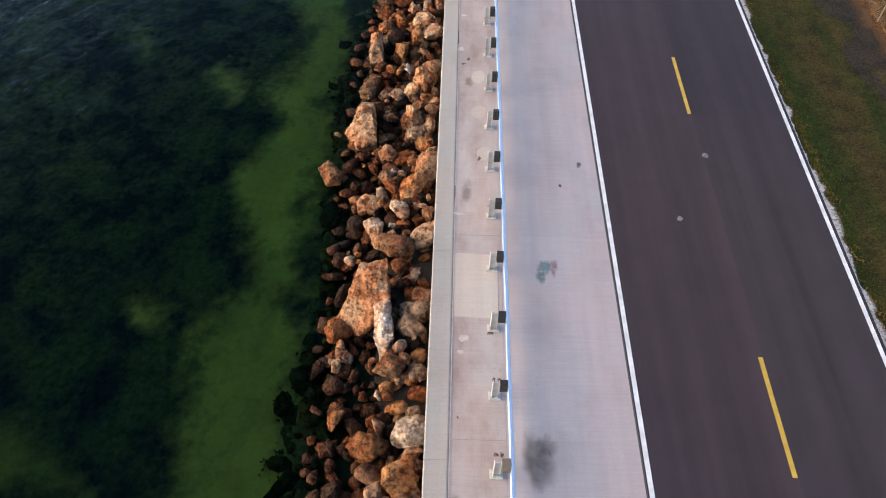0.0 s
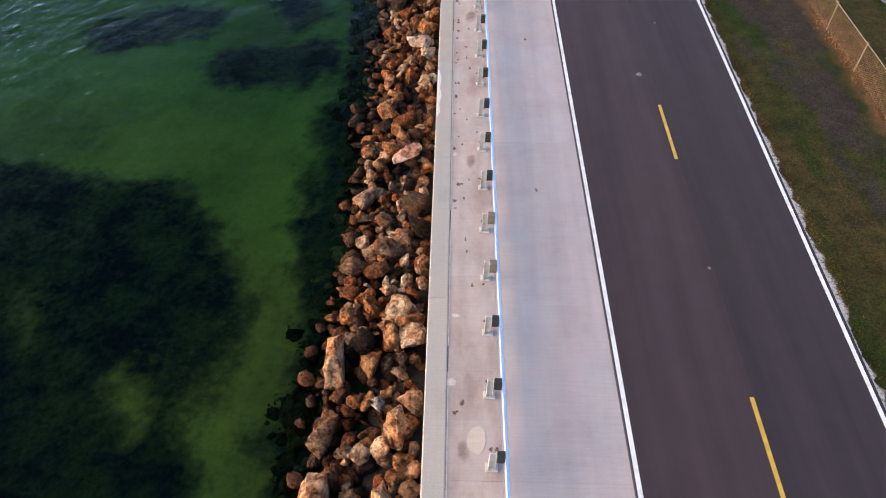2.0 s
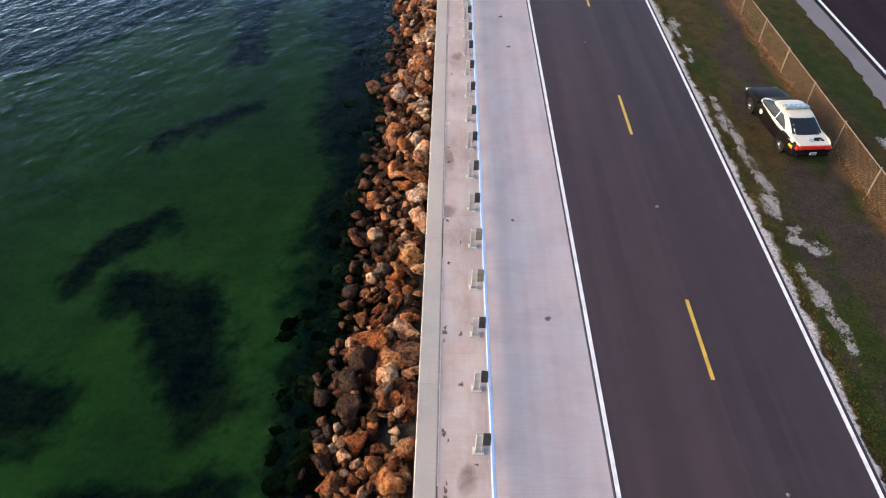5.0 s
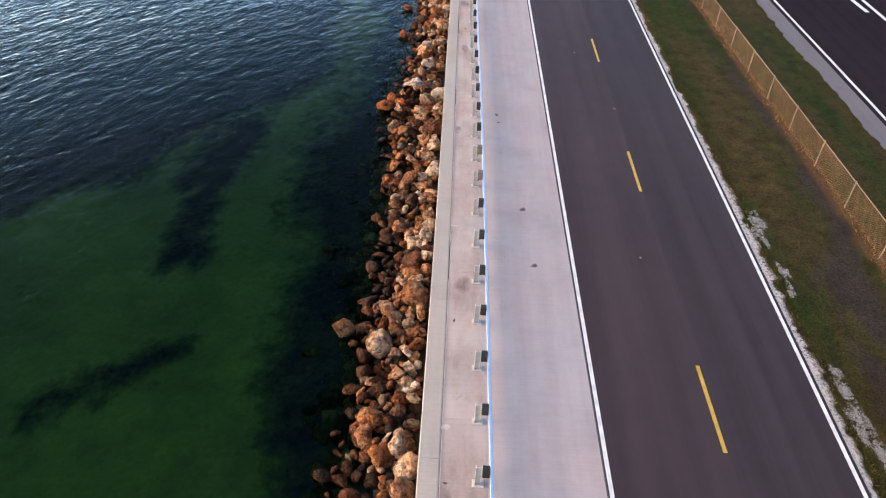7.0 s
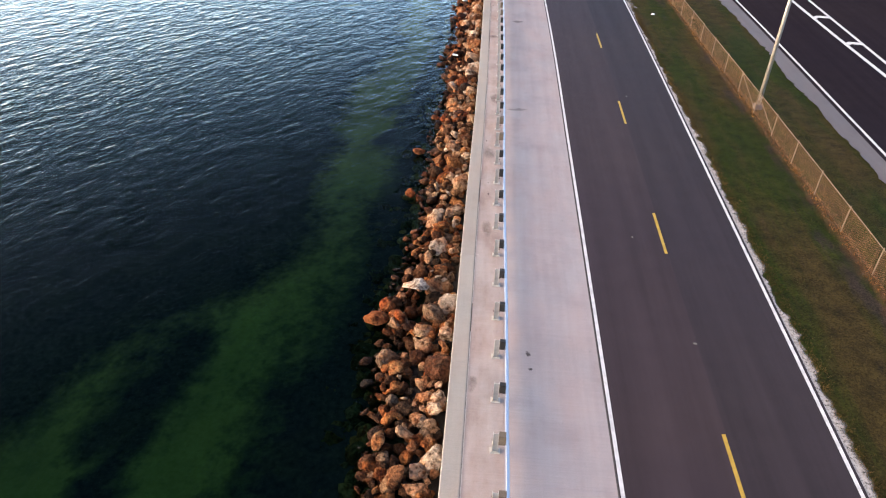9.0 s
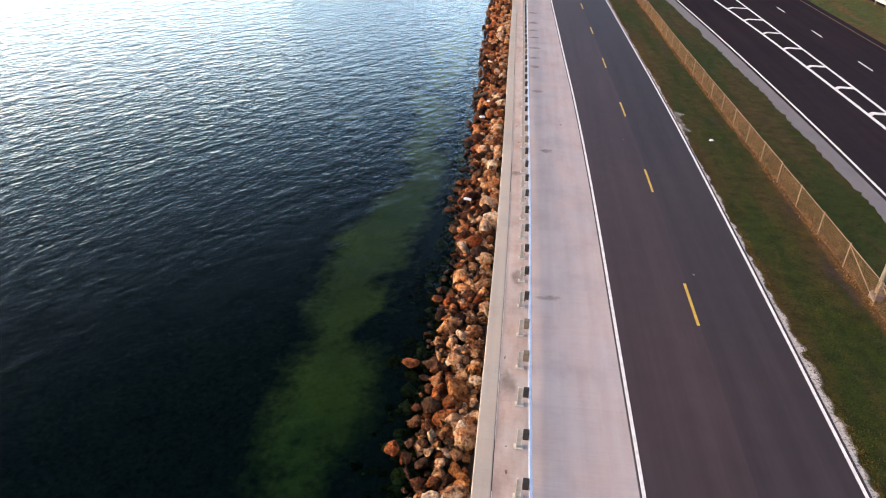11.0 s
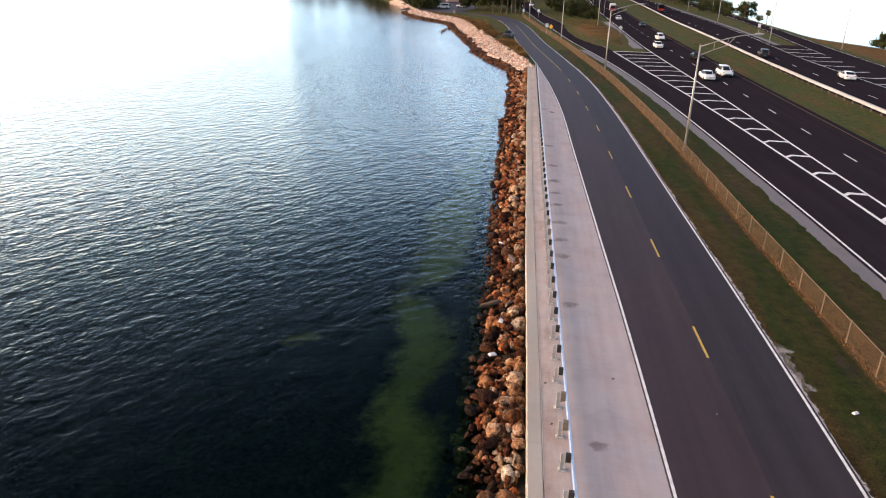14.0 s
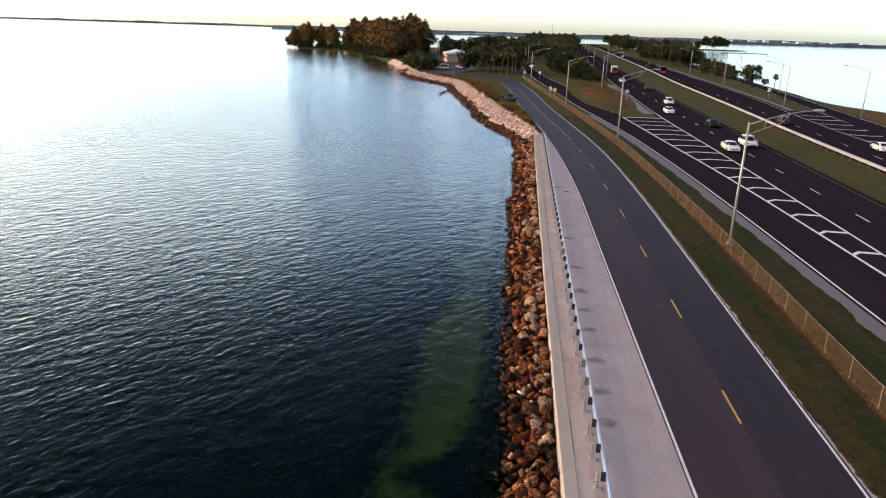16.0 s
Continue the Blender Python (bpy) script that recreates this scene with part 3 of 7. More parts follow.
BANK_IN = curve_of((-60, 0), (199, 0), (223, 0), (245, -1.3), (277, -3.0), (319, -2.4), (345, -3.4), (372, -1.0), (390, 0), (1300, 0))
WATER_Z = -1.25
WATER_EDGE = curve_of((-60, -11.0), (-10, -10.95), (5, -11.0), (14, -10.8), (24, -10.75), (32, -10.4), (45, -10.2), (51, -10.3), (57, -10.65), (62, -10.25), (69, -10.1), (85, -10.2), (96, -10.4), (115, -10.8), (148, -11.6), (187, -12.0), (200, -12.8))
RAIL_END = 199.0

# ---- sea and seabed ----
g = Geo()
g.add([(-4900, -600, WATER_Z), (4900, -600, WATER_Z), (4900, 4900, WATER_Z), (-4900, 4900, WATER_Z)], [(0, 1, 2, 3)])
tagged(part("water", g, M["water"]), "calm green shallow sea with fine wind ripples", "water", kind="structure")


def seg_dist(px, py, x0, y0, x1, y1):
    dx, dy = x1 - x0, y1 - y0
    s = np.clip(((px - x0) * dx + (py - y0) * dy) / (dx * dx + dy * dy + 1e-9), 0, 1)
    return np.hypot(px - x0 - s * dx, py - y0 - s * dy)


def edge_wobble(y):
    return 0.45 * noise.noise(Vector((y * 0.16, 2.0, 0))) + 0.25 * noise.noise(Vector((y * 0.5, 7.0, 0)))


def build_seabed():
    xs = np.concatenate([np.arange(-60, -30, 1.0), np.arange(-30, -8.0, 0.35)])
    ys = np.concatenate([np.arange(-40, 140, 0.4), np.arange(140, 231, 1.0)])
    X, Y = np.meshgrid(xs, ys)
    wx, wy, wz = np.zeros(X.size), np.zeros(X.size), np.zeros(X.size)
    for i, (x, y) in enumerate(zip(X.ravel(), Y.ravel())):
        a = noise.fractal(Vector((x * 0.22, y * 0.22, 3.1)), 0.9, 2.1, 5)
        b = noise.fractal(Vector((x * 0.22, y * 0.22, 8.7)), 0.9, 2.1, 5)
        c = noise.noise(Vector((x * 1.6, y * 1.6, 1.5)))
        wx[i], wy[i], wz[i] = a, b, c
    wx, wy, wz = (w.reshape(X.shape) for w in (wx, wy, wz))
    px, py = X + 1.05 * wx + 0.22 * wz, Y + 1.05 * wy - 0.22 * wz
    # Sand: a channel along the rocks, an open flat, and a narrow band further on.
    sand = np.full(X.shape, 9.0)
    for x0, y0, x1, y1, r in ((-16.7, 4.2, -16.0, 2.8, 0.38), (-17.3, -6.8, -16.4, -7.4, 0.3), (-20.9, 8.0, -20.7, 6.5, 0.1), (-20.7, 100, -20.3, 100.2, 0.5), (-19.6, -10.8, -17.8, -12.2, 0.55), (-20.6, -13.4, -18.4, -14.6, 0.6), (-17.0, -12.8, -16.3, -14.0, 0.5)):
        sand = np.minimum(sand, seg_dist(px, py, x0, y0, x1, y1) - r)
    west = np.interp(py, [-40, -12, -9, -7, -6, -4.5, -2.5, -1.1, 0.6, 1.6, 4, 5.4, 7.2, 8.8, 11, 12.4, 13.2, 13.9, 14.6, 16.5, 21, 27, 33, 39, 44, 49, 51.5, 54, 56.5, 59, 61, 64, 69, 75, 79, 86, 90.5, 96.5, 104, 112, 120, 126, 150, 200],
                     [-15.2, -14.8, -15.1, -15.3, -14.7, -14.3, -15.2, -15.8, -15.4, -14.1, -14.4, -14.0, -14.2, -14.9, -16.5, -18.2, -20.2, -22.5, -27, -31.5, -36.5, -38, -35, -36, -31.5, -27, -23.5, -21.0, -18.6, -17.0, -15.6, -15.1, -15.2, -16.2, -16.5, -15.4, -14.3, -15.0, -15.7, -16.4, -16.2, -15.4, -14.8, -15.1])
    east = np.interp(py, [-12, -8.6, -5, -2.4, 0, 2, 5.6, 9, 13.5, 18, 22, 25.3, 32.7, 41, 45.5, 50, 54, 57, 60, 62.5, 66.5, 69, 73, 75, 80, 85, 90, 97, 101, 107, 114, 118, 127, 150, 200],
                     [-11.6, -11.9, -11.5, -12.3, -12, -11.7, -12.1, -12.5, -12.5, -12.2, -11.8, -12.4, -12.4, -12.9, -12.9, -14.1, -14.1, -13.4, -13, -12.7, -13, -12.2, -13.4, -12.7, -12.4, -11.9, -11.5, -12.2, -12.0, -12.7, -12.1, -11.7, -12.0, -12.6, -13.0])
    sand = np.minimum(sand, np.maximum(west - px, px - east) * 0.75)
    weed = np.full(X.shape, 9.0)
    for x0, y0, x1, y1, r in ((-12.2, -5.0, -12.15, -4.9, 0.42), (-12.7, -6.9, -12.2, -7.1, 0.4), (-12.1, 0.9, -11.6, 0.9, 0.4), (-12.4, 2.6, -11.9, 2.5, 0.45), (-16.4, 20.6, -14.9, 20.5, 1.9),
                              (-18.6, 28.9, -16.2, 28.7, 0.85), (-16.2, 28.4, -14.9, 24.4, 1.2), (-20.6, 30.0, -18.5, 32.7, 0.6), (-23.8, 23.5, -20.3, 24.8, 1.6),
                              (-18.2, 46.0, -18.6, 52.5, 0.8), (-19.6, 51.6, -17.5, 56.2, 0.75), (-20, 38.5, -17, 41, 0.5), (-13.8, 106.6, -12.4, 104.9, 1.25), (-13.6, 77.3, -12.6, 78.3, 0.45), (-12.3, 94, -12.0, 97, 0.6), (-12.9, 107, -12.2, 108, 0.7), (-13.4, 72.5, -13.0, 73.0, 0.4), (-12.1, 38, -12.0, 57, 0.6)):
        weed = np.minimum(weed, seg_dist(px, py, x0, y0, x1, y1) - r)
    edge = np.array([WATER_EDGE(y) + edge_wobble(y) for y in ys])[:, None]
    hw_ = np.interp(Y, [0, 20, 38, 62, 80, 100], [0.5, 0.6, 0.9, 1.0, 0.9, 0.85])
    weed = np.minimum(weed, np.abs(X - edge + hw_ * 0.55 - 0.2) - hw_ * 0.72 + 0.75 * wx + 0.45 * wz)
    def soft(d, w):
        return 1 / (1 + np.exp(-np.clip(d / w, -30, 30)))
    dim = 0.30 + 0.55 * np.exp(-((X + 22) / 5.0) ** 2 - ((Y - 13.5) / 3.0) ** 2) + 0.45 * np.exp(-((Y - 57) / 11.0) ** 2)
    s = soft(-(sand + 0.42 * wz + 0.25 * wy), dim) * soft(weed + 0.42 * wz + 0.3 * wy, 0.28)
    # How clear the sand shows through the water and its thin cover.
    clear = np.interp(Y, [12, 22, 36, 58, 68, 92, 104], [0.84, 0.64, 0.42, 0.36, 0.46, 0.50, 0.58]) * (0.85 + 0.35 * wx)
    clear = clear * np.where(Y < -8, np.interp(X, [-17.5, -15.8], [0.3, 1.0]), 1.0)
    depth = np.clip((-(X + 11.0)) / 18.0, 0, 1)
    Z = -1.75 - 1.3 * depth + 0.08 * wx + 0.10 * (1 - s)
    verts = np.stack([X.ravel(), Y.ravel(), Z.ravel()], 1).tolist()
    nx, ny = len(xs), len(ys)
    faces = [(j * nx + i, j * nx + i + 1, (j + 1) * nx + i + 1, (j + 1) * nx + i) for j in range(ny - 1) for i in range(nx - 1)]
    me = bpy.data.meshes.new("seabed")
    me.from_pydata(verts, [], faces)
    me.polygons.foreach_set("use_smooth", [True] * len(me.polygons))
    me.attributes.new("seagrass", "FLOAT", "POINT").data.foreach_set("value", (1 - s).ravel().astype(np.float32))
    me.attributes.new("clear", "FLOAT", "POINT").data.foreach_set("value", np.clip(clear, 0, 1).ravel().astype(np.float32))
    me.attributes.new("film", "FLOAT", "POINT").data.foreach_set("value", np.interp(Y, [6, 20, 58, 78], [0, 1, 0.9, 0.2]).ravel().astype(np.float32))
    me.materials.append(M["seabed"])
    tagged(new("seabed", me), "pale green sand flat with dark seagrass meadows", "seabed", kind="structure")


build_seabed()
g = Geo()
g.add([(-4900, -600, -3.6), (4900, -600, -3.6), (4900, 4900, -3.6), (-4900, 4900, -3.6)], [(0, 1, 2, 3)])
me = g.mesh("deep_seabed", M["seabed"])
me.attributes.new("seagrass", "FLOAT", "POINT").data.foreach_set("value", [1.0] * 4)
tagged(new("deep_seabed", me), "dark seagrass floor of the deeper bay", "seabed", kind="structure")

# ---- land ----
def build_ground():
    ys = np.concatenate([np.arange(-60, 230, 1.5), np.arange(230, 460, 4.0), np.arange(460, 1301, 12.0)])
    cols = 46
    verts, faces, rusty = [], [], []
    for y in ys:
        l, r = LAND_L(y) + BANK_IN(y), SHORE_R(y)
        w_ = float(np.interp(y, [199, 212, 238, 360, 385], [0.4, 0.6, 1.55, 1.55, 1]))
        xs = [l - 3.8 * w_, l - 2.2 * w_] + [l + (r - l) * (i / (cols - 1)) for i in range(cols)] + [r + 1.5, r + 4.5]
        for k, x in enumerate(xs):
            z = -0.10 + 0.03 * noise.noise(Vector((x * 0.5, y * 0.5, 0)))
            if k in (0, 1) and y < 198:
                x, z = l + 0.02 * k, -3.0 + k
            elif k in (0, len(xs) - 1):
                z = -3.0
            elif k in (1, len(xs) - 2):
                z = -1.1
            elif y < 200 and k == 2:
                z = -0.12
            # grassy mound between the slip road and the highway
            z += 1.1 * math.exp(-(((x - 9 - (y - 290) * -0.02) / 5.0) ** 2) - ((y - 292) / 34.0) ** 2)
            verts.append((x, y, z))
            # rusty dry grass on the mound and along the far shore
            mound_ = math.exp(-(((x - 10) / 7.0) ** 2) - ((y - 286) / 30.0) ** 2)
            rusty.append(max(mound_, float(np.interp(x - FRR(y), [0.5, 3.0], [0, 0.62])) if y < 520 else 0.0))
    n = cols + 4
    for j in range(len(ys) - 1):
        for i in range(n - 1):
            faces.append((j * n + i, j * n + i + 1, (j + 1) * n + i + 1, (j + 1) * n + i))
    me = bpy.data.meshes.new("ground")
    me.from_pydata(verts, [], faces)
    me.polygons.foreach_set("use_smooth", [True] * len(me.polygons))
    me.attributes.new("soil", "FLOAT", "POINT").data.foreach_set("value", np.array(rusty, np.float32))
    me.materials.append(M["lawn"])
    return tagged(new("ground", me), "dry grassy causeway verge with brown bare patches", "ground", kind="structure")


ground = build_ground()

# ---- roads ----
road = tagged(part("road", strip(Geo(), off(LWL, -0.122), off(CL, 0.07), -60, 322, 0.0, 2.0, 0.12), M["asphalt"]), "smooth dark asphalt access road beside a seawall path", "road", kind="structure")

part("far_lane", strip(Geo(), off(CL, 0.0705), off(RWL, 0.15), -60, 322, 0.0, 2.0, 0.12), M["asphalt_cool"], road, "cooler grey lane beside the verge")


def bend(geo, pts, w, z, skirt=0.12):
    """A paved ribbon of width w along a polyline."""
    pts = [Vector((p[0], p[1], 0)) for p in pts]
    rs = []
    for i, p in enumerate(pts):
        d = (pts[min(i + 1, len(pts) - 1)] - pts[max(i - 1, 0)]).normalized()
        s = Vector((d.y, -d.x, 0)) * w / 2
        rs.append([tuple(p - s + Vector((0, 0, z - skirt))), tuple(p + s + Vector((0, 0, z - skirt))), tuple(p + s + Vector((0, 0, z))), tuple(p - s + Vector((0, 0, z)))])
    return geo.rings(rs)


tagged(part("road_bend", bend(Geo(), [(CL(321.9), 321.9), (-21, 338), (-27, 349), (-36, 357), (-48, 364), (-54, 372)], 6.9, -0.004), M["asphalt"]), "asphalt bend leading into a waterside car park", "road", kind="structure")
lot = Geo().rings([[(-64, 366, z), (-38, 358, z), (-34, 400, z), (-58, 520, z), (-78, 520, z), (-74, 470, z), (-62, 400, z)] for z in (-0.15, -0.01)])
tagged(part("car_park", lot, M["asphalt"]), "grey asphalt car park by the shore", "car park", kind="structure")
highway = tagged(part("highway", strip(Geo(), off(HWYL, 0.0), off(MEDL, 0.9), -60, 231, 0.0, 4.0, 0.12), M["asphalt_hwy"]), "dark asphalt highway with a painted gore", "highway", kind="structure")
tagged(part("slip_road", strip(Geo(), HWYL, GOREL, 231, 480, 0.0, 5.0, 0.12), M["asphalt_hwy"]), "asphalt slip road curving off behind trees", "road", kind="structure")
tagged(part("highway_far", strip(Geo(), off(GORER, -0.6), off(MEDL, 0.9), 231, 1200, 0.0, 8.0, 0.12), M["asphalt_hwy"]), "highway lanes running on to the horizon", "highway", kind="structure")
tagged(part("highway_opposite", strip(Geo(), off(BARR, 0.7), RWYR, -60, 1200, 0.0, 8.0, 0.12), M["asphalt_hwy"]), "opposite highway carriageway of dark asphalt", "highway", kind="structure")
tagged(part("service_road", strip(Geo(), FRL, FRR, -60, 520, 0.002, 6.0, 0.12), M["asphalt_hwy"]), "asphalt service road along the far shore", "road", kind="structure")
tagged(part("gore_pavement", strip(Geo(), off(RWYR, -1.0), off(FRL, 0.3), 120, 262, -0.003, 6.0, 0.12), M["asphalt_hwy"]), "paved gore between highway and service road", "road", kind="structure")

# Painted lines
def line(name, f, y0, y1, w, mat, label, parent, z=0.004, step=2.0):
    return part(name, strip(Geo(), off(f, -w / 2), off(f, w / 2), y0, y1, z, step), mat, parent, label)


line("edge_line", off(LWL, 0.0), -60, 322, 0.115, M["white"], "white edge line beside the path", road)
line("edge_line", RWL, -60, 318, 0.115, M["white"], "white edge line beside the verge", road)
line("joint_strip", off(LWL, -0.104), -60, 322, 0.032, M["joint"], "dark joint beside the concrete", road)
for k in range(-4, 26):
    y = 12.192 * k
    line("centre_dash", off(CL, 0.0), y, y + 3.048, 0.115, M["yellow"], "", road, 0.004, 0.8)
line("centre_line", off(CL, 0.0), 196, 300, 0.11, M["yellow"], "yellow centre line of the bend", road, 0.005)
line("edge_line", off(HWYL, 0.32), -60, 440, 0.16, M["white"], "white edge line of the highway", highway)
line("gore_line", GOREL, 70, 231, 0.28, M["white"], "white gore line", highway)
line("gore_line", GORER, -60, 240, 0.24, M["white"], "white gore line", highway)
line("edge_line", off(MEDL, 0.0), -60, 900, 0.14, M["soil"], "faded edge line by the median", highway)
line("edge_line", off(GORER, 0.0), 240, 900, 0.15, M["white"], "white edge line", highway)
line("edge_line", off(GOREL, -0.3), 240, 430, 0.15, M["white"], "white edge line", highway)
y = 16.0
while y < 560:
    line("lane_dash", LANE, y, y + 3.05, 0.15, M["white"], "", highway, 0.005)
    line("lane_dash", off(BARR, 5.6), y + 4, y + 7.05, 0.15, M["white"], "", highway, 0.005)
    y += 12.192
line("edge_line", off(BARR, 1.7), -60, 900, 0.14, M["soil"], "", highway, 0.005, 6)
line("edge_line", off(RWYR, -1.2), -60, 900, 0.15, M["white"], "", highway, 0.005, 6)
line("edge_line", off(FRL, 0.5), 240, 500, 0.13, M["white"], "", highway, 0.008, 6)
line("edge_line", off(FRR, -0.4), 60, 500, 0.13, M["white"], "", highway, 0.008, 6)
y = 82.2
while y < 231:
    l, r = GOREL(y), GORER(y)
    w = r - l
    a = min(1.0, 0.36 * w)
    t_ = 0.55
    g = Geo()
    pts = [(l, y), (l + 0.32 * w, y + a), (r, y + a * 0.85)]
    lo = [(px, py, 0.008) for px, py in pts]
    hi = [(px, py + t_, 0.008) for px, py in pts]
    g.add(lo + hi, [(0, 1, 4, 3), (1, 2, 5, 4)])
    part("chevron", g, M["white"], highway)
    y += 6.2
for k in range(9):
    y = 186 + 8.2 * k
    l, r = RWYR(y) - 0.9, FRL(y) + 0.4
    if r - l < 0.8:
        continue
    g = Geo()
    g.add([(l, y, 0.008), (l, y + 0.5, 0.008), (l + 0.6 * (r - l), y - 0.4, 0.008), (l + 0.6 * (r - l), y - 0.9, 0.008), (r, y + 0.3, 0.008), (r, y - 0.2, 0.008)], [(0, 3, 2, 1), (3, 5, 4, 2)])
    part("chevron", g, M["white"], highway)
# shoulder strip with a broken grass edge
ys = np.arange(-60, 233, 0.25)
jag = [0.16 * noise.fractal(Vector((0.3, y * 1.6, 5)), 0.5, 2, 6) + 0.26 * noise.noise(Vector((5.2, y * 0.24, 2))) for y in ys]
g = Geo()
vs = [p for y, j in zip(ys, jag) for p in ((HWYL(y) - 1.08 + j - 0.25 * (y > 150), y, -0.006), (HWYL(y) + 0.01, y, -0.006))]
g.add(vs, [(2 * i, 2 * i + 1, 2 * i + 3, 2 * i + 2) for i in range(len(ys) - 1)])
tagged(part("shoulder_strip", g, M["shoulder"]), "pale grey paved shoulder with a grassy ragged edge", "shoulder", kind="structure")
g = strip(Geo(), off(GORER, -3.0), off(GORER, -0.59), 240, 330, 0.001, 4.0)
tagged(part("shoulder_strip", g, M["shoulder"]), "pale paved shoulder beside the highway", "shoulder", kind="structure")
g = strip(Geo(), off(RWYR, -1.0), off(RWYR, 1.6), 262, 520, -0.002, 6.0)
tagged(part("shoulder_strip", g, M["shoulder"]), "pale paved shoulder of the opposite carriageway", "shoulder", kind="structure")
# sandy fringe along the road, thinning out into the grass
ys = np.arange(-22, 230, 0.15)
vs, fade = [], []
for y in ys:
    j = float(np.interp(y, [15, 28, 70, 85], [0.15, 0.30, 0.28, 0.16])) + 0.20 * noise.fractal(Vector((1.3, y * 1.3, 2)), 0.5, 2.1, 5) + 0.14 * noise.noise(Vector((9.3, y * 0.23, 2)))
    x = RWL(y) + 0.152
    for q, fd in ((0.0, 1.0), (0.45, 0.85), (1.0, 0.0)):
        vs.append((x + q * max(0.06, j), y, -0.010 - 0.022 * q))
        fade.append(fd)
g = Geo().add(vs, [(3 * i + c, 3 * i + c + 1, 3 * i + c + 4, 3 * i + c + 3) for i in range(len(ys) - 1) for c in range(2)])
me = g.mesh("sand_fringe", M["fringe"])
me.attributes.new("fade", "FLOAT", "POINT").data.foreach_set("value", fade)
tagged(part("sand_fringe", me, None), "pale shell sand fringe along the asphalt edge", "sand", kind="structure")
# the mown verge, with bare soil along the fence
def build_verge():
    ys = np.concatenate([np.arange(-22, 120, 0.4), np.arange(120, 232, 0.8)])
    cols = 40
    verts, soil = [], []
    for y in ys:
        l, r, f = RWL(y) + 0.13, HWYL(y) - 0.9, FENCE(y)
        for k in range(cols):
            x = l + (r - l) * k / (cols - 1)
            n_ = noise.fractal(Vector((x * 0.7, y * 0.35, 3)), 0.8, 2, 5)
            d = x - f + float(np.interp(y, [5, 20, 41, 50], [0.7, 1.7, 1.7, 0.6]))
            verts.append((x, y, -0.048 + 0.010 * n_))
            wide = float(np.interp(y, [5, 20, 41, 50], [1.1, 2.4, 2.3, 0.8])) + 0.35 * noise.noise(Vector((3.3, y * 0.07, 1)))
            soil.append(max(0.0, 1.0 - (abs(d) / wide) ** 2 * 0.75 + 0.6 * n_) * float(np.interp(y, [30, 60, 92], [0.66, 0.52, 0.40])))
    n = len(ys)
    faces = [(j * cols + i, j * cols + i + 1, (j + 1) * cols + i + 1, (j + 1) * cols + i) for j in range(n - 1) for i in range(cols - 1)]
    me = bpy.data.meshes.new("verge")
    me.from_pydata(verts, [], faces)
    me.polygons.foreach_set("use_smooth", [True] * len(me.polygons))
    me.attributes.new("soil", "FLOAT", "POINT").data.foreach_set("value", np.array(soil, np.float32))
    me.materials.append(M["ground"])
    return tagged(new("verge", me), "olive grass verge with bare purple-brown soil under a fence", "verge", kind="structure")


verge = build_verge()

# ---- seawall, apron and path ----
wall = thing("seawall", "grey concrete seawall with a broad flat cap", "seawall", kind="structure")
PANEL = 6.0
y = -42.0
while y < RAIL_END:
    y1 = min(y + PANEL, RAIL_END)
    g = Geo()
    n = 4
    rings = []
    for i in range(n + 1):
        yy = y + 0.004 + (y1 - y - 0.008) * i / n
        x = WALL(yy)
        rings.append([(x + 0.02, yy, -3.2), (x + 0.56, yy, -3.2), (x + 0.56, yy, 0.006), (x + 0.53, yy, 0.016), (x + 0.025, yy, 0.018), (x, yy, 0.0)])
    g.rings(rings)
    part("cap_panel", g, M["cap"], wall)
    y += PANEL
part("cap_joint", strip(Geo(), off(WALL, 0.562), off(WALL, 0.572), -42, RAIL_END, 0.006, 2.0, 0.1), M["joint"], wall, "dark joint behind the cap")
g = Geo()
for y0, y1 in ((-40, -16), (-15, -4), (-3.5, 3.6), (4.4, 8.6), (9.5, 20), (21, 29), (31, 43), (45, 55.5), (57, 64), (66, 84), (88, 106), (109, 127), (130, 190)):
    strip(g, off(WALL, 0.572), off(WALL, 0.600), y0, y1, 0.012, 1.0)
part("sealant", g, M["sealant"], wall, "pale sealant bead along the joint")

path = thing("path", "broad broomed concrete path between guardrail and road", "path", kind="structure")
y = -42.0
k = 0
while y < RAIL_END:
    y1 = min(y + 6.1, RAIL_END)
    ge, gp = Geo(), Geo()
    strip(ge, off(WALL, 0.588), lambda v: WALL(v) + RAIL_OFF(v) - 0.07, y + 0.003, y1 - 0.003, 0.0, 1.6, 0.15)
    strip(gp, lambda v: WALL(v) + RAIL_OFF(v) - 0.066, off(LWL, -0.126), y + 0.0012, y1 - 0.0012, 0.003, 1.6, 0.15)
    part("apron_slab", ge, M["apron"], path)
    part("path_slab", gp, M["concrete"], path)
    y += 6.1
    k += 1
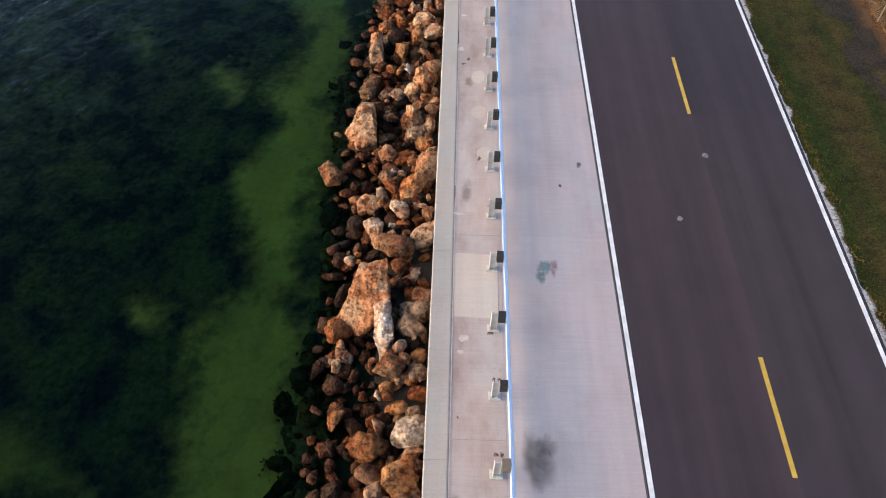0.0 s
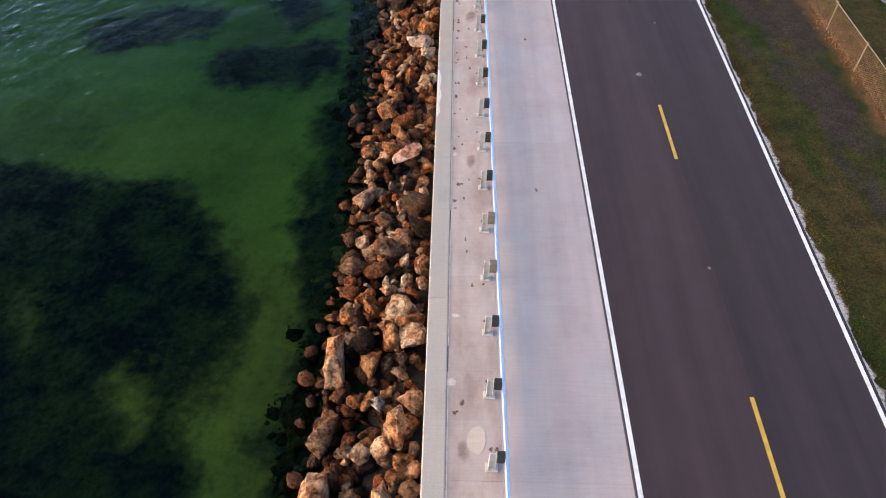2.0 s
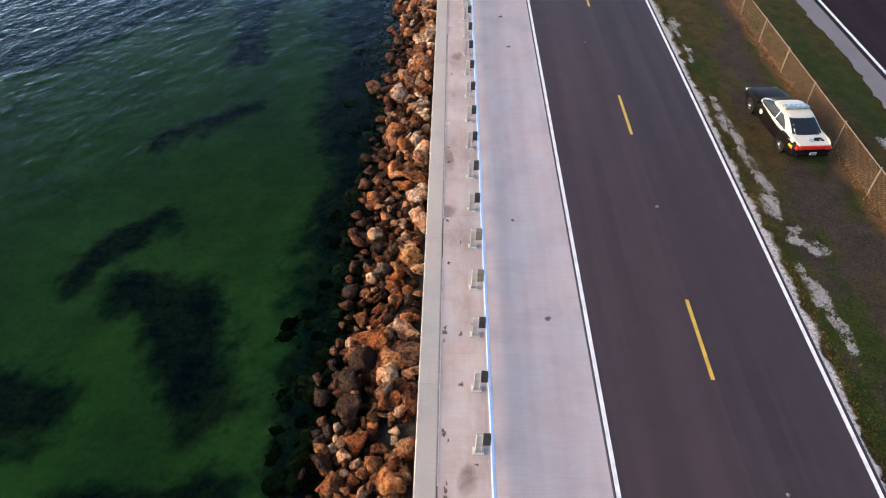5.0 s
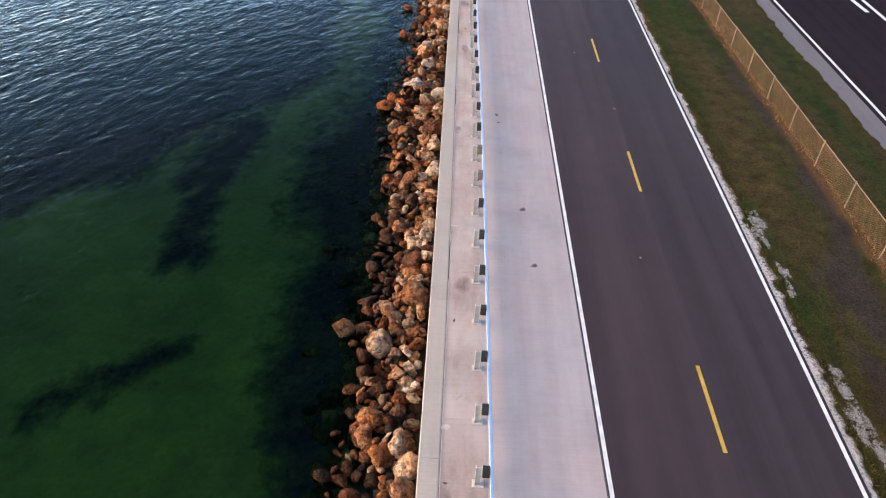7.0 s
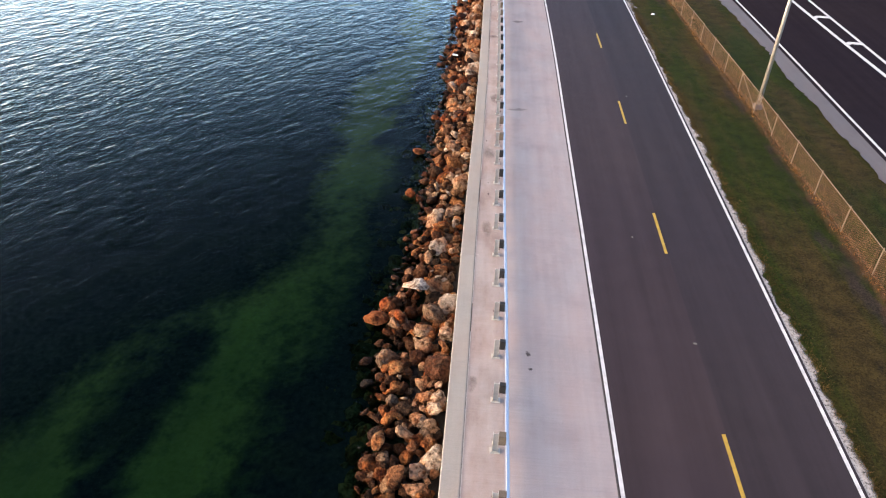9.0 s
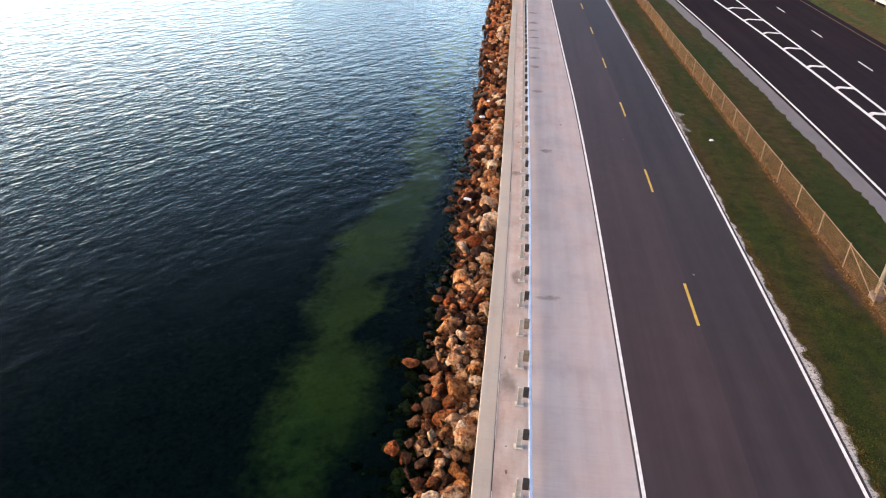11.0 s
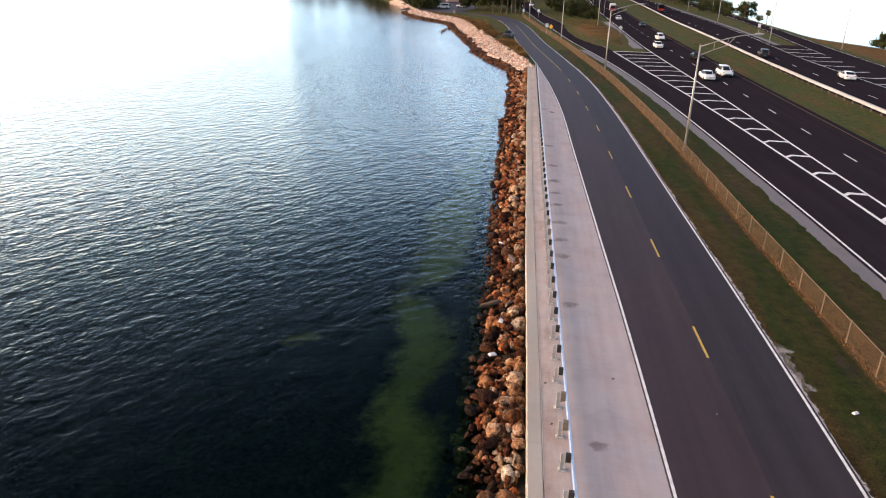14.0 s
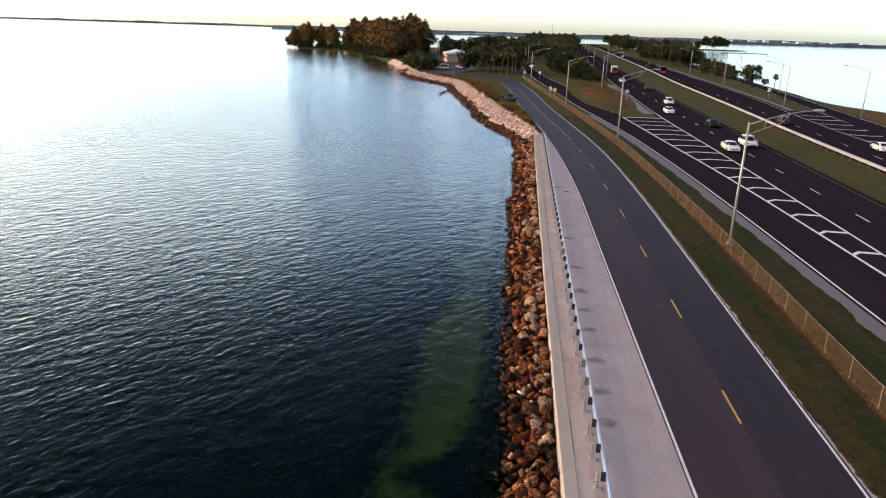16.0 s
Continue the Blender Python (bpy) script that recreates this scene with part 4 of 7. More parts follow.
# pale repair patch, blobs of fresh mortar at post feet, stains
def blotch(name, x, y, rx, ry, mat, label, z=0.0075, n=26, wob=0.25, seed=0, rim=0.0, parent=None):
    """A flat stain: a fan in two rings, its fade value falling to rim at the edge."""
    r_ = random.Random(seed)
    ph = [r_.uniform(0, 6.28) for _ in range(4)]
    vs, fade = [(x, y, z)], [1.0]
    for q, fd in ((0.55, 0.8 + 0.2 * rim), (1.0, rim)):
        for i in range(n):
            a = 2 * math.pi * i / n
            k = q * (1 + wob * (0.5 * math.sin(2 * a + ph[0]) + 0.3 * math.sin(3 * a + ph[1]) + 0.25 * math.sin(5 * a + ph[2]) + 0.2 * math.sin(9 * a + ph[3])))
            vs.append((x + rx * k * math.cos(a), y + ry * k * math.sin(a), z))
            fade.append(fd)
    fs = [(0, 1 + i, 1 + (i + 1) % n) for i in range(n)] + [(1 + i, 1 + n + i, 1 + n + (i + 1) % n, 1 + (i + 1) % n) for i in range(n)]
    me = Geo().add(vs, fs).mesh(name, mat)
    me.attributes.new("fade", "FLOAT", "POINT").data.foreach_set("value", fade)
    return part(name, me, None, path if parent is None else parent, label)


g = Geo().add([(-7.68, -8.15, 0.006), (-6.52, -8.2, 0.006), (-6.5, -6.1, 0.006), (-7.68, -6.05, 0.006)], [(0, 1, 2, 3)])
part("repair_patch", g, M["fresh"], path, "pale fresh concrete repair patch")
for i, (x, y, rx, ry) in enumerate(((-6.98, 1.72, 0.24, 0.34), (-6.98, -0.12, 0.24, 0.32), (-6.86, -2.1, 0.2, 0.3))):
    blotch("mortar_blob", x, y, rx, ry, M["fresh"], "pale mortar blob at a post foot", seed=i, wob=0.12)
M["stain"] = make_stain("oily_stain", (0.075, 0.06, 0.058), 0.85)
M["faint"] = make_stain("brown_damp_stain", (0.135, 0.098, 0.092), 0.42, 1.6)
M["damp"] = make_stain("greasy_damp_patch", (0.10, 0.082, 0.076), 0.62, 1.2)
M["tealspray"] = make_stain("teal_spray", (0.13, 0.20, 0.205), 0.75, 3.5)
M["redspray"] = make_stain("faded_red_spray", (0.26, 0.13, 0.12), 0.6, 5)
M["rustspot"] = make_stain("rust_spots", (0.075, 0.03, 0.024), 0.9, 20)
M["pink"] = plain("pale_gum", (0.4216, 0.372, 0.3472), 0.8)
for i, (x, y, rx, ry, m_) in enumerate(((-5.72, -12.0, 0.40, 0.72, "damp"), (-5.5, -11.6, 0.25, 0.35, "damp"), (-5.24, -6.55, 0.22, 0.34, "tealspray"), (-5.34, -6.85, 0.16, 0.2, "tealspray"), (-4.96, -6.5, 0.12, 0.30, "redspray"),
                                       (-4.42, 26.5, 0.11, 0.13, "stain"), (-4.62, 43.9, 0.14, 0.12, "stain"), (-4.85, 47.2, 0.13, 0.15, "stain"), (-5.66, 54.6, 0.1, 0.13, "stain"), (-5.6, 53.9, 0.07, 0.08, "stain"),
                                       (-4.55, -3.4, 0.05, 0.1, "stain"), (-4.9, 10.5, 0.05, 0.12, "stain"), (-3.9, -2.5, 0.09, 0.14, "stain"), (-5.95, 156.2, 0.42, 0.5, "stain"), (-4.7, 19.5, 0.06, 0.1, "stain"), (-5.2, 31, 0.07, 0.1, "stain"), (-4.6, 95, 0.08, 0.1, "stain"), (-5.8, 74.2, 0.55, 0.22, "faint"), (-5.6, 90.2, 0.5, 0.3, "faint"),
                                       (-6.32, 108.8, 0.62, 0.42, "faint"), (-6.32, 111.6, 0.62, 0.42, "faint"), (-6.32, 115, 0.62, 0.5, "faint"), (-6.42, 119, 0.62, 0.42, "faint"), (-6.42, 122, 0.6, 0.45, "faint"), (-6.42, 125.4, 0.7, 0.55, "faint"), (-6.42, 130.4, 0.62, 0.5, "faint"), (-6.62, 138, 0.62, 0.5, "faint"), (-6.82, 158, 0.62, 0.5, "faint"), (-6.12, 102, 0.6, 0.35, "faint"))):
    blotch("stain", x, y, rx, ry, M[m_], "", 0.0072 + 0.0004 * (i % 3), seed=50 + i, wob=0.34)
for i, (x, y) in enumerate(((-7.5, -9.2), (-7.42, -8.8), (-7.6, -4.6), (-7.55, 12.2), (-7.5, 5.4), (-7.62, 3.3), (-7.45, 31), (-7.5, 37), (-7.5, 46), (-7.55, 60))):
    blotch("paint_spot", x, y, 0.07 + 0.05 * (i % 3), 0.06 + 0.04 * (i % 2), M["pink"], "", 0.0072, seed=90 + i)
for i in range(13):
    y = -12 + 8.1 * i + rng.uniform(-3, 3)
    blotch("rust_stain", WALL(y) + rng.uniform(0.7, 1.35), y, rng.uniform(0.15, 0.4), rng.uniform(0.25, 0.9), M["faint"], "", 0.0068, seed=120 + i, wob=0.2)
r_ = random.Random(61)
for i in range(70):
    y = r_.gauss(18, 9) if i < 52 else r_.uniform(-12, 150)
    x = WALL(y) + (0.68 + abs(r_.gauss(0, 0.12)) if i % 2 else r_.uniform(0.7, 1.75))
    blotch("rust_spot", x, y, r_.uniform(0.02, 0.09), r_.uniform(0.03, 0.13), M["rustspot"], "", 0.0082, 12, 0.5, 700 + i)
g = Geo()
blob = [(-8.17, 14.2), (-8.06, 14.5), (-8.1, 15.0), (-8.02, 15.5), (-8.09, 16.0), (-8.04, 16.6), (-8.12, 17.1), (-8.19, 17.2)]
M["spall"] = plain("white_spalled_face", (0.496, 0.4774, 0.434), 0.9, 0, 0.1, 8, 0.3, True)
g.poly([(x - 0.04, y, 0.024) for x, y in blob])
part("spalled_edge", g, M["spall"], wall, "white freshly spalled wall edge")
# litter and marks on the road
for i, (x, y, r) in enumerate(((0.13, -1.95, 0.10), (-0.05, 7.32, 0.06), (-0.42, 17.16, 0.13), (0.05, 31.97, 0.08), (-0.8, 44.6, 0.06), (0.0, 55.7, 0.07), (-1.15, -4.6, 0.09), (-1.9, -13.0, 0.12), (0.9, 21.0, 0.05), (-1.2, 62, 0.05), (0.6, 77, 0.06), (-0.7, 93, 0.05))):
    g = Geo()
    pts = [(x + r * (0.7 + 0.5 * rng.random()) * math.cos(a), y + r * (0.7 + 0.6 * rng.random()) * math.sin(a)) for a in (k * 6.283 / 9 for k in range(9))]
    g.rings([[(px, py, 0.001) for px, py in pts], [(x + (px - x) * 0.8, y + (py - y) * 0.8, 0.02) for px, py in pts]])
    tagged(part("litter", g, M["litter"]), "small pale scrap lying on the asphalt", "litter", "scraps on the road")


# ---- guardrail ----
guardrail = thing("guardrail", "galvanised steel guardrail on posts with black blockouts", "guardrail")
POST_GAP = 1.905
g = Geo()
g.box((-0.075, 0, 0.36), (0.012, 0.11, 0.74)).box((0.075, 0, 0.36), (0.012, 0.11, 0.74)).box((0, 0, 0.36), (0.138, 0.012, 0.74))
post_me = g.mesh("post", M["galv"])
g = Geo().box((0, 0, 0.01), (0.30, 0.22, 0.02), 0.004)
for sx in (-0.11, 0.11):
    for sy in (-0.08, 0.08):
        g.tube([(sx, sy, 0.018), (sx, sy, 0.045)], 0.014, 6)
foot_me = g.mesh("base_plate", M["galv"])
block_me = Geo().box((0, 0, 0.55), (0.18, 0.15, 0.34), 0.012).mesh("blockout", M["block"])
block_grey_me = Geo().box((0, 0, 0.545), (0.20, 0.19, 0.37), 0.012).mesh("blockout", M["wood"])
W_PROFILE = [(-0.02, 0.40), (0.035, 0.42), (0.06, 0.455), (0.06, 0.495), (-0.01, 0.545), (-0.01, 0.585), (0.06, 0.635), (0.06, 0.675), (0.035, 0.71), (-0.02, 0.73)]
y0 = -12.3 - 15 * POST_GAP
k = 0
while y0 + k * POST_GAP < RAIL_END - 0.3:
    y = y0 + k * POST_GAP
    x = WALL(y) + RAIL_OFF(y) - 0.33
    lean = rng.uniform(-1.2, 1.2)
    for me, dx in ((post_me, 0.0), (foot_me, 0.0), (block_grey_me if k % 11 in (3, 4) else block_me, 0.185)):
        ob = part(me.name.split(".")[0], me, None, guardrail)
        ob.matrix_basis = pose(x + dx, y, 0.003, 0, lean * 0.4, lean)
    for q in range(2 if y < 110 else 1):
        blotch("bolt_stain", x - 0.02 + 0.14 * q + 0.03 * lean, y + 0.42 + 0.03 * lean, 0.05 + 0.015 * abs(lean), 0.07, M["rustspot"], "", 0.0090, 10, 0.35, 2000 + 2 * k + q)
    k += 1
seg = 2 * POST_GAP
y = y0
while y < RAIL_END - 0.3:
    y1 = min(y + seg, RAIL_END)
    g = Geo()
    prof = W_PROFILE + [(px - 0.006, pz) for px, pz in reversed(W_PROFILE)]
    rs = []
    for i in range(4):
        yy = y - (0.15 if i == 0 else 0) + (y1 - y) * i / 3
        x = WALL(yy) + RAIL_OFF(yy) - 0.03 + 0.006 * math.sin(yy * 3.1)
        rs.append([(x + px, yy, pz) for px, pz in prof])
    g.rings(rs)
    part("beam", g, M["galv_beam"], guardrail)
    y = y1

# ---- fence ----
fence = thing("fence", "low rusty chain-link fence on thin steel posts", "fence")
FP = 3.05


def fence_panel(length, h=1.18):
    g = Geo()
    d, r = 0.10, 0.0034

    def wire(p, q):
        p, q = Vector(p), Vector(q)
        s = (q - p).normalized().cross(Vector((1, 0, 0))) * r
        u = Vector((r, 0, 0))
        g.rings([[tuple(c + s), tuple(c + u), tuple(c - s), tuple(c - u)] for c in (p, q)], False)

    n = int((length + h) / d)
    for i in range(n + 1):
        a = i * d - h
        for sgn in (0, 1):
            z0, z1, ya, yb = 0.0, h, a, a + h
            if ya < 0:
                z0, ya = -a, 0.0
            if yb > length:
                z1, yb = length - a, length
            if yb - ya < 0.02:
                continue
            p, q = (0.003, ya, 0.04 + z0), (0.003, yb, 0.04 + z1)
            if sgn:
                p, q = (-0.003, length - ya, 0.04 + z0), (-0.003, length - yb, 0.04 + z1)
            wire(p, q)
    return g.mesh("mesh_panel", M["wire"])


panel_me = fence_panel(FP)
fpost_me = Geo().tube([(0, 0, -0.1), (0, 0, 1.29)], 0.027, 8).tube([(0, 0, 1.285), (0, 0, 1.32)], [0.036, 0.012], 8).mesh("fence_post", M["fpost"])
rail_me = Geo().tube([(0, 0, 1.23), (0, FP, 1.23)], 0.018, 6).mesh("top_rail", M["fpost"])
y = 75.7 - 36 * FP
while y < 345:
    x, x2 = FENCE(y), FENCE(y + FP)
    yaw = -math.degrees(math.atan2(x2 - x, FP))
    for me in (fpost_me, panel_me, rail_me):
        ob = part(me.name.split(".")[0], me, None, fence)
        ob.matrix_basis = pose(x, y, -0.06, 0, rng.uniform(-0.6, 0.6), yaw) @ Matrix.Diagonal((1, math.hypot(FP, x2 - x) / FP, 1, 1))
    y += FP
# bracing bars beside the lamp
g = Geo().tube([(FENCE(75.7), 75.7, 1.1), (FENCE(72.65), 72.65, 0.15)], 0.02, 6).tube([(FENCE(78.75), 78.75, 1.1), (FENCE(75.7), 75.7, 0.15)], 0.02, 6)
part("brace", g, M["fpost"], fence)


# ---- street lamps ----
def street_lamp(x, y, arm_dir, z=-0.05, tall=10.2, arm=4.9, rise=1.25, label="tall tapered aluminium street lamp with a truss arm", flip=0.0):
    ob = thing("street_lamp", label, "street lamp", pose(x, y, z, 0, 0, arm_dir), "street lamps")
    part("pole", Geo().tube([(0, 0, 0), (0, 0, tall * 0.5), (0, 0, tall)], [0.125, 0.10, 0.075], 12).tube([(0, 0, tall), (0, 0, tall + 0.05)], [0.08, 0.02], 12), M["pole"], ob, smooth=True)
    g = Geo().box((0, 0, 0.14), (0.42, 0.42, 0.28), 0.03).box((0, 0, 0.30), (0.34, 0.34, 0.05), 0.01)
    part("base", g, M["shoulder"], ob, "concrete footing with base plate")
    g = Geo()
    up = [(0.05 + arm * s, 0, tall - 0.12 + rise * math.sin(s * 1.35) / math.sin(1.35)) for s in (0, 0.25, 0.5, 0.75, 1.0)]
    lo = [(0.05 + arm * s, 0, tall - 0.95 + (rise + 0.55) * s ** 0.85) for s in (0, 0.25, 0.5, 0.66)]
    lo[-1] = (up[2][0] + 0.6, 0, (up[2][2] + up[3][2]) / 2 - 0.02)
    g.tube(up, [0.045, 0.042, 0.04, 0.036, 0.03], 8).tube(lo, 0.03, 8)
    for a, b in ((1, 1), (2, 2)):
        g.tube([up[a], lo[b]], 0.018, 6)
    part("arm", g, M["pole"], ob, smooth=True)
    e = up[-1]
    g = Geo()
    rs = []
    for s, w, h in ((-0.1, 0.05, 0.06), (0.05, 0.12, 0.10), (0.35, 0.17, 0.12), (0.62, 0.13, 0.09), (0.74, 0.05, 0.05)):
        rs.append([(e[0] + s, w * math.cos(a), e[2] + 0.02 + h * math.sin(a)) for a in (2 * math.pi * i / 10 for i in range(10))])
    g.rings(rs)
    head = part("luminaire", g, M["lumin"], ob, smooth=True)
    part("lens", Geo().box((e[0] + 0.36, 0, e[2] - 0.09), (0.42, 0.22, 0.06), 0.02), M["clearlens"], head)
    return ob


street_lamp(7.95, 76.3, 4)
street_lamp(6.85, 139.2, 4)
street_lamp(4.5, 200.0, 6)
street_lamp(-1.6, 254.5, 8)
street_lamp(-10.2, 322, 8)
street_lamp(11.6, 305, 4)
for x, y, a in ((52.3, 265, 176), (66.2, 254.5, 172), (69.5, 321.7, 172), (62, 200, 176), (74, 385, 172), (58, 345, 176), (62, 420, 176), (80, 450, 172), (66, 520, 176)):
    street_lamp(x, y, a, label="tall grey street lamp with a curved arm by the far road")
for x, y, a in ((19.5, 372, 3), (-13, 392, 8), (21, 450, 3), (24, 530, 3), (30, 640, 3), (-44, 430, 20), (-58, 452, 200), (-62, 470, 200), (-66, 488, 200), (-12, 470, 5), (36, 760, 3), (54, 700, 176)):
    street_lamp(x, y, a, label="slim street lamp standing far off among trees")

# ---- median barrier ----
barrier = thing("median_barrier", "pale weathered median guardrail on closely set posts", "barrier")
y = -40.0
bpost_me = Geo().box((0, 0, 0.33), (0.14, 0.12, 0.70), 0.01).mesh("barrier_post", M["wood"])
while y < 900:
    y1 = min(y + 12.0, 900)
    g = Geo()
    rs = []
    for i in range(3):
        yy = y + (y1 - y) * i / 2
        x = BARR(yy)
        rs.append([(x - 0.22, yy, 0.52), (x + 0.22, yy, 0.52), (x + 0.24, yy, 0.60), (x + 0.22, yy, 0.86), (x - 0.22, yy, 0.86), (x - 0.24, yy, 0.60)])
    g.rings(rs)
    part("barrier_rail", g, M["rail_paint"], barrier)
    if y < 420:
        for i in range(4):
            yy = y + 3 * i
            part("barrier_post", bpost_me, None, barrier).matrix_basis = pose(BARR(yy), yy, -0.05)
    y = y1


# ---- rocks ----
def rock_shape(seed, subdiv=1, pts=22, flat=0.85):
    """A broken stone: the hull of random points, its facets split and roughened."""
    r_ = random.Random(seed)
    bm = bmesh.new()
    sc = Vector((r_.uniform(0.95, 1.5), r_.uniform(0.7, 1.0), flat * r_.uniform(0.7, 1.1)))
    for _ in range(pts):
        d = Vector((r_.gauss(0, 1), r_.gauss(0, 1), r_.gauss(0, 1))).normalized() * r_.uniform(0.82, 1.12)
        bm.verts.new((d.x * sc.x, d.y * sc.y, d.z * sc.z))
    res = bmesh.ops.convex_hull(bm, input=bm.verts[:])
    bmesh.ops.delete(bm, geom=[e for e in bm.verts if not e.link_faces], context="VERTS")
    for n_ in range(subdiv):
        bmesh.ops.subdivide_edges(bm, edges=bm.edges[:], cuts=1, use_grid_fill=True)
        bmesh.ops.triangulate(bm, faces=bm.faces[:])
    for v in bm.verts:
        p = v.co
        v.co = p * (1.05 + 0.20 * noise.noise(p * 1.7 + Vector((seed, 0, 0))) + 0.16 * noise.noise(p * 3.7 + Vector((0, seed, 0))) + 0.09 * noise.noise(p * 8.0 + Vector((0, 0, seed))))
    bmesh.ops.recalc_face_normals(bm, faces=bm.faces[:])
    bm.verts.index_update()
    V = np.array([v.co[:] for v in bm.verts])
    F = np.array([[v.index for v in f.verts] for f in bm.faces])
    bm.free()
    return V, F


def cobble_shape(seed, subdiv=3):
    """A stone worn round by the sea: a lumpy ball with a few flattened sides and pits."""
    r_ = random.Random(seed)
    bm = bmesh.new()
    bmesh.ops.create_icosphere(bm, subdivisions=subdiv, radius=1.0)
    sc = Vector((r_.uniform(0.95, 1.35), r_.uniform(0.8, 1.05), r_.uniform(0.7, 0.95)))
    cuts = [(Vector((r_.gauss(0, 1), r_.gauss(0, 1), r_.gauss(0, 1))).normalized(), r_.uniform(0.5, 0.82)) for _ in range(9)]
    for v in bm.verts:
        p = v.co.copy()
        for n_, d in cuts:
            over = p.dot(n_) - d
            if over > 0:
                p -= n_ * over * 0.93
        q = p + Vector((seed, 0, 0))
        p *= 1.16 + 0.20 * noise.noise(q * 1.5) + 0.16 * noise.noise(q * 3.6) + 0.10 * noise.noise(q * 7.5) - 0.12 * max(0.0, noise.noise(q * 2.6 + Vector((0, 9, 0))))
        v.co = Vector((p.x * sc.x, p.y * sc.y, p.z * sc.z))
    bm.verts.index_update()
    V = np.array([v.co[:] for v in bm.verts])
    F = np.array([[v.index for v in f.verts] for f in bm.faces])
    bm.free()
    return V, F


ROCKS = [rock_shape(s, 1, 14) if s % 2 == 0 else cobble_shape(s, 2) for s in range(16)]
ROCKS_HI = [rock_shape(s, 2, 16 if s % 4 else 11) if s % 2 == 0 else cobble_shape(s) for s in range(15)]
ROCKS_SUNK = [cobble_shape(70 + s, 2) for s in range(10)]
ROCKS_LO = [rock_shape(40 + s, 0, 14) for s in range(10)]


def np_mesh(name, V, F, mat, smooth=False):
    me = bpy.data.meshes.new(name)
    me.vertices.add(len(V))
    me.vertices.foreach_set("co", np.ascontiguousarray(V, dtype=np.float32).ravel())
    me.loops.add(F.size)
    me.loops.foreach_set("vertex_index", F.ravel().astype(np.int32))
    me.polygons.add(len(F))
    me.polygons.foreach_set("loop_start", np.arange(0, F.size, F.shape[1], dtype=np.int32))
    if mat is not None:
        me.materials.append(mat)
    me.update(calc_edges=True)
    if smooth:
        me.polygons.foreach_set("use_smooth", [True] * len(me.polygons))
    return me


def leaf_mesh(name, blobs, count, size, mat, seed, droop=0.0):
    """Many small leaf sprays spread through overlapping lumps, denser at their skins."""
    r_ = np.random.default_rng(seed)
    w = np.array([b[3] * b[4] * b[5] for b in blobs]) ** 0.67
    pick = r_.choice(len(blobs), count, p=w / w.sum())
    B = np.array(blobs)[pick]
    d = r_.normal(size=(count, 3))
    d /= np.linalg.norm(d, axis=1)[:, None]
    rad = r_.uniform(0.2, 1.25, count) ** 0.8
    C = B[:, :3] + d * rad[:, None] * B[:, 3:6]
    a = r_.normal(size=(count, 3)) + d * 0.6 + np.array([0, 0, -droop])
    a /= np.linalg.norm(a, axis=1)[:, None]
    b = np.cross(a, r_.normal(size=(count, 3)))
    b /= np.linalg.norm(b, axis=1)[:, None]
    s = size * r_.uniform(0.5, 1.3, count)[:, None]
    V = np.stack([C - a * s, C + b * s * 0.45, C + a * s, C - b * s * 0.45], 1).reshape(-1, 3)
    F = np.arange(count * 4).reshape(-1, 4)
    return np_mesh(name, V, F, mat)


def turn_matrix(r_, upright=0.35):
    return np.array(Euler((r_.uniform(-upright, upright) * 3, r_.uniform(-upright, upright) * 3, r_.uniform(0, 6.283))).to_matrix())


def heap(name, spots, mat, shapes, parent, label=""):
    """Many stones joined: spots are (x, y, z, radius)."""
    Vs, Fs, o = [], [], 0
    r_ = random.Random(len(spots))
    for x, y, z, r in spots:
        V, F = shapes[r_.randrange(len(shapes))]
        V = (V * r) @ turn_matrix(r_).T + (x, y, z)
        Vs.append(V)
        Fs.append(F + o)
        o += len(V)
    ob = part(name, np_mesh(name, np.concatenate(Vs), np.concatenate(Fs), mat, shapes is not ROCKS_LO), None, parent, label)
    ob["kind"] = "stuff"
    return ob


def scatter(y0, y1, lo, hi, radius, tries, seed, z_of, squeeze=0.80):
    """Stones that hardly overlap, in a band between the lines lo and hi."""
    r_ = random.Random(seed)
    cells, out = {}, []
    for _ in range(tries):
        y = r_.uniform(y0, y1)
        a, b = lo(y), hi(y)
        x = r_.uniform(a, b)
        r = radius(r_, (x - a) / (b - a))
        key = (int(x // 1.2), int(y // 1.2))
        ok = True
        for i in (-1, 0, 1):
            for j in (-1, 0, 1):
                for (px, py, pr) in cells.get((key[0] + i, key[1] + j), ()):
                    if (px - x) ** 2 + (py - y) ** 2 < ((pr + r) * squeeze) ** 2:
                        ok = False
        if ok:
            cells.setdefault(key, []).append((x, y, r))
            out.append((x, y, z_of(x, y, r, r_), r))
    return out


def slope_z(x, y):
    """Height of the rock bank: from just under the wall's cap down to the water's edge and below."""
    w, e = WALL(y), WATER_EDGE(y) + edge_wobble(y)
    s = (w - x) / max(0.5, w - e)
    return -0.62 + (WATER_Z + 0.62 + 0.05) * s if s < 1 else WATER_Z + 0.05 - 0.42 * (s - 1) * (w - e)


# bank fill under the stones, its dark colour painting the shade between them
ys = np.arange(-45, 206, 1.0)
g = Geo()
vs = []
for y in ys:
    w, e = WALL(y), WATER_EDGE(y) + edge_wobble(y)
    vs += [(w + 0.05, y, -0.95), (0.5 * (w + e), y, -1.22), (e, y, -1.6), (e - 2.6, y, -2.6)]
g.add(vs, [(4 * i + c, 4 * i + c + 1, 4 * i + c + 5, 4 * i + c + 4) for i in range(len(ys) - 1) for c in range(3)])
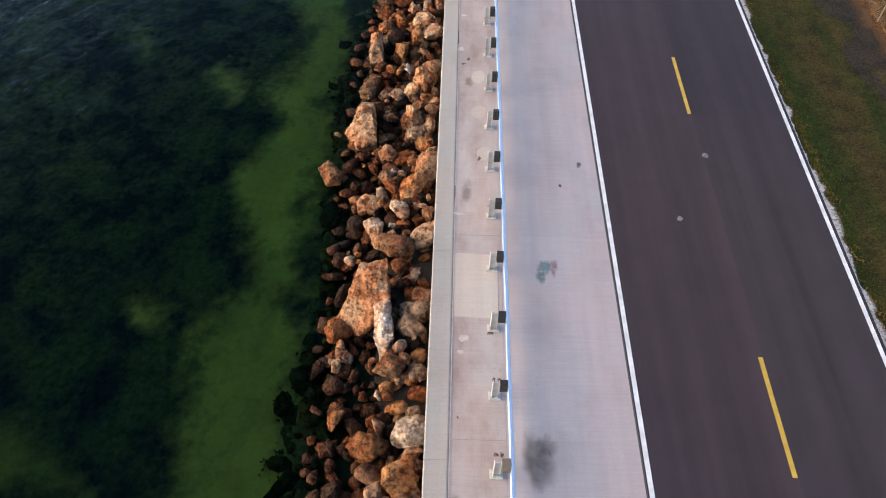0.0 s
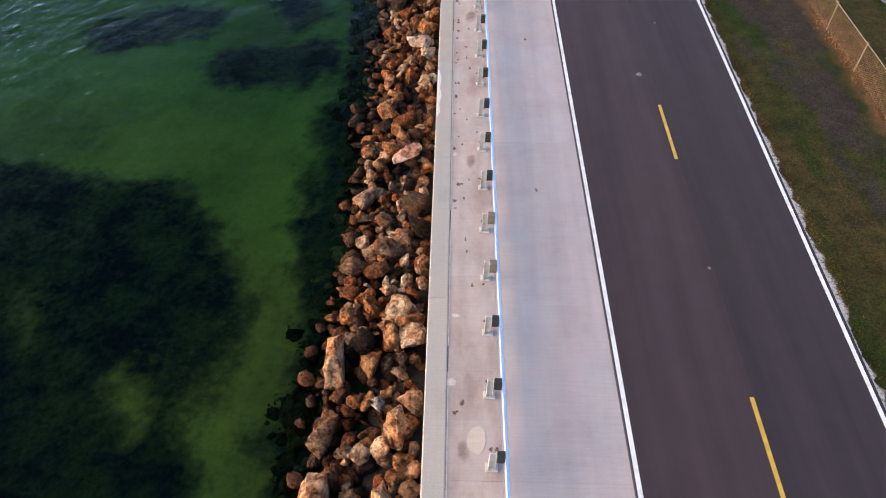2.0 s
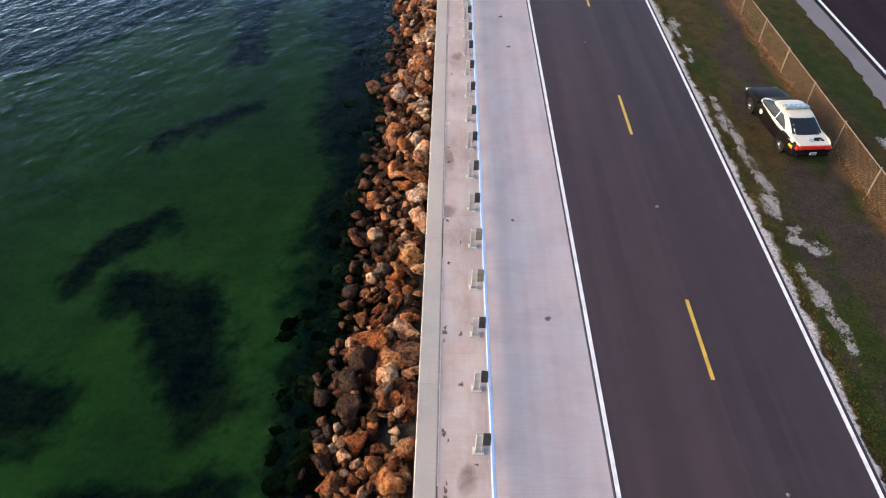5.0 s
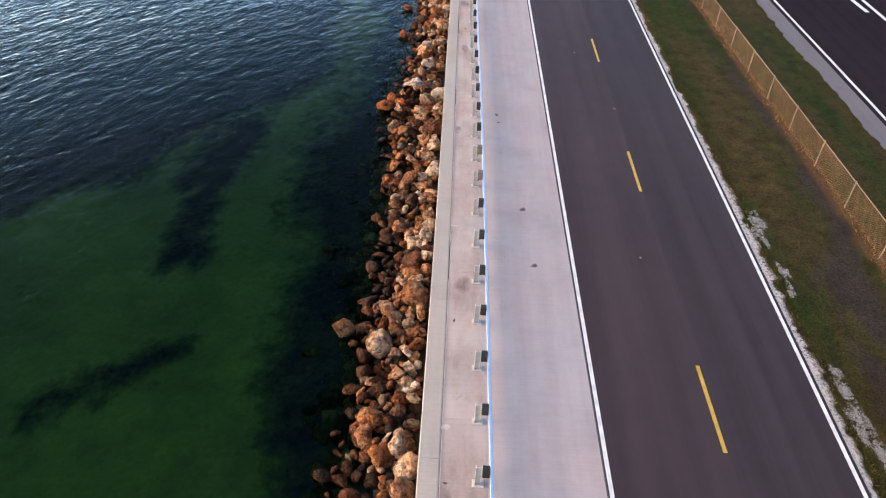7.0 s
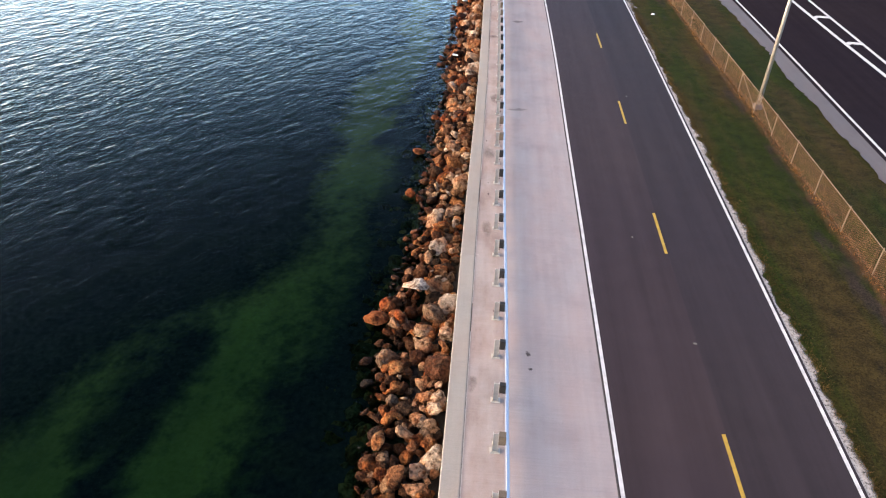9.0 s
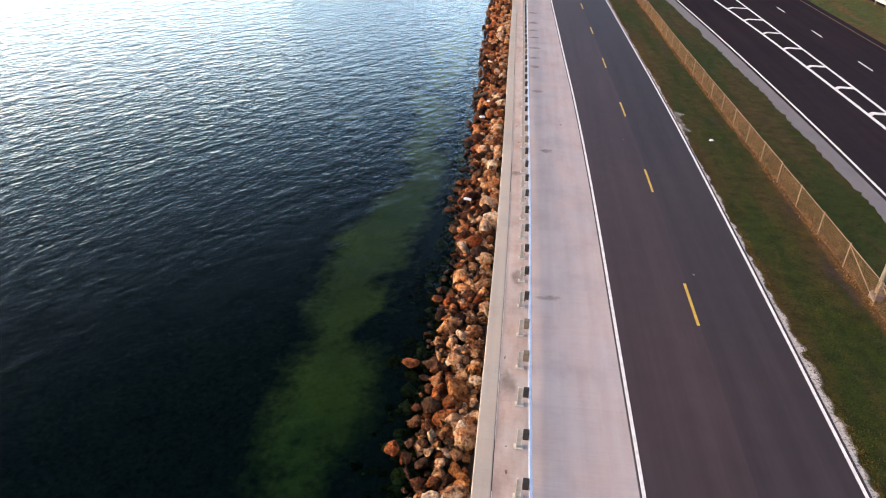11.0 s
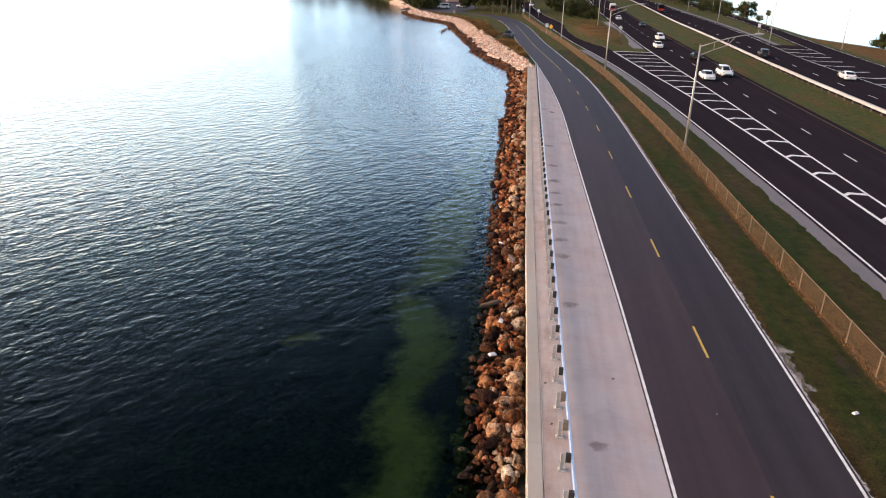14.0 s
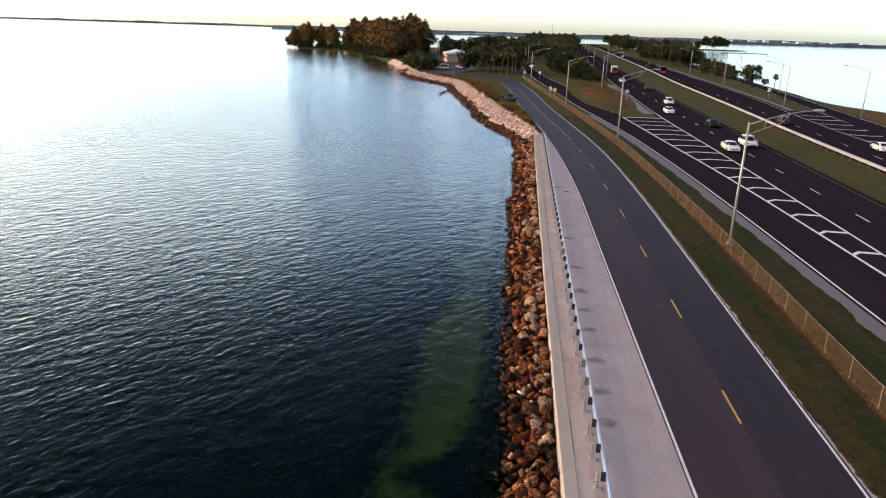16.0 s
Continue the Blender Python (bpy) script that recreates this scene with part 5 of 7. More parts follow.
tagged(part("bank_fill", g, M["dark_fill"]), "dark fill between the bank stones, shade put into its colour", "bank", kind="structure")

riprap = thing("riprap", "bank of rusty orange and tan limestone boulders", "riprap")
dry = scatter(-42, 200, lambda y: WATER_EDGE(y) + edge_wobble(y) + 0.1, lambda y: WALL(y) - 0.22,
              lambda r_, s: min(0.48, max(0.12, r_.lognormvariate(-1.3, 0.48))) * (0.85 + 0.3 * s), 60000, 5,
              lambda x, y, r, r_: slope_z(x, y) + 0.15 * r + r_.uniform(-0.12, 0.12), 0.66)
fine = scatter(84, 200, lambda y: WATER_EDGE(y) + edge_wobble(y) + 0.1, lambda y: WALL(y) - 0.18,
               lambda r_, s: min(0.46, max(0.12, r_.lognormvariate(-1.42, 0.46))) * (0.85 + 0.3 * s), 50000, 15,
               lambda x, y, r, r_: slope_z(x, y) + 0.15 * r + r_.uniform(-0.12, 0.12), 0.66)
dry = [d for d in dry if d[1] < 84] + fine
keep_out = [(-10.0, -7.0, 1.0), (-10.0, -8.1, 0.6), (-10.9, 0.4, 0.8), (-10.9, -0.4, 0.7), (-10.8, 4.5, 0.7), (-10.85, 2.4, 0.6), (-11.75, -2.1, 0.6), (-9.2, 0.4, 0.55), (-8.95, 2.3, 0.5), (-9.75, 58.3, 0.55), (-9.0, 19.9, 0.5), (-9.21, 12.62, 0.65)]
dry = [d for d in dry if all((d[0] - a) ** 2 + (d[1] - b) ** 2 > (c + 0.4 * d[3]) ** 2 for a, b, c in keep_out)]
def pit(d):
    """Dark holes between the stones, more of them towards the water."""
    s = (WALL(d[1]) - d[0]) / (WALL(d[1]) - WATER_EDGE(d[1]))
    return noise.noise(Vector((d[0] * 1.3, d[1] * 1.1, 4.4))) > float(np.interp(d[1], [-2, 6], [0.10, 0.24])) - 0.16 * max(0.0, s - 0.4)


dry = [d for d in dry if d[3] > 0.42 or not pit(d)]
near = [d for d in dry if -14 < d[1] < 17]
near = sorted(near, key=lambda d: -d[3])[:300]
chosen = set(near)
rock_mes = [np_mesh("rock", V, F, M["rock"], True) for V, F in ROCKS_HI]
top_mes = [np_mesh("rock", V, F, M["rock_top"], True) for V, F in ROCKS_HI]


def high(d):
    """Stones near the wall are bleached, those below stained by the tide."""
    s = (WALL(d[1]) - d[0]) / (WALL(d[1]) - WATER_EDGE(d[1]))
    return s + 0.35 * math.sin(d[0] * 37.0 + d[1] * 91.0) < float(np.interp(d[1], [-10, 2, 10, 30, 42, 90, 115], [0.40, 0.30, 0.12, 0.14, 0.50, 0.50, 0.25]))


r_ = random.Random(3)
for x, y, z, r in near:
    ob = part("rock", r_.choice(top_mes if high((x, y)) else rock_mes), None, riprap)
    ob.matrix_basis = pose(x, y, z, r_.uniform(-50, 50), r_.uniform(-50, 50), r_.uniform(0, 360)) @ Matrix.Diagonal((r, r, r, 1))
rest = [d for d in dry if d not in chosen]
for shapes, some in ((ROCKS_HI, [d for d in rest if d[1] < 72]), (ROCKS, [d for d in rest if d[1] >= 72])):
    heap("rock_bed", [d for d in some if not high(d)], M["rock_isl" if shapes is ROCKS_HI else "rock_far"], shapes, riprap, "rusty orange boulders packed along the bank")
    heap("rock_bed", [d for d in some if high(d)], M["rock_top_isl"], shapes, riprap, "bleached tan boulders packed along the wall")
# second layer: smaller stones wedged lower, outer ones darkened as gap shade, and wet ones at the tide line
gaps = scatter(-42, 200, lambda y: WATER_EDGE(y) + edge_wobble(y) - 0.2, lambda y: WALL(y) - 0.15,
               lambda r_, s: r_.uniform(0.14, 0.30), 22000, 6, lambda x, y, r, r_: slope_z(x, y) - 0.17 + r_.uniform(-0.08, 0.06), 0.7)
heap("rock_bed", [g_ for g_ in gaps if WALL(g_[1]) - g_[0] > 1.1], M["rock_tide"], ROCKS, riprap, "small wet stones wedged between boulders, darkened for gap shade")
heap("rock_bed", [g_ for g_ in gaps if WALL(g_[1]) - g_[0] <= 1.1], M["rock_isl"], ROCKS, riprap, "small rusty stones wedged along the wall")
tide = scatter(-42, 200, lambda y: WATER_EDGE(y) + edge_wobble(y) - 0.45, lambda y: WATER_EDGE(y) + edge_wobble(y) + 0.25,
               lambda r_, s: r_.uniform(0.16, 0.36), 3000, 8, lambda x, y, r, r_: WATER_Z - 0.05 + r_.uniform(-0.12, 0.08), 0.85)
heap("rock_bed", tide, M["rock_tide"], ROCKS, riprap, "dark wet stones at the waterline")
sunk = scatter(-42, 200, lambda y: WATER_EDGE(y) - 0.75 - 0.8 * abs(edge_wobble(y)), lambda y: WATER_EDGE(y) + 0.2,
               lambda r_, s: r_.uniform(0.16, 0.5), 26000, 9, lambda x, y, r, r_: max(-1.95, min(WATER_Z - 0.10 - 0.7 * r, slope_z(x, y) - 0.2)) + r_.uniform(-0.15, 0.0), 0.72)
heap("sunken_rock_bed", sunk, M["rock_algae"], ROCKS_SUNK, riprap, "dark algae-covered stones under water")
# weedy stones in ragged clumps on the sand off the bank
clumps = []
for x, y, z, r in scatter(-30, 150, lambda y: WATER_EDGE(y) - 2.9, lambda y: WATER_EDGE(y) - 0.1, lambda r_, s: r_.uniform(0.10, 0.38), 42000, 19, lambda x, y, r, r_: -1.86 - 1.3 * max(0, -(x + 11.0)) / 18.0 + 0.25 * r, 0.62):
    gone = (WATER_EDGE(y) - x) / float(np.interp(y, [-10, 10, 40, 70, 110], [1.7, 2.0, 2.5, 2.1, 1.9]))
    if 0.75 * noise.noise(Vector((x * 0.55, y * 0.42, 6.1))) + 0.55 * noise.noise(Vector((x * 1.5, y * 1.3, 2.2))) > gone * 1.15 - 0.62:
        clumps.append((x, y, z, r))
heap("weedy_stone_bed", [c for c in clumps if c[3] > 0.13], M["weedstone"], ROCKS_HI, riprap, "black-green sunken stones off the bank")
M["seaweed"] = make_leaf("black_green_seaweed", (0.010, 0.015, 0.010), (0.045, 0.050, 0.028))
weed_ob = part("seaweed", leaf_mesh("seaweed", [(x, y, z + 0.05, 1.25 * r, 1.25 * r, 0.6 * r) for x, y, z, r in clumps if r > 0.15], 26000, 0.085, M["seaweed"], 31), None, riprap, "feathery dark seaweed on the sunken stones")
weed_ob["kind"] = "stuff"


def boulder(name, x, y, z, size, rot, seed, label, cuts=7, mat=None):
    V, F = cobble_shape(seed) if cuts == 6 else rock_shape(seed, 2, cuts + 6, 0.9)
    me = np_mesh(name, V * np.array(size), F, mat or M["rock"], cuts == 6)
    ob = tagged(new(name, me), label, "boulder", "loose boulders")
    ob.matrix_basis = pose(x, y, z, *rot)
    return ob


def plain_rock(name, c1):
    return make_rock(name, [(0.0, c1), (1.0, tuple(min(1, k * 1.08) for k in c1))])


M["boulder_tan"] = plain_rock("tan_boulder", (0.44, 0.265, 0.155))
M["boulder_pink"] = plain_rock("pink_slab", (0.60, 0.40, 0.32))
M["boulder_pale"] = plain_rock("pale_boulder", (0.58, 0.50, 0.44))
M["boulder_rust"] = plain_rock("rusty_boulder", (0.30, 0.105, 0.040))
M["boulder_slab"] = plain_rock("brown_slab", (0.2108, 0.1178, 0.062))


def hull_boulder(pts, seed, label, mat):
    """A large stone: the hull of a few corners, split and roughened."""
    bm = bmesh.new()
    c = Vector((sum(p[0] for p in pts), sum(p[1] for p in pts), sum(p[2] for p in pts))) / len(pts)
    for p in pts:
        bm.verts.new(Vector(p) - c)
    bmesh.ops.convex_hull(bm, input=bm.verts[:])
    bmesh.ops.delete(bm, geom=[v for v in bm.verts if not v.link_faces], context="VERTS")
    for n_ in range(4):
        bmesh.ops.subdivide_edges(bm, edges=[e for e in bm.edges if e.calc_length() > 0.13], cuts=1)
        bmesh.ops.triangulate(bm, faces=bm.faces[:])
    for v in bm.verts:
        p = v.co + Vector((seed * 3.7, 0, 0))
        v.co += v.co.normalized() * (0.10 * noise.noise(p * 2.2) + 0.06 * noise.noise(p * 5.5) + 0.03 * noise.noise(p * 12.0))
    bmesh.ops.recalc_face_normals(bm, faces=bm.faces[:])
    me = bpy.data.meshes.new("boulder")
    bm.to_mesh(me)
    bm.free()
    me.materials.append(mat)
    ob = tagged(new("boulder", me), label, "boulder", "loose boulders")
    ob.location = c
    return ob


hull_boulder(((-10.93, -7.68, -0.95), (-10.45, -7.11, -0.45), (-10.29, -6.39, -0.10), (-9.60, -6.32, -0.05), (-9.42, -7.45, -0.30), (-9.91, -7.96, -0.75), (-10.23, -8.15, -0.90), (-10.93, -7.68, -1.5), (-10.29, -6.39, -1.5), (-9.45, -6.6, -1.5), (-9.5, -7.6, -1.5), (-10.2, -8.1, -1.5)), 1, "large wedge-shaped tan boulder", M["boulder_tan"])
hull_boulder(((-9.84, -7.65, -0.35), (-9.42, -7.45, -0.25), (-9.28, -8.5, -0.45), (-9.53, -9.0, -0.75), (-9.78, -8.45, -0.60), (-9.6, -7.9, -0.18), (-9.84, -7.65, -1.4), (-9.35, -7.6, -1.4), (-9.3, -8.6, -1.4), (-9.6, -8.9, -1.4)), 9, "long pale boulder leaning on the wedge-shaped one", M["boulder_pale"])
hull_boulder(((-11.5, -0.2, -1.0), (-11.05, 1.2, -0.75), (-10.6, 1.2, -0.7), (-10.38, -0.7, -0.85), (-11.0, -0.95, -1.0), (-10.95, 0.3, -0.35), (-10.62, 0.2, -0.38), (-11.5, -0.2, -1.6), (-10.4, -0.7, -1.6), (-10.6, 1.2, -1.6)), 2, "large split orange boulder at the waterline", M["boulder_tan"])
hull_boulder(((-11.25, 2.0, -0.95), (-10.85, 3.05, -0.9), (-10.5, 2.8, -0.9), (-10.85, 1.65, -1.0), (-11.0, 2.3, -0.8), (-11.25, 2.0, -1.5), (-10.85, 3.0, -1.5), (-10.6, 2.4, -1.5)), 3, "dark-topped slab tilted at the waterline", M["boulder_slab"])
hull_boulder(((-11.05, 5.0, -0.6), (-10.62, 5.2, -0.65), (-10.5, 3.7, -0.95), (-11.0, 3.65, -0.95), (-10.8, 4.7, -0.35), (-11.0, 5.0, -1.5), (-10.55, 3.8, -1.5), (-11.0, 3.7, -1.5)), 4, "narrow standing orange boulder in the shallows", M["boulder_tan"])
hull_boulder(((-12.25, -1.75, -1.1), (-11.9, -1.55, -1.0), (-11.35, -1.95, -1.1), (-11.4, -2.5, -1.15), (-11.85, -2.55, -1.1), (-11.85, -2.0, -0.75), (-11.5, -2.2, -0.8), (-12.1, -2.0, -1.7), (-11.4, -2.2, -1.7)), 5, "rusty boulder set apart in the water", M["boulder_slab"])
hull_boulder(((-9.6, 0.3, -0.75), (-8.85, 0.35, -0.65), (-9.2, 0.95, -0.55), (-9.2, -0.15, -0.75), (-9.2, 0.4, -0.2), (-9.45, 0.6, -0.35), (-9.6, 0.2, -1.2), (-8.8, 0.3, -1.2)), 6, "rounded tan boulder near the wall", M["boulder_tan"])
hull_boulder(((-9.3, 2.3, -0.7), (-8.55, 2.35, -0.6), (-8.9, 2.9, -0.45), (-8.85, 1.7, -0.65), (-8.95, 2.4, -0.12), (-9.2, 2.6, -0.35), (-9.3, 2.2, -1.2), (-8.6, 2.3, -1.2)), 7, "rough golden boulder against the wall", M["boulder_tan"])
boulder("boulder", -9.78, 58.3, -0.58, (0.50, 0.52, 0.46), (0, -6, 35), 108, "smooth pale boulder on the bank", 5, M["boulder_pale"])
boulder("boulder", -8.98, 19.9, -0.42, (0.55, 0.42, 0.36), (6, 10, 12), 109, "pale angular boulder against the wall", 4, M["boulder_pale"])
hull_boulder(((-9.73, 12.52, -0.45), (-9.59, 12.20, -0.50), (-8.89, 12.53, -0.40), (-8.67, 12.98, -0.30), (-8.79, 13.15, -0.25), (-9.27, 12.92, -0.25), (-9.70, 12.69, -0.90), (-8.75, 13.46, -0.90)), 8, "flat pinkish slab lying near the wall", M["boulder_pink"])
for x, y, z, sz, yaw, sd in ((-11.12, 56.9, -1.02, 0.36, 20, 112), (-10.82, 57.8, -0.98, 0.30, 75, 113), (-10.36, 57.0, -0.88, 0.33, 140, 114), (-10.98, 70.6, -1.08, 0.24, 30, 115), (-10.9, 66.2, -1.06, 0.26, 60, 116)):
    boulder("boulder", x, y, z, (sz, sz * 0.95, sz * 0.9), (4, 8, yaw), sd, "rusty round boulder standing out in the shallows", 6, M["boulder_rust"])
boulder("boulder", -11.0, 41.5, -1.02, (0.32, 0.30, 0.30), (0, 12, 28), 111, "small round boulder in the shallows", 6, M["boulder_slab"])

# bleached bank beyond the wall's end
def far_bank(y0, y1, width, tries, seed, rad):
    r_ = random.Random(seed)
    spots = []
    for _ in range(tries):
        y = r_.uniform(y0, y1)
        d = (LAND_L(y + 1) - LAND_L(y - 1)) / 2
        n_ = Vector((-1, d, 0)).normalized()
        s = r_.random()
        wid = width * float(np.interp(y, [199, 212, 235, 258, 287, 323, 372], [0.53, 0.92, 1.0, 0.97, 0.87, 1.07, 1.0])) * (0.92 + 0.25 * noise.noise(Vector((y * 0.05, 0, 0))))
        x0 = LAND_L(y) + BANK_IN(y) + 0.4
        spots.append((x0 + n_.x * wid * s, y + n_.y * wid * s, 0.15 - 1.55 * s + r_.uniform(-0.1, 0.1), r_.uniform(*rad)))
    return spots


pale = far_bank(199, 372, 7.2, 5400, 21, (0.25, 0.7))
heap("rock_bed", [p for p in pale if p[2] > -0.85], M["rock_pale"], ROCKS_LO, riprap, "bleached pale boulders on the far bank")
heap("rock_bed", [p for p in pale if p[2] <= -0.85], M["rock_tide"], ROCKS_LO, riprap, "wet brown stones at the far waterline")
pale = far_bank(372, 452, 3.5, 620, 22, (0.3, 0.7))
heap("rock_bed", pale, M["rock_pale"], ROCKS_LO, riprap, "pale stones along the distant shore")
heap("rock_bed", [(-34 + rng.uniform(-2.4, 2.4), 287 + rng.uniform(-8, 8), WATER_Z, rng.uniform(0.25, 0.55)) for _ in range(26)], M["rock_tide"], ROCKS_LO, riprap, "stones scattered in the shallows")


# ---- vehicles ----
wheel_g = Geo().tube([(-0.11, 0, 0), (-0.10, 0, 0), (0.10, 0, 0), (0.11, 0, 0)], [0.28, 0.33, 0.33, 0.28], 22)
tyre_me = wheel_g.mesh("tyre", M["rubber"])
rg = Geo().tube([(-0.118, 0, 0), (-0.10, 0, 0), (0.10, 0, 0), (0.118, 0, 0)], [0.17, 0.215, 0.215, 0.17], 20)
for a in range(5):
    t_ = 2 * math.pi * a / 5
    rg.tube([(-0.122, 0.03 * math.cos(t_), 0.03 * math.sin(t_)), (-0.122, 0.19 * math.cos(t_), 0.19 * math.sin(t_))], 0.022, 5)
rim_me = rg.mesh("rim", M["rim"])
hub_me = Geo().tube([(-0.150, 0, 0), (-0.135, 0, 0), (-0.12, 0, 0)], [0.035, 0.075, 0.085], 14).mesh("hub_cap", M["chrome"])


def car(name, label, category, m, paint, top=None, kind="sedan", group="highway traffic"):
    """A passenger car; y points ahead. kind: sedan, suv, pickup, van."""
    ob = thing(name, label, category, m, group)
    top = top or paint
    L, hw = {"sedan": (4.95, 0.93), "suv": (4.9, 0.97), "pickup": (5.7, 1.0), "van": (5.6, 1.0)}[kind]
    belt, roof = {"sedan": (0.95, 1.45), "suv": (1.08, 1.78), "pickup": (1.08, 1.85), "van": (1.15, 2.2)}[kind]
    h = L / 2
    # stations: y, half width, sill height, shoulder height
    st = {"sedan": [(-h, 0.74, 0.46, 0.84), (-h + 0.05, 0.84, 0.36, 0.95), (-h + 0.28, 0.91, 0.28, 1.01), (-h + 0.9, hw + 0.01, 0.24, 1.02), (-0.95, hw, 0.24, 0.97), (0.2, hw - 0.02, 0.24, belt), (1.05, hw - 0.01, 0.24, 0.95), (1.7, hw, 0.25, 0.91), (h - 0.35, hw - 0.04, 0.27, 0.83), (h - 0.08, hw - 0.13, 0.31, 0.74), (h, hw - 0.24, 0.38, 0.64)],
          "suv": [(-h, 0.82, 0.48, 0.98), (-h + 0.06, 0.92, 0.38, 1.07), (-h + 0.5, hw, 0.31, 1.09), (-1.2, hw, 0.3, belt), (0.8, hw, 0.3, belt), (1.2, hw, 0.3, 1.07), (h - 0.3, 0.93, 0.33, 0.99), (h - 0.06, 0.86, 0.38, 0.92), (h, 0.76, 0.44, 0.84)],
          "pickup": [(-h, 0.93, 0.5, 1.02), (-h + 0.06, hw, 0.42, 1.06), (-0.7, hw, 0.36, belt), (0.8, hw, 0.36, belt), (1.3, hw, 0.36, 1.1), (h - 0.3, 0.96, 0.4, 1.05), (h - 0.05, 0.9, 0.42, 0.98), (h, 0.82, 0.47, 0.9)],
          "van": [(-h, 0.93, 0.4, 1.1), (-h + 0.06, hw, 0.35, 1.15), (0.8, hw, 0.33, belt), (1.6, hw, 0.33, 1.12), (h - 0.3, 0.94, 0.36, 0.98), (h - 0.05, 0.88, 0.4, 0.88), (h, 0.78, 0.44, 0.8)]}[kind]

    def section(y, w, a, b):
        """Half from sill to the crown of the deck, with a shoulder crease and tumblehome."""
        pts = [(w * 0.82, a), (w - 0.05, a + 0.04), (w - 0.01, a + 0.16), (w, a + 0.5 * (b - a)), (w - 0.015, b - 0.14), (w - 0.05, b - 0.055), (w - 0.13, b - 0.012), (w * 0.55, b + 0.012), (w * 0.2, b + 0.02)]
        return [(x, y, z) for x, z in pts] + [(-x, y, z) for x, z in reversed(pts)]

    def between(i, s):
        p = [st[max(0, min(len(st) - 1, i + k))] for k in (-1, 0, 1, 2)]
        return [p[1][c] + (p[2][c] - p[1][c]) * s if c == 0 else p[1][c] + 0.5 * s * (p[2][c] - p[0][c] + s * (2 * p[0][c] - 5 * p[1][c] + 4 * p[2][c] - p[3][c] + s * (3 * (p[1][c] - p[2][c]) + p[3][c] - p[0][c]))) for c in range(4)]

    rows = [between(i, k / 3) for i in range(len(st) - 1) for k in range(3)] + [list(st[-1])]
    body = part("body", Geo().rings([section(*r_) for r_ in rows]), paint, ob, smooth=True)
    # glasshouse: rounded plan shrinking towards the roof
    yb0, yt0, yt1, yb1 = {"sedan": (-1.98, -0.98, 0.30, 1.25), "suv": (-h + 0.12, -h + 0.5, 0.35, 1.2), "pickup": (-0.75, -0.6, 0.6, 1.3), "van": (-h + 0.08, -h + 0.2, 1.0, 1.75)}[kind]
    wb, wt_ = hw - 0.06, hw - 0.25
    zb, zt = belt - 0.02, roof - 0.045
    N = 5.0

    def lerp(a, b, s):
        return a + (b - a) * s

    def plan_at(s):
        e = s ** 1.25
        y0, y1 = lerp(yb0, yt0, e), lerp(yb1, yt1, e)
        return (y0 + y1) / 2, (y1 - y0) / 2, lerp(wb, wt_, s ** 1.15), lerp(zb, zt, s)

    def loop(yc, l, w, z, n=40):
        out = []
        for k in range(n):
            a = 2 * math.pi * (k + 0.5) / n
            c_, s_ = math.cos(a), math.sin(a)
            out.append((w * math.copysign(abs(c_) ** (2 / N), c_), yc + l * math.copysign(abs(s_) ** (2 / N), s_), z))
        return out

    yc, l, w, z = plan_at(1.0)
    crown = [loop(yc, l * k, w * k, z + d) for k, d in ((0.97, 0.018), (0.90, 0.034), (0.6, 0.05), (0.25, 0.056))]
    cab = part("cabin", Geo().rings([loop(*plan_at(i / 6)) for i in range(7)] + crown), top, ob, smooth=True)

    def glass(name, at, rows_=5, cols=8):
        """A pane that follows the cabin, with a turned-in edge."""
        g = Geo()
        P = [[Vector(at(i / (rows_ - 1), j / (cols - 1))) for j in range(cols)] for i in range(rows_)]
        c = Vector((0, yc, zb))
        vs = []
        for row in P:
            for p in row:
                d = Vector((p.x, (p.y - yc) * 0.35 if abs(p.x) > 0.5 * hw else (p.y - yc) * 1.2, 0.35)).normalized()
                vs += [tuple(p + d * 0.010), tuple(p - d * 0.03)]
        n_ = cols
        fs = [(2 * (i * n_ + j), 2 * (i * n_ + j + 1), 2 * ((i + 1) * n_ + j + 1), 2 * ((i + 1) * n_ + j)) for i in range(rows_ - 1) for j in range(cols - 1)]
        rim_ = [i * n_ for i in range(rows_)] + [(rows_ - 1) * n_ + j for j in range(1, cols)] + [i * n_ + cols - 1 for i in range(rows_ - 2, -1, -1)] + [j for j in range(cols - 2, 0, -1)]
        fs += [(2 * a, 2 * a + 1, 2 * b + 1, 2 * b) for a, b in zip(rim_, rim_[1:] + rim_[:1])]
        return part(name, g.add(vs, fs), M["glass"], cab)

    def end_pane(front):
        def at(u, v):
            s = lerp(0.10, 0.95, u)
            yc_, l_, w_, z_ = plan_at(s)
            xn = lerp(-0.84, 0.84, v) * (1.0 if front else lerp(0.96, 1.0, u))
            y_ = l_ * (1 - abs(xn) ** N) ** (1 / N)
            return (xn * w_, yc_ + (y_ if front else -y_), z_)
        return at

    def side_pane(side, y0, y1, back, fore):
        def at(u, v):
            s = lerp(0.12, 0.90, u)
            yc_, l_, w_, z_ = plan_at(s)
            y_ = lerp(y0 + back * u ** 1.3, y1 + fore * u ** 1.2, v)
            yn = max(-0.93, min(0.93, (y_ - yc_) / l_))
            return (side * w_ * (1 - abs(yn) ** N) ** (1 / N), yc_ + yn * l_, z_)
        return at

    glass("windscreen", end_pane(True))
    glass("rear_window", end_pane(False))
    mid = lerp(yt0, yt1, 0.40)
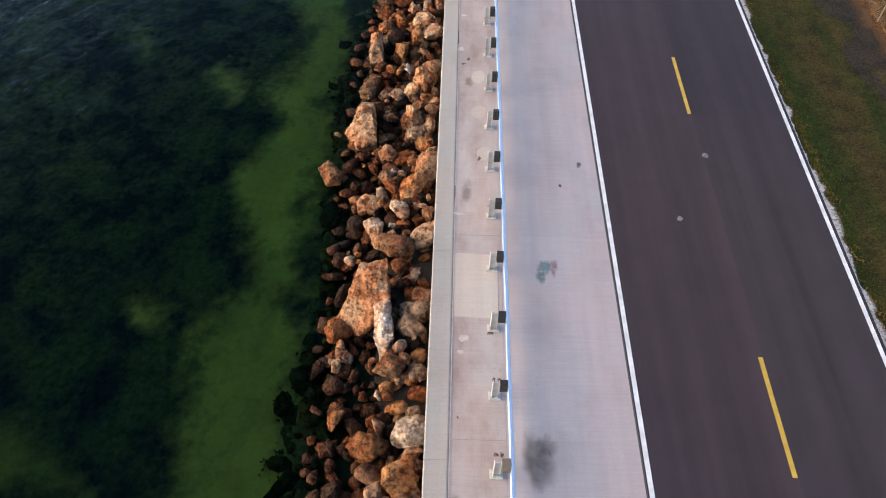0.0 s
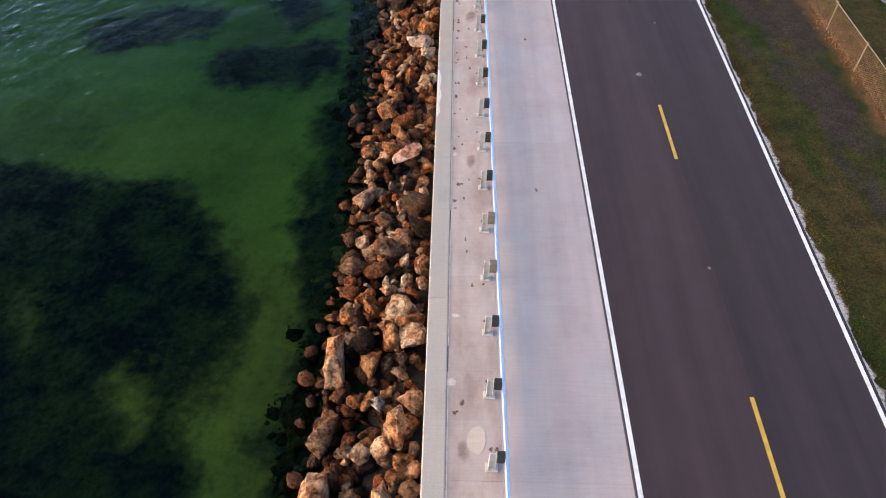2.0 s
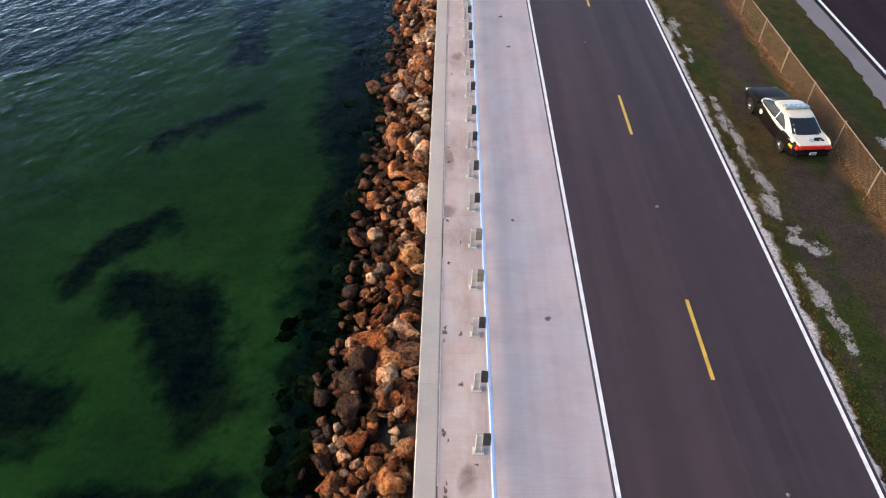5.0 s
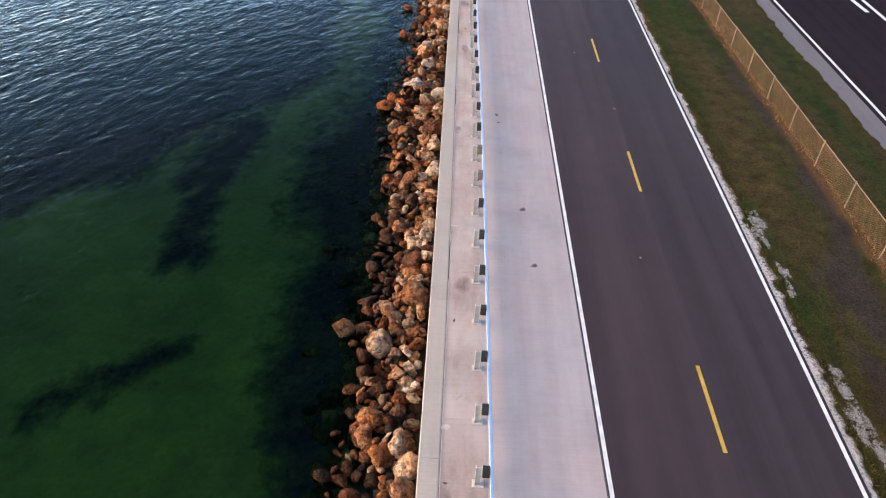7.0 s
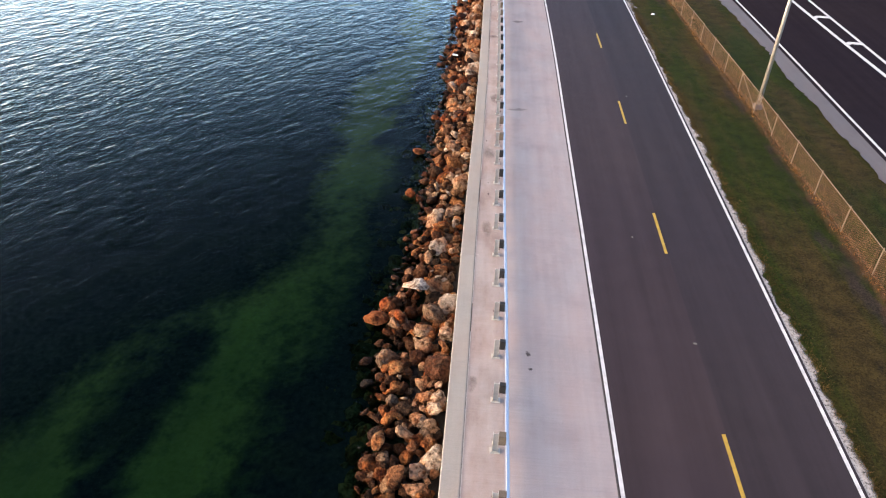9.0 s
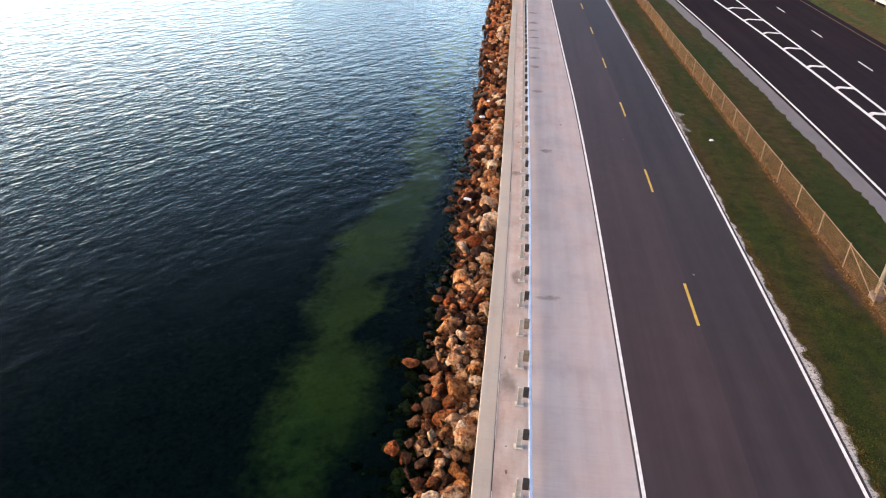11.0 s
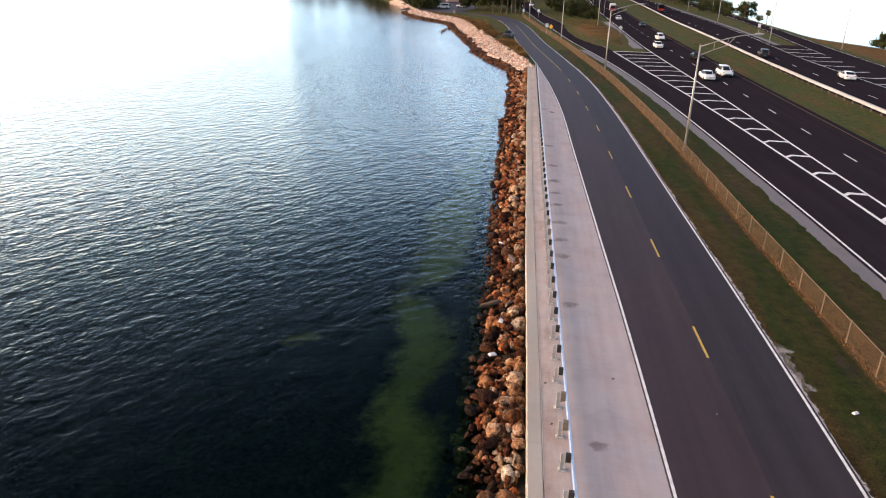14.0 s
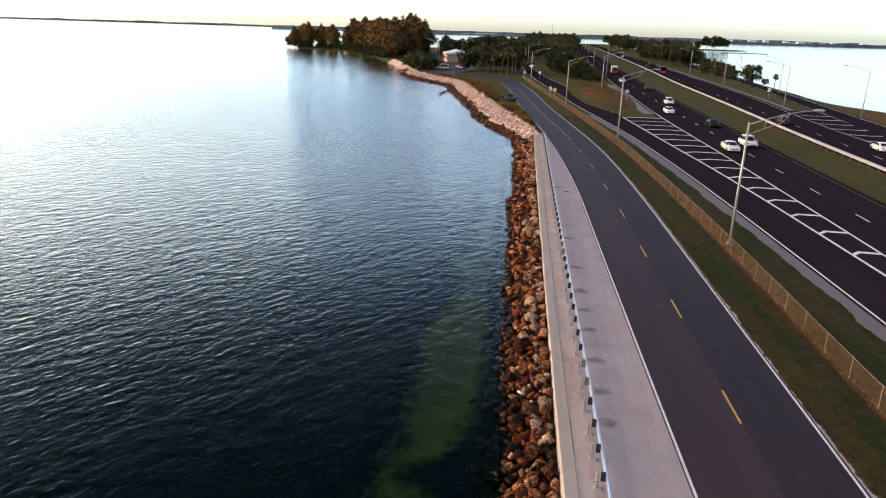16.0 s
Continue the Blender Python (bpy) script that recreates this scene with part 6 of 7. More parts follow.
    for side in (-1, 1):
        glass("rear_side_window", side_pane(side, yb0 + (0.62 if kind == "sedan" else 0.4), mid - 0.03, (yt0 - yb0) * (0.62 if kind == "sedan" else 0.75), 0.0))
        glass("front_side_window", side_pane(side, mid + 0.03, yb1 - 0.26, 0.0, (yt1 - yb1) * 0.72))
        part("mirror", Geo().box((side * (hw + 0.07), yb1 - 0.42, zb + 0.07), (0.20, 0.13, 0.14), 0.04), paint, ob)
        part("headlight", Geo().box((side * (hw - 0.30), h - 0.10, st[-1][3] + 0.02), (0.36, 0.16, 0.13), 0.04), M["clearlens"], body)
        part("tail_light", Geo().box((side * (hw - 0.26), -h + 0.04, st[0][3] - 0.02), (0.32, 0.10, 0.15), 0.03), M["redlens"], body)
        for yy in (-0.3 * L, 0.3 * L):
            part("wheel_arch", Geo().tube([(side * (hw - 0.25), yy, 0.35), (side * (hw + 0.004), yy, 0.35)], 0.37, 22), M["rubber"], body)
            w_ = part("wheel", tyre_me, None, ob)
            w_.matrix_basis = pose(side * (hw - 0.105), yy, 0.33, 0, 0, 0 if side < 0 else 180)
            part("rim", rim_me, None, w_)
            part("hub_cap", hub_me, None, w_)
        for yy in (-0.55, 0.45):
            part("door_handle", Geo().box((side * (hw - 0.005), yy, belt - 0.14), (0.03, 0.17, 0.035), 0.01), paint, body)
    part("rear_bumper", Geo().box((0, -h + 0.03, 0.5), (2 * hw - 0.30, 0.16, 0.2), 0.06), M["dark"] if kind != "sedan" else paint, body)
    part("front_bumper", Geo().box((0, h - 0.05, 0.47), (2 * hw - 0.40, 0.16, 0.2), 0.06), M["dark"] if kind != "sedan" else paint, body)
    part("grille", Geo().box((0, h + 0.0, 0.58), (0.9, 0.06, 0.12), 0.02), M["dark"], body)
    pl = part("number_plate", Geo().box((0, -h - 0.055, 0.60), (0.31, 0.02, 0.155), 0.004), M["plate"], body)
    part("plate_bar", Geo().box((0, -h - 0.068, 0.60), (0.22, 0.006, 0.05)), M["ink"], pl)
    if kind == "pickup":
        part("bed", Geo().box((0, -1.75, 1.085), (1.62, 1.9, 0.02)), M["dark"], body)
    return ob


# parked patrol car on the verge
patrol = car("patrol_car", "black and cream patrol coupe parked on the grass by the fence", "car", pose(6.32, 37.3, -0.05, 0, 0, 5.5) @ Matrix.Diagonal((0.87, 0.97, 0.88, 1)), M["carblack"], M["carcream"], "sedan", "parked cars")
h = 4.95 / 2
part("boot_lid", Geo().rings([[(-0.70, -h + 0.02, 0.93), (0.70, -h + 0.02, 0.93), (0.78, -h + 0.12, 0.985), (0.80, -h + 0.9, 1.02), (0.80, -1.45, 1.0), (-0.80, -1.45, 1.0), (-0.80, -h + 0.9, 1.02), (-0.78, -h + 0.12, 0.985)],
                              [(-0.68, -h + 0.00, 0.995), (0.68, -h + 0.00, 0.995), (0.75, -h + 0.14, 1.040), (0.77, -h + 0.9, 1.052), (0.77, -1.47, 1.045), (-0.77, -1.47, 1.045), (-0.77, -h + 0.9, 1.052), (-0.75, -h + 0.14, 1.040)]]), M["carcream"], patrol, "cream boot lid")
part("tail_light_bar", Geo().rings([[(x, -h - 0.035 + 0.10 * (abs(x) / 0.8) ** 3, 0.80), (x, -h - 0.045 + 0.10 * (abs(x) / 0.8) ** 3, 0.95), (x, -h + 0.05 + 0.08 * (abs(x) / 0.8) ** 3, 0.97), (x, -h + 0.05 + 0.08 * (abs(x) / 0.8) ** 3, 0.78)] for x in (-0.80, -0.6, -0.3, 0, 0.3, 0.6, 0.80)]), M["redlens"], patrol, "full-width red tail-light bar")
for side in (-1, 1):
    part("side_marker", Geo().box((side * 0.905, -h + 0.33, 0.76), (0.03, 0.26, 0.12), 0.012), M["amber"], patrol, "amber side reflector")
    part("rear_quarter_panel", Geo().rings([[(side * (0.885 - dx), -h + 0.30, 0.93), (side * (0.855 - dx), -h + 0.30, 0.99), (side * (0.80 - dx), -h + 0.30, 1.035 - dx), (side * (0.80 - dx), 0.10, 0.985 - dx), (side * (0.855 - dx), 0.55, 0.95), (side * (0.905 - dx), -0.60, 0.88)] for dx in (-0.012, 0.02)]), M["carcream"], patrol, "cream rear quarter panel")
    part("door_badge", Geo().tube([(side * 0.90, 0.55, 0.66), (side * 0.925, 0.55, 0.66)], 0.12, 16), M["carcream"], patrol, "round pale door badge")
part("boot_badge", Geo().tube([(-0.06, -2.2, 1.045), (-0.06, -2.2, 1.060)], 0.11, 16), M["blueink"], patrol, "round blue-grey badge on the boot")
part("boot_mark", Geo().box((0.34, -2.2, 1.054), (0.07, 0.07, 0.012)), M["blueink"], patrol, "small dark mark on the boot")
lb = part("light_bar", Geo().box((0, -0.38, 1.535), (1.16, 0.28, 0.10), 0.03), M["clearlens"], patrol, "clear roof light bar")
part("light_bar_foot", Geo().box((-0.45, -0.38, 1.47), (0.08, 0.2, 0.06)), M["dark"], lb)
part("light_bar_foot", Geo().box((0.45, -0.38, 1.47), (0.08, 0.2, 0.06)), M["dark"], lb)
for x in (-0.36, -0.12, 0.12, 0.36):
    part("light_bar_lamp", Geo().box((x, -0.38, 1.592), (0.16, 0.18, 0.014), 0.004), M["chrome"], lb)
part("antenna", Geo().tube([(0.3, -1.9, 1.05), (0.3, -1.95, 1.6)], 0.006, 5), M["dark"], patrol)
part("push_bar", Geo().tube([(-0.3, h + 0.02, 0.35), (-0.3, h + 0.06, 0.66), (0.3, h + 0.06, 0.66), (0.3, h + 0.02, 0.35)], 0.03, 6), M["dark"], patrol)

# cars on the highway
for x, y, a, paint, kind, lab in ((20.6, 192.0, 180, "carwhite", "sedan", "white sedan driving on the highway"), (24.6, 197.0, 180, "carwhite", "suv", "white car in the outer highway lane"),
                                  (25.0, 221.5, 180, "carblack", "sedan", "black sedan driving on the highway"), (20.6, 243.0, 179, "carwhite", "sedan", "white sedan following another white car"),
                                  (24.4, 264.0, 179, "carwhite", "suv", "white car ahead of the painted gore"), (26.6, 312.0, 178, "cargrey", "sedan", "dark sedan further up the highway"),
                                  (40.9, 231.0, -8, "cargrey", "suv", "dark car with red tail lights on the opposite carriageway"), (45.6, 199.0, -6, "carwhite", "sedan", "white sedan on the opposite carriageway"),
                                  (22.5, 345.0, 178, "carwhite", "sedan", "pale car far up the highway"), (50.5, 470.0, -6, "cargrey", "sedan", "dark car far along the opposite carriageway"),
                                  (58.5, 640.0, -6, "carwhite", "sedan", "pale car near the horizon"), (-10.0, 430.0, 176, "carwhite", "sedan", "pale car on the slip road among trees")):
    car("car", lab, "car", pose(x, y, 0, 0, 0, a), M[paint], None, kind)
car("pickup_truck", "dark pickup stopped on the grass beside the bend", "pickup truck", pose(-15.0, 257.0, -0.03, 0, 0, 170), M["cargrey"], None, "pickup", "parked cars")
car("van", "white van parked in the waterside car park", "van", pose(-47.5, 385, 0, 0, 0, 75), M["carwhite"], None, "van", "parked cars")
for x, y, a, p_ in ((-57, 420, 20, "carwhite"), (-60, 436, 20, "cardkred"), (-61, 444, 15, "carwhite"), (-56, 470, 190, "cardkred"), (-41, 398, 70, "carwhite")):
    car("car", "car parked far off in the waterside car park", "car", pose(x, y, 0, 0, 0, a), M[p_], None, "suv" if p_ == "carwhite" else "sedan", "parked cars")


def lorry(m, label, cab_mat, box_mat, length, flat=False):
    ob = thing("lorry", label, "lorry", m, "highway traffic")
    part("cab", Geo().rings([rect8(-1.2, 1.2, length / 2 - 2.2, length / 2, 0.6, 0.2), rect8(-1.25, 1.25, length / 2 - 2.3, length / 2, 1.6, 0.2), rect8(-1.1, 1.1, length / 2 - 2.2, length / 2 - 0.4, 2.9, 0.2)]), cab_mat, ob)
    part("windscreen", Geo().box((0, length / 2 - 0.18, 2.15), (1.9, 0.35, 0.8), 0.05), M["glass"], ob)
    if flat:
        part("load", Geo().box((0, -1.3, 2.25), (2.5, length - 3.2, 2.3), 0.2, 0.95), box_mat, ob, "dark covered load")
        part("tail_lights", Geo().box((0, -length / 2 + 0.2, 1.25), (2.5, 0.14, 0.8), 0.03), M["redlens"], ob, "red tailboard lamps")
    else:
        part("box", Geo().box((0, -1.2, 2.1), (2.45, length - 2.7, 2.6), 0.06), box_mat, ob, "pale cargo box")
    part("chassis", Geo().box((0, -0.2, 0.75), (1.9, length - 0.6, 0.35), 0.04), M["dark"], ob)
    for side in (-1, 1):
        for yy in (length / 2 - 1.3, -length / 2 + 1.2, -length / 2 + 2.4):
            w_ = part("wheel", tyre_me, None, ob)
            w_.matrix_basis = pose(side * 1.05, yy, 0.46, 0, 0, 0 if side < 0 else 180) @ Matrix.Scale(1.4, 4)
    return ob


def rect8(x0, x1, y0, y1, z, e):
    return [(x0 + e, y0, z), (x1 - e, y0, z), (x1, y0 + e, z), (x1, y1 - e, z), (x1 - e, y1, z), (x0 + e, y1, z), (x0, y1 - e, z), (x0, y0 + e, z)]


lorry(pose(25.5, 398, 0, 0, 0, 177), "red lorry with a pale box driving on the highway", M["cardkred"], M["carwhite"], 8.5)
lorry(pose(48.4, 412, 0, 0, 0, -7), "dark tipper lorry with a tall covered load and red tailboard", M["cargrey"], M["carblack"], 13.0, True)


# ---- signs ----
def road_sign(x, y, kind, yaw, label, z=2.3):
    ob = thing("road_sign", label, "sign", pose(x, y, -0.05, 0, 0, yaw), "road signs")
    part("sign_post", Geo().tube([(0, 0, 0), (0, 0, z + 0.4)], 0.035, 6), M["galv"], ob)
    if kind == "diamond":
        r = 0.62
        g = Geo().rings([[(0, yy, z - r), (r, yy, z), (0, yy, z + r), (-r, yy, z)] for yy in (-0.055, -0.03)])
        part("sign_face", g, M["galv" if yaw == 180 else "signyellow"], ob)
    else:
        g = Geo().box((0, -0.045, z), (0.75, 0.02, 0.95), 0.0)
        part("sign_face", g, M["signwhite"], ob)
        for i in range(3):
            part("sign_bar", Geo().box((0, -0.058, z + 0.25 - 0.24 * i), (0.5, 0.006, 0.09)), M["ink"], ob)
    return ob


road_sign(-4.0, 268, "diamond", 0, "yellow diamond warning sign beside the fence")
road_sign(-5.0, 272, "plate", 0, "white sign board beside the fence")
road_sign(15.0, 272, "diamond", 180, "grey back of a diamond sign on the mound")
road_sign(-12.6, 345, "plate", 10, "white sign at the fence's far end")
road_sign(59.5, 300, "plate", -10, "white sign board between the far roads")
road_sign(-7.0, 345, "plate", 180, "white speed sign on the slip road verge")

# ---- buildings ----
hut = thing("building", "low reddish building with a white metal roof by the car park", "building", pose(-49, 462, 0, 0, 0, 12) @ Matrix.Scale(1.25, 4))
part("wall", Geo().box((0, 0, 1.6), (11, 17, 3.3), 0.03), M["brick"], hut)
part("roof", Geo().rings([[(-6.2, y, 3.25), (6.2, y, 3.25), (6.2, y, 3.5), (0, y, 4.9), (-6.2, y, 3.5)] for y in (-9.4, 9.2)]), M["roofwhite"], hut, "white ribbed metal roof")
# Dark panel on the solid wall, painted as the shade inside an opening.
part("shade_opening", Geo().box((2.4, -8.56, 1.5), (5.4, 0.15, 2.6)), M["dark"], hut)
part("door", Geo().box((-5.54, -3, 1.1), (0.1, 1.2, 2.1), 0.02), M["roofwhite"], hut)
for yy in (-6, 2, 5):
    part("window", Geo().box((-5.54, yy, 1.8), (0.1, 1.6, 1.0), 0.02), M["glass"], hut)
shel = thing("shelter", "weathered timber shelter by the shore", "shelter", pose(-72, 448, 0, 0, 0, 20))
part("roof", Geo().box((0, 0, 2.6), (7, 4.2, 0.3), 0.06), M["wood"], shel)
for x in (-3, -1, 1, 3):
    for yy in (-1.7, 1.7):
        part("post", Geo().box((x, yy, 1.2), (0.2, 0.2, 2.5)), M["wood"], shel)
part("rail", Geo().box((0, -1.7, 0.8), (6.2, 0.1, 0.15)), M["wood"], shel)
bin_ = thing("litter_bin", "dark round bin at the car park edge", "bin", pose(-39, 352, -0.05))
part("barrel", Geo().tube([(0, 0, 0), (0, 0, 1.3)], [0.75, 0.8], 14), M["wood"], bin_)
part("lid", Geo().tube([(0, 0, 1.3), (0, 0, 1.5)], [0.82, 0.4], 14), M["dark"], bin_)
mast = thing("radio_mast", "thin grey radio mast far beyond the trees", "mast", pose(27, 1500, 0))
part("mast", Geo().tube([(0, 0, 0), (0, 0, 33)], [0.9, 0.35], 8), M["galv"], mast)
for z in (12, 24):
    part("guy_ring", Geo().tube([(0, 0, z), (0, 0, z + 1)], 1.2, 8), M["galv"], mast)


# ---- plants ----
def tree_proto(kind, seed):
    r_ = random.Random(seed)
    if kind == "pine":  # casuarina: tall, feathery, ragged
        H = r_.uniform(17, 21)
        blobs = []
        for i in range(20):
            q = i / 19
            wide = 1.0 - abs(2 * q - 0.95) ** 2.2
            a = r_.uniform(0, 6.283)
            d = 4.6 * wide * r_.uniform(0.3, 1.15)
            blobs.append((d * math.cos(a), d * math.sin(a), H * (0.13 + 0.80 * q), (2.0 + 3.0 * wide) * r_.uniform(0.7, 1.15), (2.0 + 3.0 * wide) * r_.uniform(0.7, 1.15), 1.7 + 1.8 * r_.random()))
        crown = leaf_mesh("crown", blobs, 7000, 0.78, M["pine"], seed, -0.5)
    elif kind == "broad":
        H = r_.uniform(8, 11)
        blobs = [(r_.uniform(-2.6, 2.6), r_.uniform(-2.6, 2.6), H * r_.uniform(0.3, 0.85), r_.uniform(1.2, 2.2), r_.uniform(1.2, 2.2), r_.uniform(1.0, 1.8)) for _ in range(13)]
        crown = leaf_mesh("crown", blobs, 1650, 0.62, M["leafdark"], seed)
    else:  # shrub
        H = r_.uniform(3.4, 4.6)
        blobs = [(r_.uniform(-1.7, 1.7), r_.uniform(-1.7, 1.7), H * r_.uniform(0.15, 0.75), r_.uniform(0.8, 1.5), r_.uniform(0.8, 1.5), r_.uniform(0.7, 1.2)) for _ in range(9)]
        crown = leaf_mesh("crown", blobs, 1500, 0.32, M["leaf"], seed)
    g = Geo()
    g.tube([(0, 0, -0.3), (0.1, 0.05, H * 0.4), (0, 0.1, H * 0.85)], [H * 0.016, H * 0.011, H * 0.003], 7)
    for bx in blobs[::2]:
        z0 = max(0.15 * H, bx[2] - 0.2 * H)
        g.tube([(0.05, 0.05, z0), (bx[0] * 0.5, bx[1] * 0.5, (z0 + bx[2]) / 2 + 0.1), (bx[0], bx[1], bx[2])], [H * 0.006, H * 0.004, H * 0.0015], 5)
    return g.mesh("trunk", M["bark"]), crown


PROTO = {k: [tree_proto(k, 200 + 10 * i + s) for s in range(3)] for i, k in enumerate(("pine", "broad", "shrub"))}


def tree(kind, x, y, s, label, z=-0.1, name="tree", cat="tree", group=""):
    r_ = random.Random(int(x * 13 + y * 7))
    ob = thing(name, label, cat, pose(x, y, z, 0, 0, r_.uniform(0, 360)) @ Matrix.Diagonal((s * r_.uniform(0.85, 1.15), s * r_.uniform(0.85, 1.15), s, 1)), group)
    tr_, cr = PROTO[kind][r_.randrange(3)]
    part("trunk", tr_, None, ob)
    part("crown", cr, None, ob)
    return ob


frond_g = Geo()
for i in range(26):
    a, el = 2 * math.pi * i * 0.382, 1.25 - 2.3 * i / 26
    prev = Vector((0, 0, 0))
    pts = []
    for k in range(5):
        s = k / 4
        r = 1.7 * s
        pts.append(Vector((r * math.cos(a) * math.cos(el * (1 - 0.2 * s)), r * math.sin(a) * math.cos(el), 1.5 * s * math.sin(el) - 0.55 * s * s)))
    side = Vector((-math.sin(a), math.cos(a), 0))
    ws = [0.06, 0.34, 0.5, 0.42, 0.05]
    vs = [tuple(p + side * w) for p, w in zip(pts, ws)] + [tuple(p + Vector((0, 0, 0.12))) for p in pts] + [tuple(p - side * w) for p, w in zip(pts, ws)]
    frond_g.add(vs, [(k, k + 1, 5 + k + 1, 5 + k) for k in range(4)] + [(5 + k, 5 + k + 1, 10 + k + 1, 10 + k) for k in range(4)])
frond_me = frond_g.mesh("fronds", M["palm"])
palm_trunk = Geo().tube([(0, 0, -0.2), (0.15, 0, 3.5), (0.1, 0.1, 7.0)], [0.24, 0.17, 0.2], 8).mesh("trunk", M["bark"])


def palm(x, y, s):
    r_ = random.Random(int(x * 31 + y))
    ob = thing("palm_tree", "cabbage palm with a ragged brownish crown", "palm", pose(x, y, -0.1, r_.uniform(-3, 3), r_.uniform(-3, 3), r_.uniform(0, 360)) @ Matrix.Diagonal((s, s, s, 1)), "palms")
    part("trunk", palm_trunk, None, ob)
    part("crown", frond_me, None, ob).matrix_basis = pose(0.1, 0.1, 7.0) @ Matrix.Scale(1.1, 4)
    return ob


r_ = random.Random(77)
# casuarinas on the point
for x, y, s in ((-197, 634, 0.66), (-190, 640, 0.78), (-183, 632, 0.84), (-177, 640, 0.8), (-171, 630, 0.6), (-163, 626, 0.75), (-158, 616, 0.62), (-150, 640, 0.98), (-143, 610, 0.8), (-137, 622, 1.02),
                (-128, 590, 0.85), (-122, 604, 1.05), (-115, 575, 0.95), (-110, 590, 1.1), (-106, 556, 0.96), (-100, 572, 1.1), (-97, 540, 1.0), (-92, 555, 1.12), (-88, 520, 0.95), (-84, 540, 1.1),
                (-80, 505, 0.72), (-86, 580, 1.0), (-120, 640, 0.9), (-66, 560, 0.55), (-112, 548, 0.9), (-105, 530, 0.95), (-98, 512, 0.9), (-93, 498, 0.85), (-88, 486, 0.8), (-108, 566, 1.0)):
    tree("pine", x + r_.uniform(-2, 2), y, s * 1.15, "tall feathery brown-green casuarina on the point", group="casuarinas on the point")
for i in range(40):
    s = i / 39
    y = 636 - 160 * s
    tree("shrub", LAND_L(y) + r_.uniform(-1.0, 4), y, r_.uniform(0.9, 1.5), "dark shrub under the casuarinas", name="shrub", cat="shrub", group="shore shrubs")
for x, y, s in ((-58, 384, 1.9), (-54, 379, 1.7), (-61, 390, 1.8), (-53, 387, 1.2)):
    tree("shrub", x, y, s, "dense round green shrub beside the shore", name="shrub", cat="shrub", group="shore shrubs")
for x, y, s in ((-38, 392, 0.95), (-34, 384, 0.9), (-30, 390, 1.0), (-27, 378, 0.85), (-36, 404, 1.05), (-24, 386, 0.9), (-32, 372, 0.75), (-41, 382, 0.8), (-21, 396, 1.0), (-29, 402, 1.1), (-20, 380, 0.8)):
    tree("broad", x + 3.5, y, s * 1.15, "dark leafy tree in the clump behind the bend", group="trees behind the bend")
for x, y, s in ((-22, 366, 0.9), (-19.5, 362, 1.0), (-17.5, 366, 1.05), (-16, 361, 0.95), (-14.5, 365, 0.85), (-25, 364, 0.7), (-12.8, 362, 0.75)):
    palm(x, y, s * 1.3)
for i in range(70):
    y = r_.uniform(470, 900)
    x = r_.uniform(-60, 16) + (y - 470) * 0.02
    if HWYL(min(y, 500)) - 3 < x < GOREL(min(y, 500)) + 3 and y < 520:
        continue
    tree("broad", x, y, r_.uniform(0.8, 1.35), "dark tree in the wood beyond the car park", group="wood beyond the car park")
for x, y, s in ((6, 352, 1.3), (9, 362, 1.6), (5, 370, 1.4), (11, 378, 1.5), (3, 385, 1.7), (8, 392, 1.6), (12, 402, 1.3), (1, 402, 1.8), (13, 345, 1.0), (12, 355, 1.1), (14.5, 366, 1.0), (10, 345, 0.8)):
    tree("shrub", x, y, s, "thick green shrub on the traffic island", name="shrub", cat="shrub", group="shrubs on the traffic island")
for i in range(14):
    y = r_.uniform(405, 520)
    tree("broad", 4 + r_.uniform(-4, 8), y, r_.uniform(0.7, 1.0), "bushy tree between slip road and highway", group="trees on the traffic island")
for x, y, s in ((75.0, 371, 1.6), (77.5, 362, 0.55), (73.0, 392, 0.8), (72, 412, 0.9), (70, 428, 1.0), (78, 410, 1.2), (80, 425, 1.0), (82, 440, 1.3), (83, 455, 1.2), (84, 470, 1.4), (84, 486, 1.4), (86, 500, 1.5), (78.8, 262, 0.9), (80.5, 258, 0.8)):
    tree("shrub", x, y, s * 1.05, "dark mangrove bush on the far shore", name="shrub", cat="shrub", group="mangroves on the far shore")
for i in range(60):
    y = r_.uniform(500, 980)
    x = SHORE_R(y) - r_.uniform(2, 28)
    if x < RWYR(y) + 5:
        continue
    tree("broad", x, y, r_.uniform(0.7, 1.25), "dark tree on the far side of the highway", group="wood beside the highway")
for i in range(86):
    y = 508 + 400 * (i / 86) ** 1.15 + r_.uniform(-6, 6)
    if i % 3:
        x = RWYR(y) + 7 + (SHORE_R(y) - RWYR(y) - 9) * r_.random() ** 0.7
    else:
        x = GORER(y) - 7 - 22 * r_.random()
        if x < GOREL(min(y, 500)) + 3 and y < 520:
            continue
    tree("broad", x, y, r_.uniform(0.75, 1.2) * (1 + (y - 420) / 1400), "dark leafy tree in the wood along the highway", group="wood beside the highway")
for x, y, s in ((232, 1130, 1.25), (246, 1136, 1.35), (258, 1134, 1.1), (220, 1128, 0.8)):
    tree("broad", x, y, s * 1.5, "tall dark tree on the far point", group="trees on the far point")

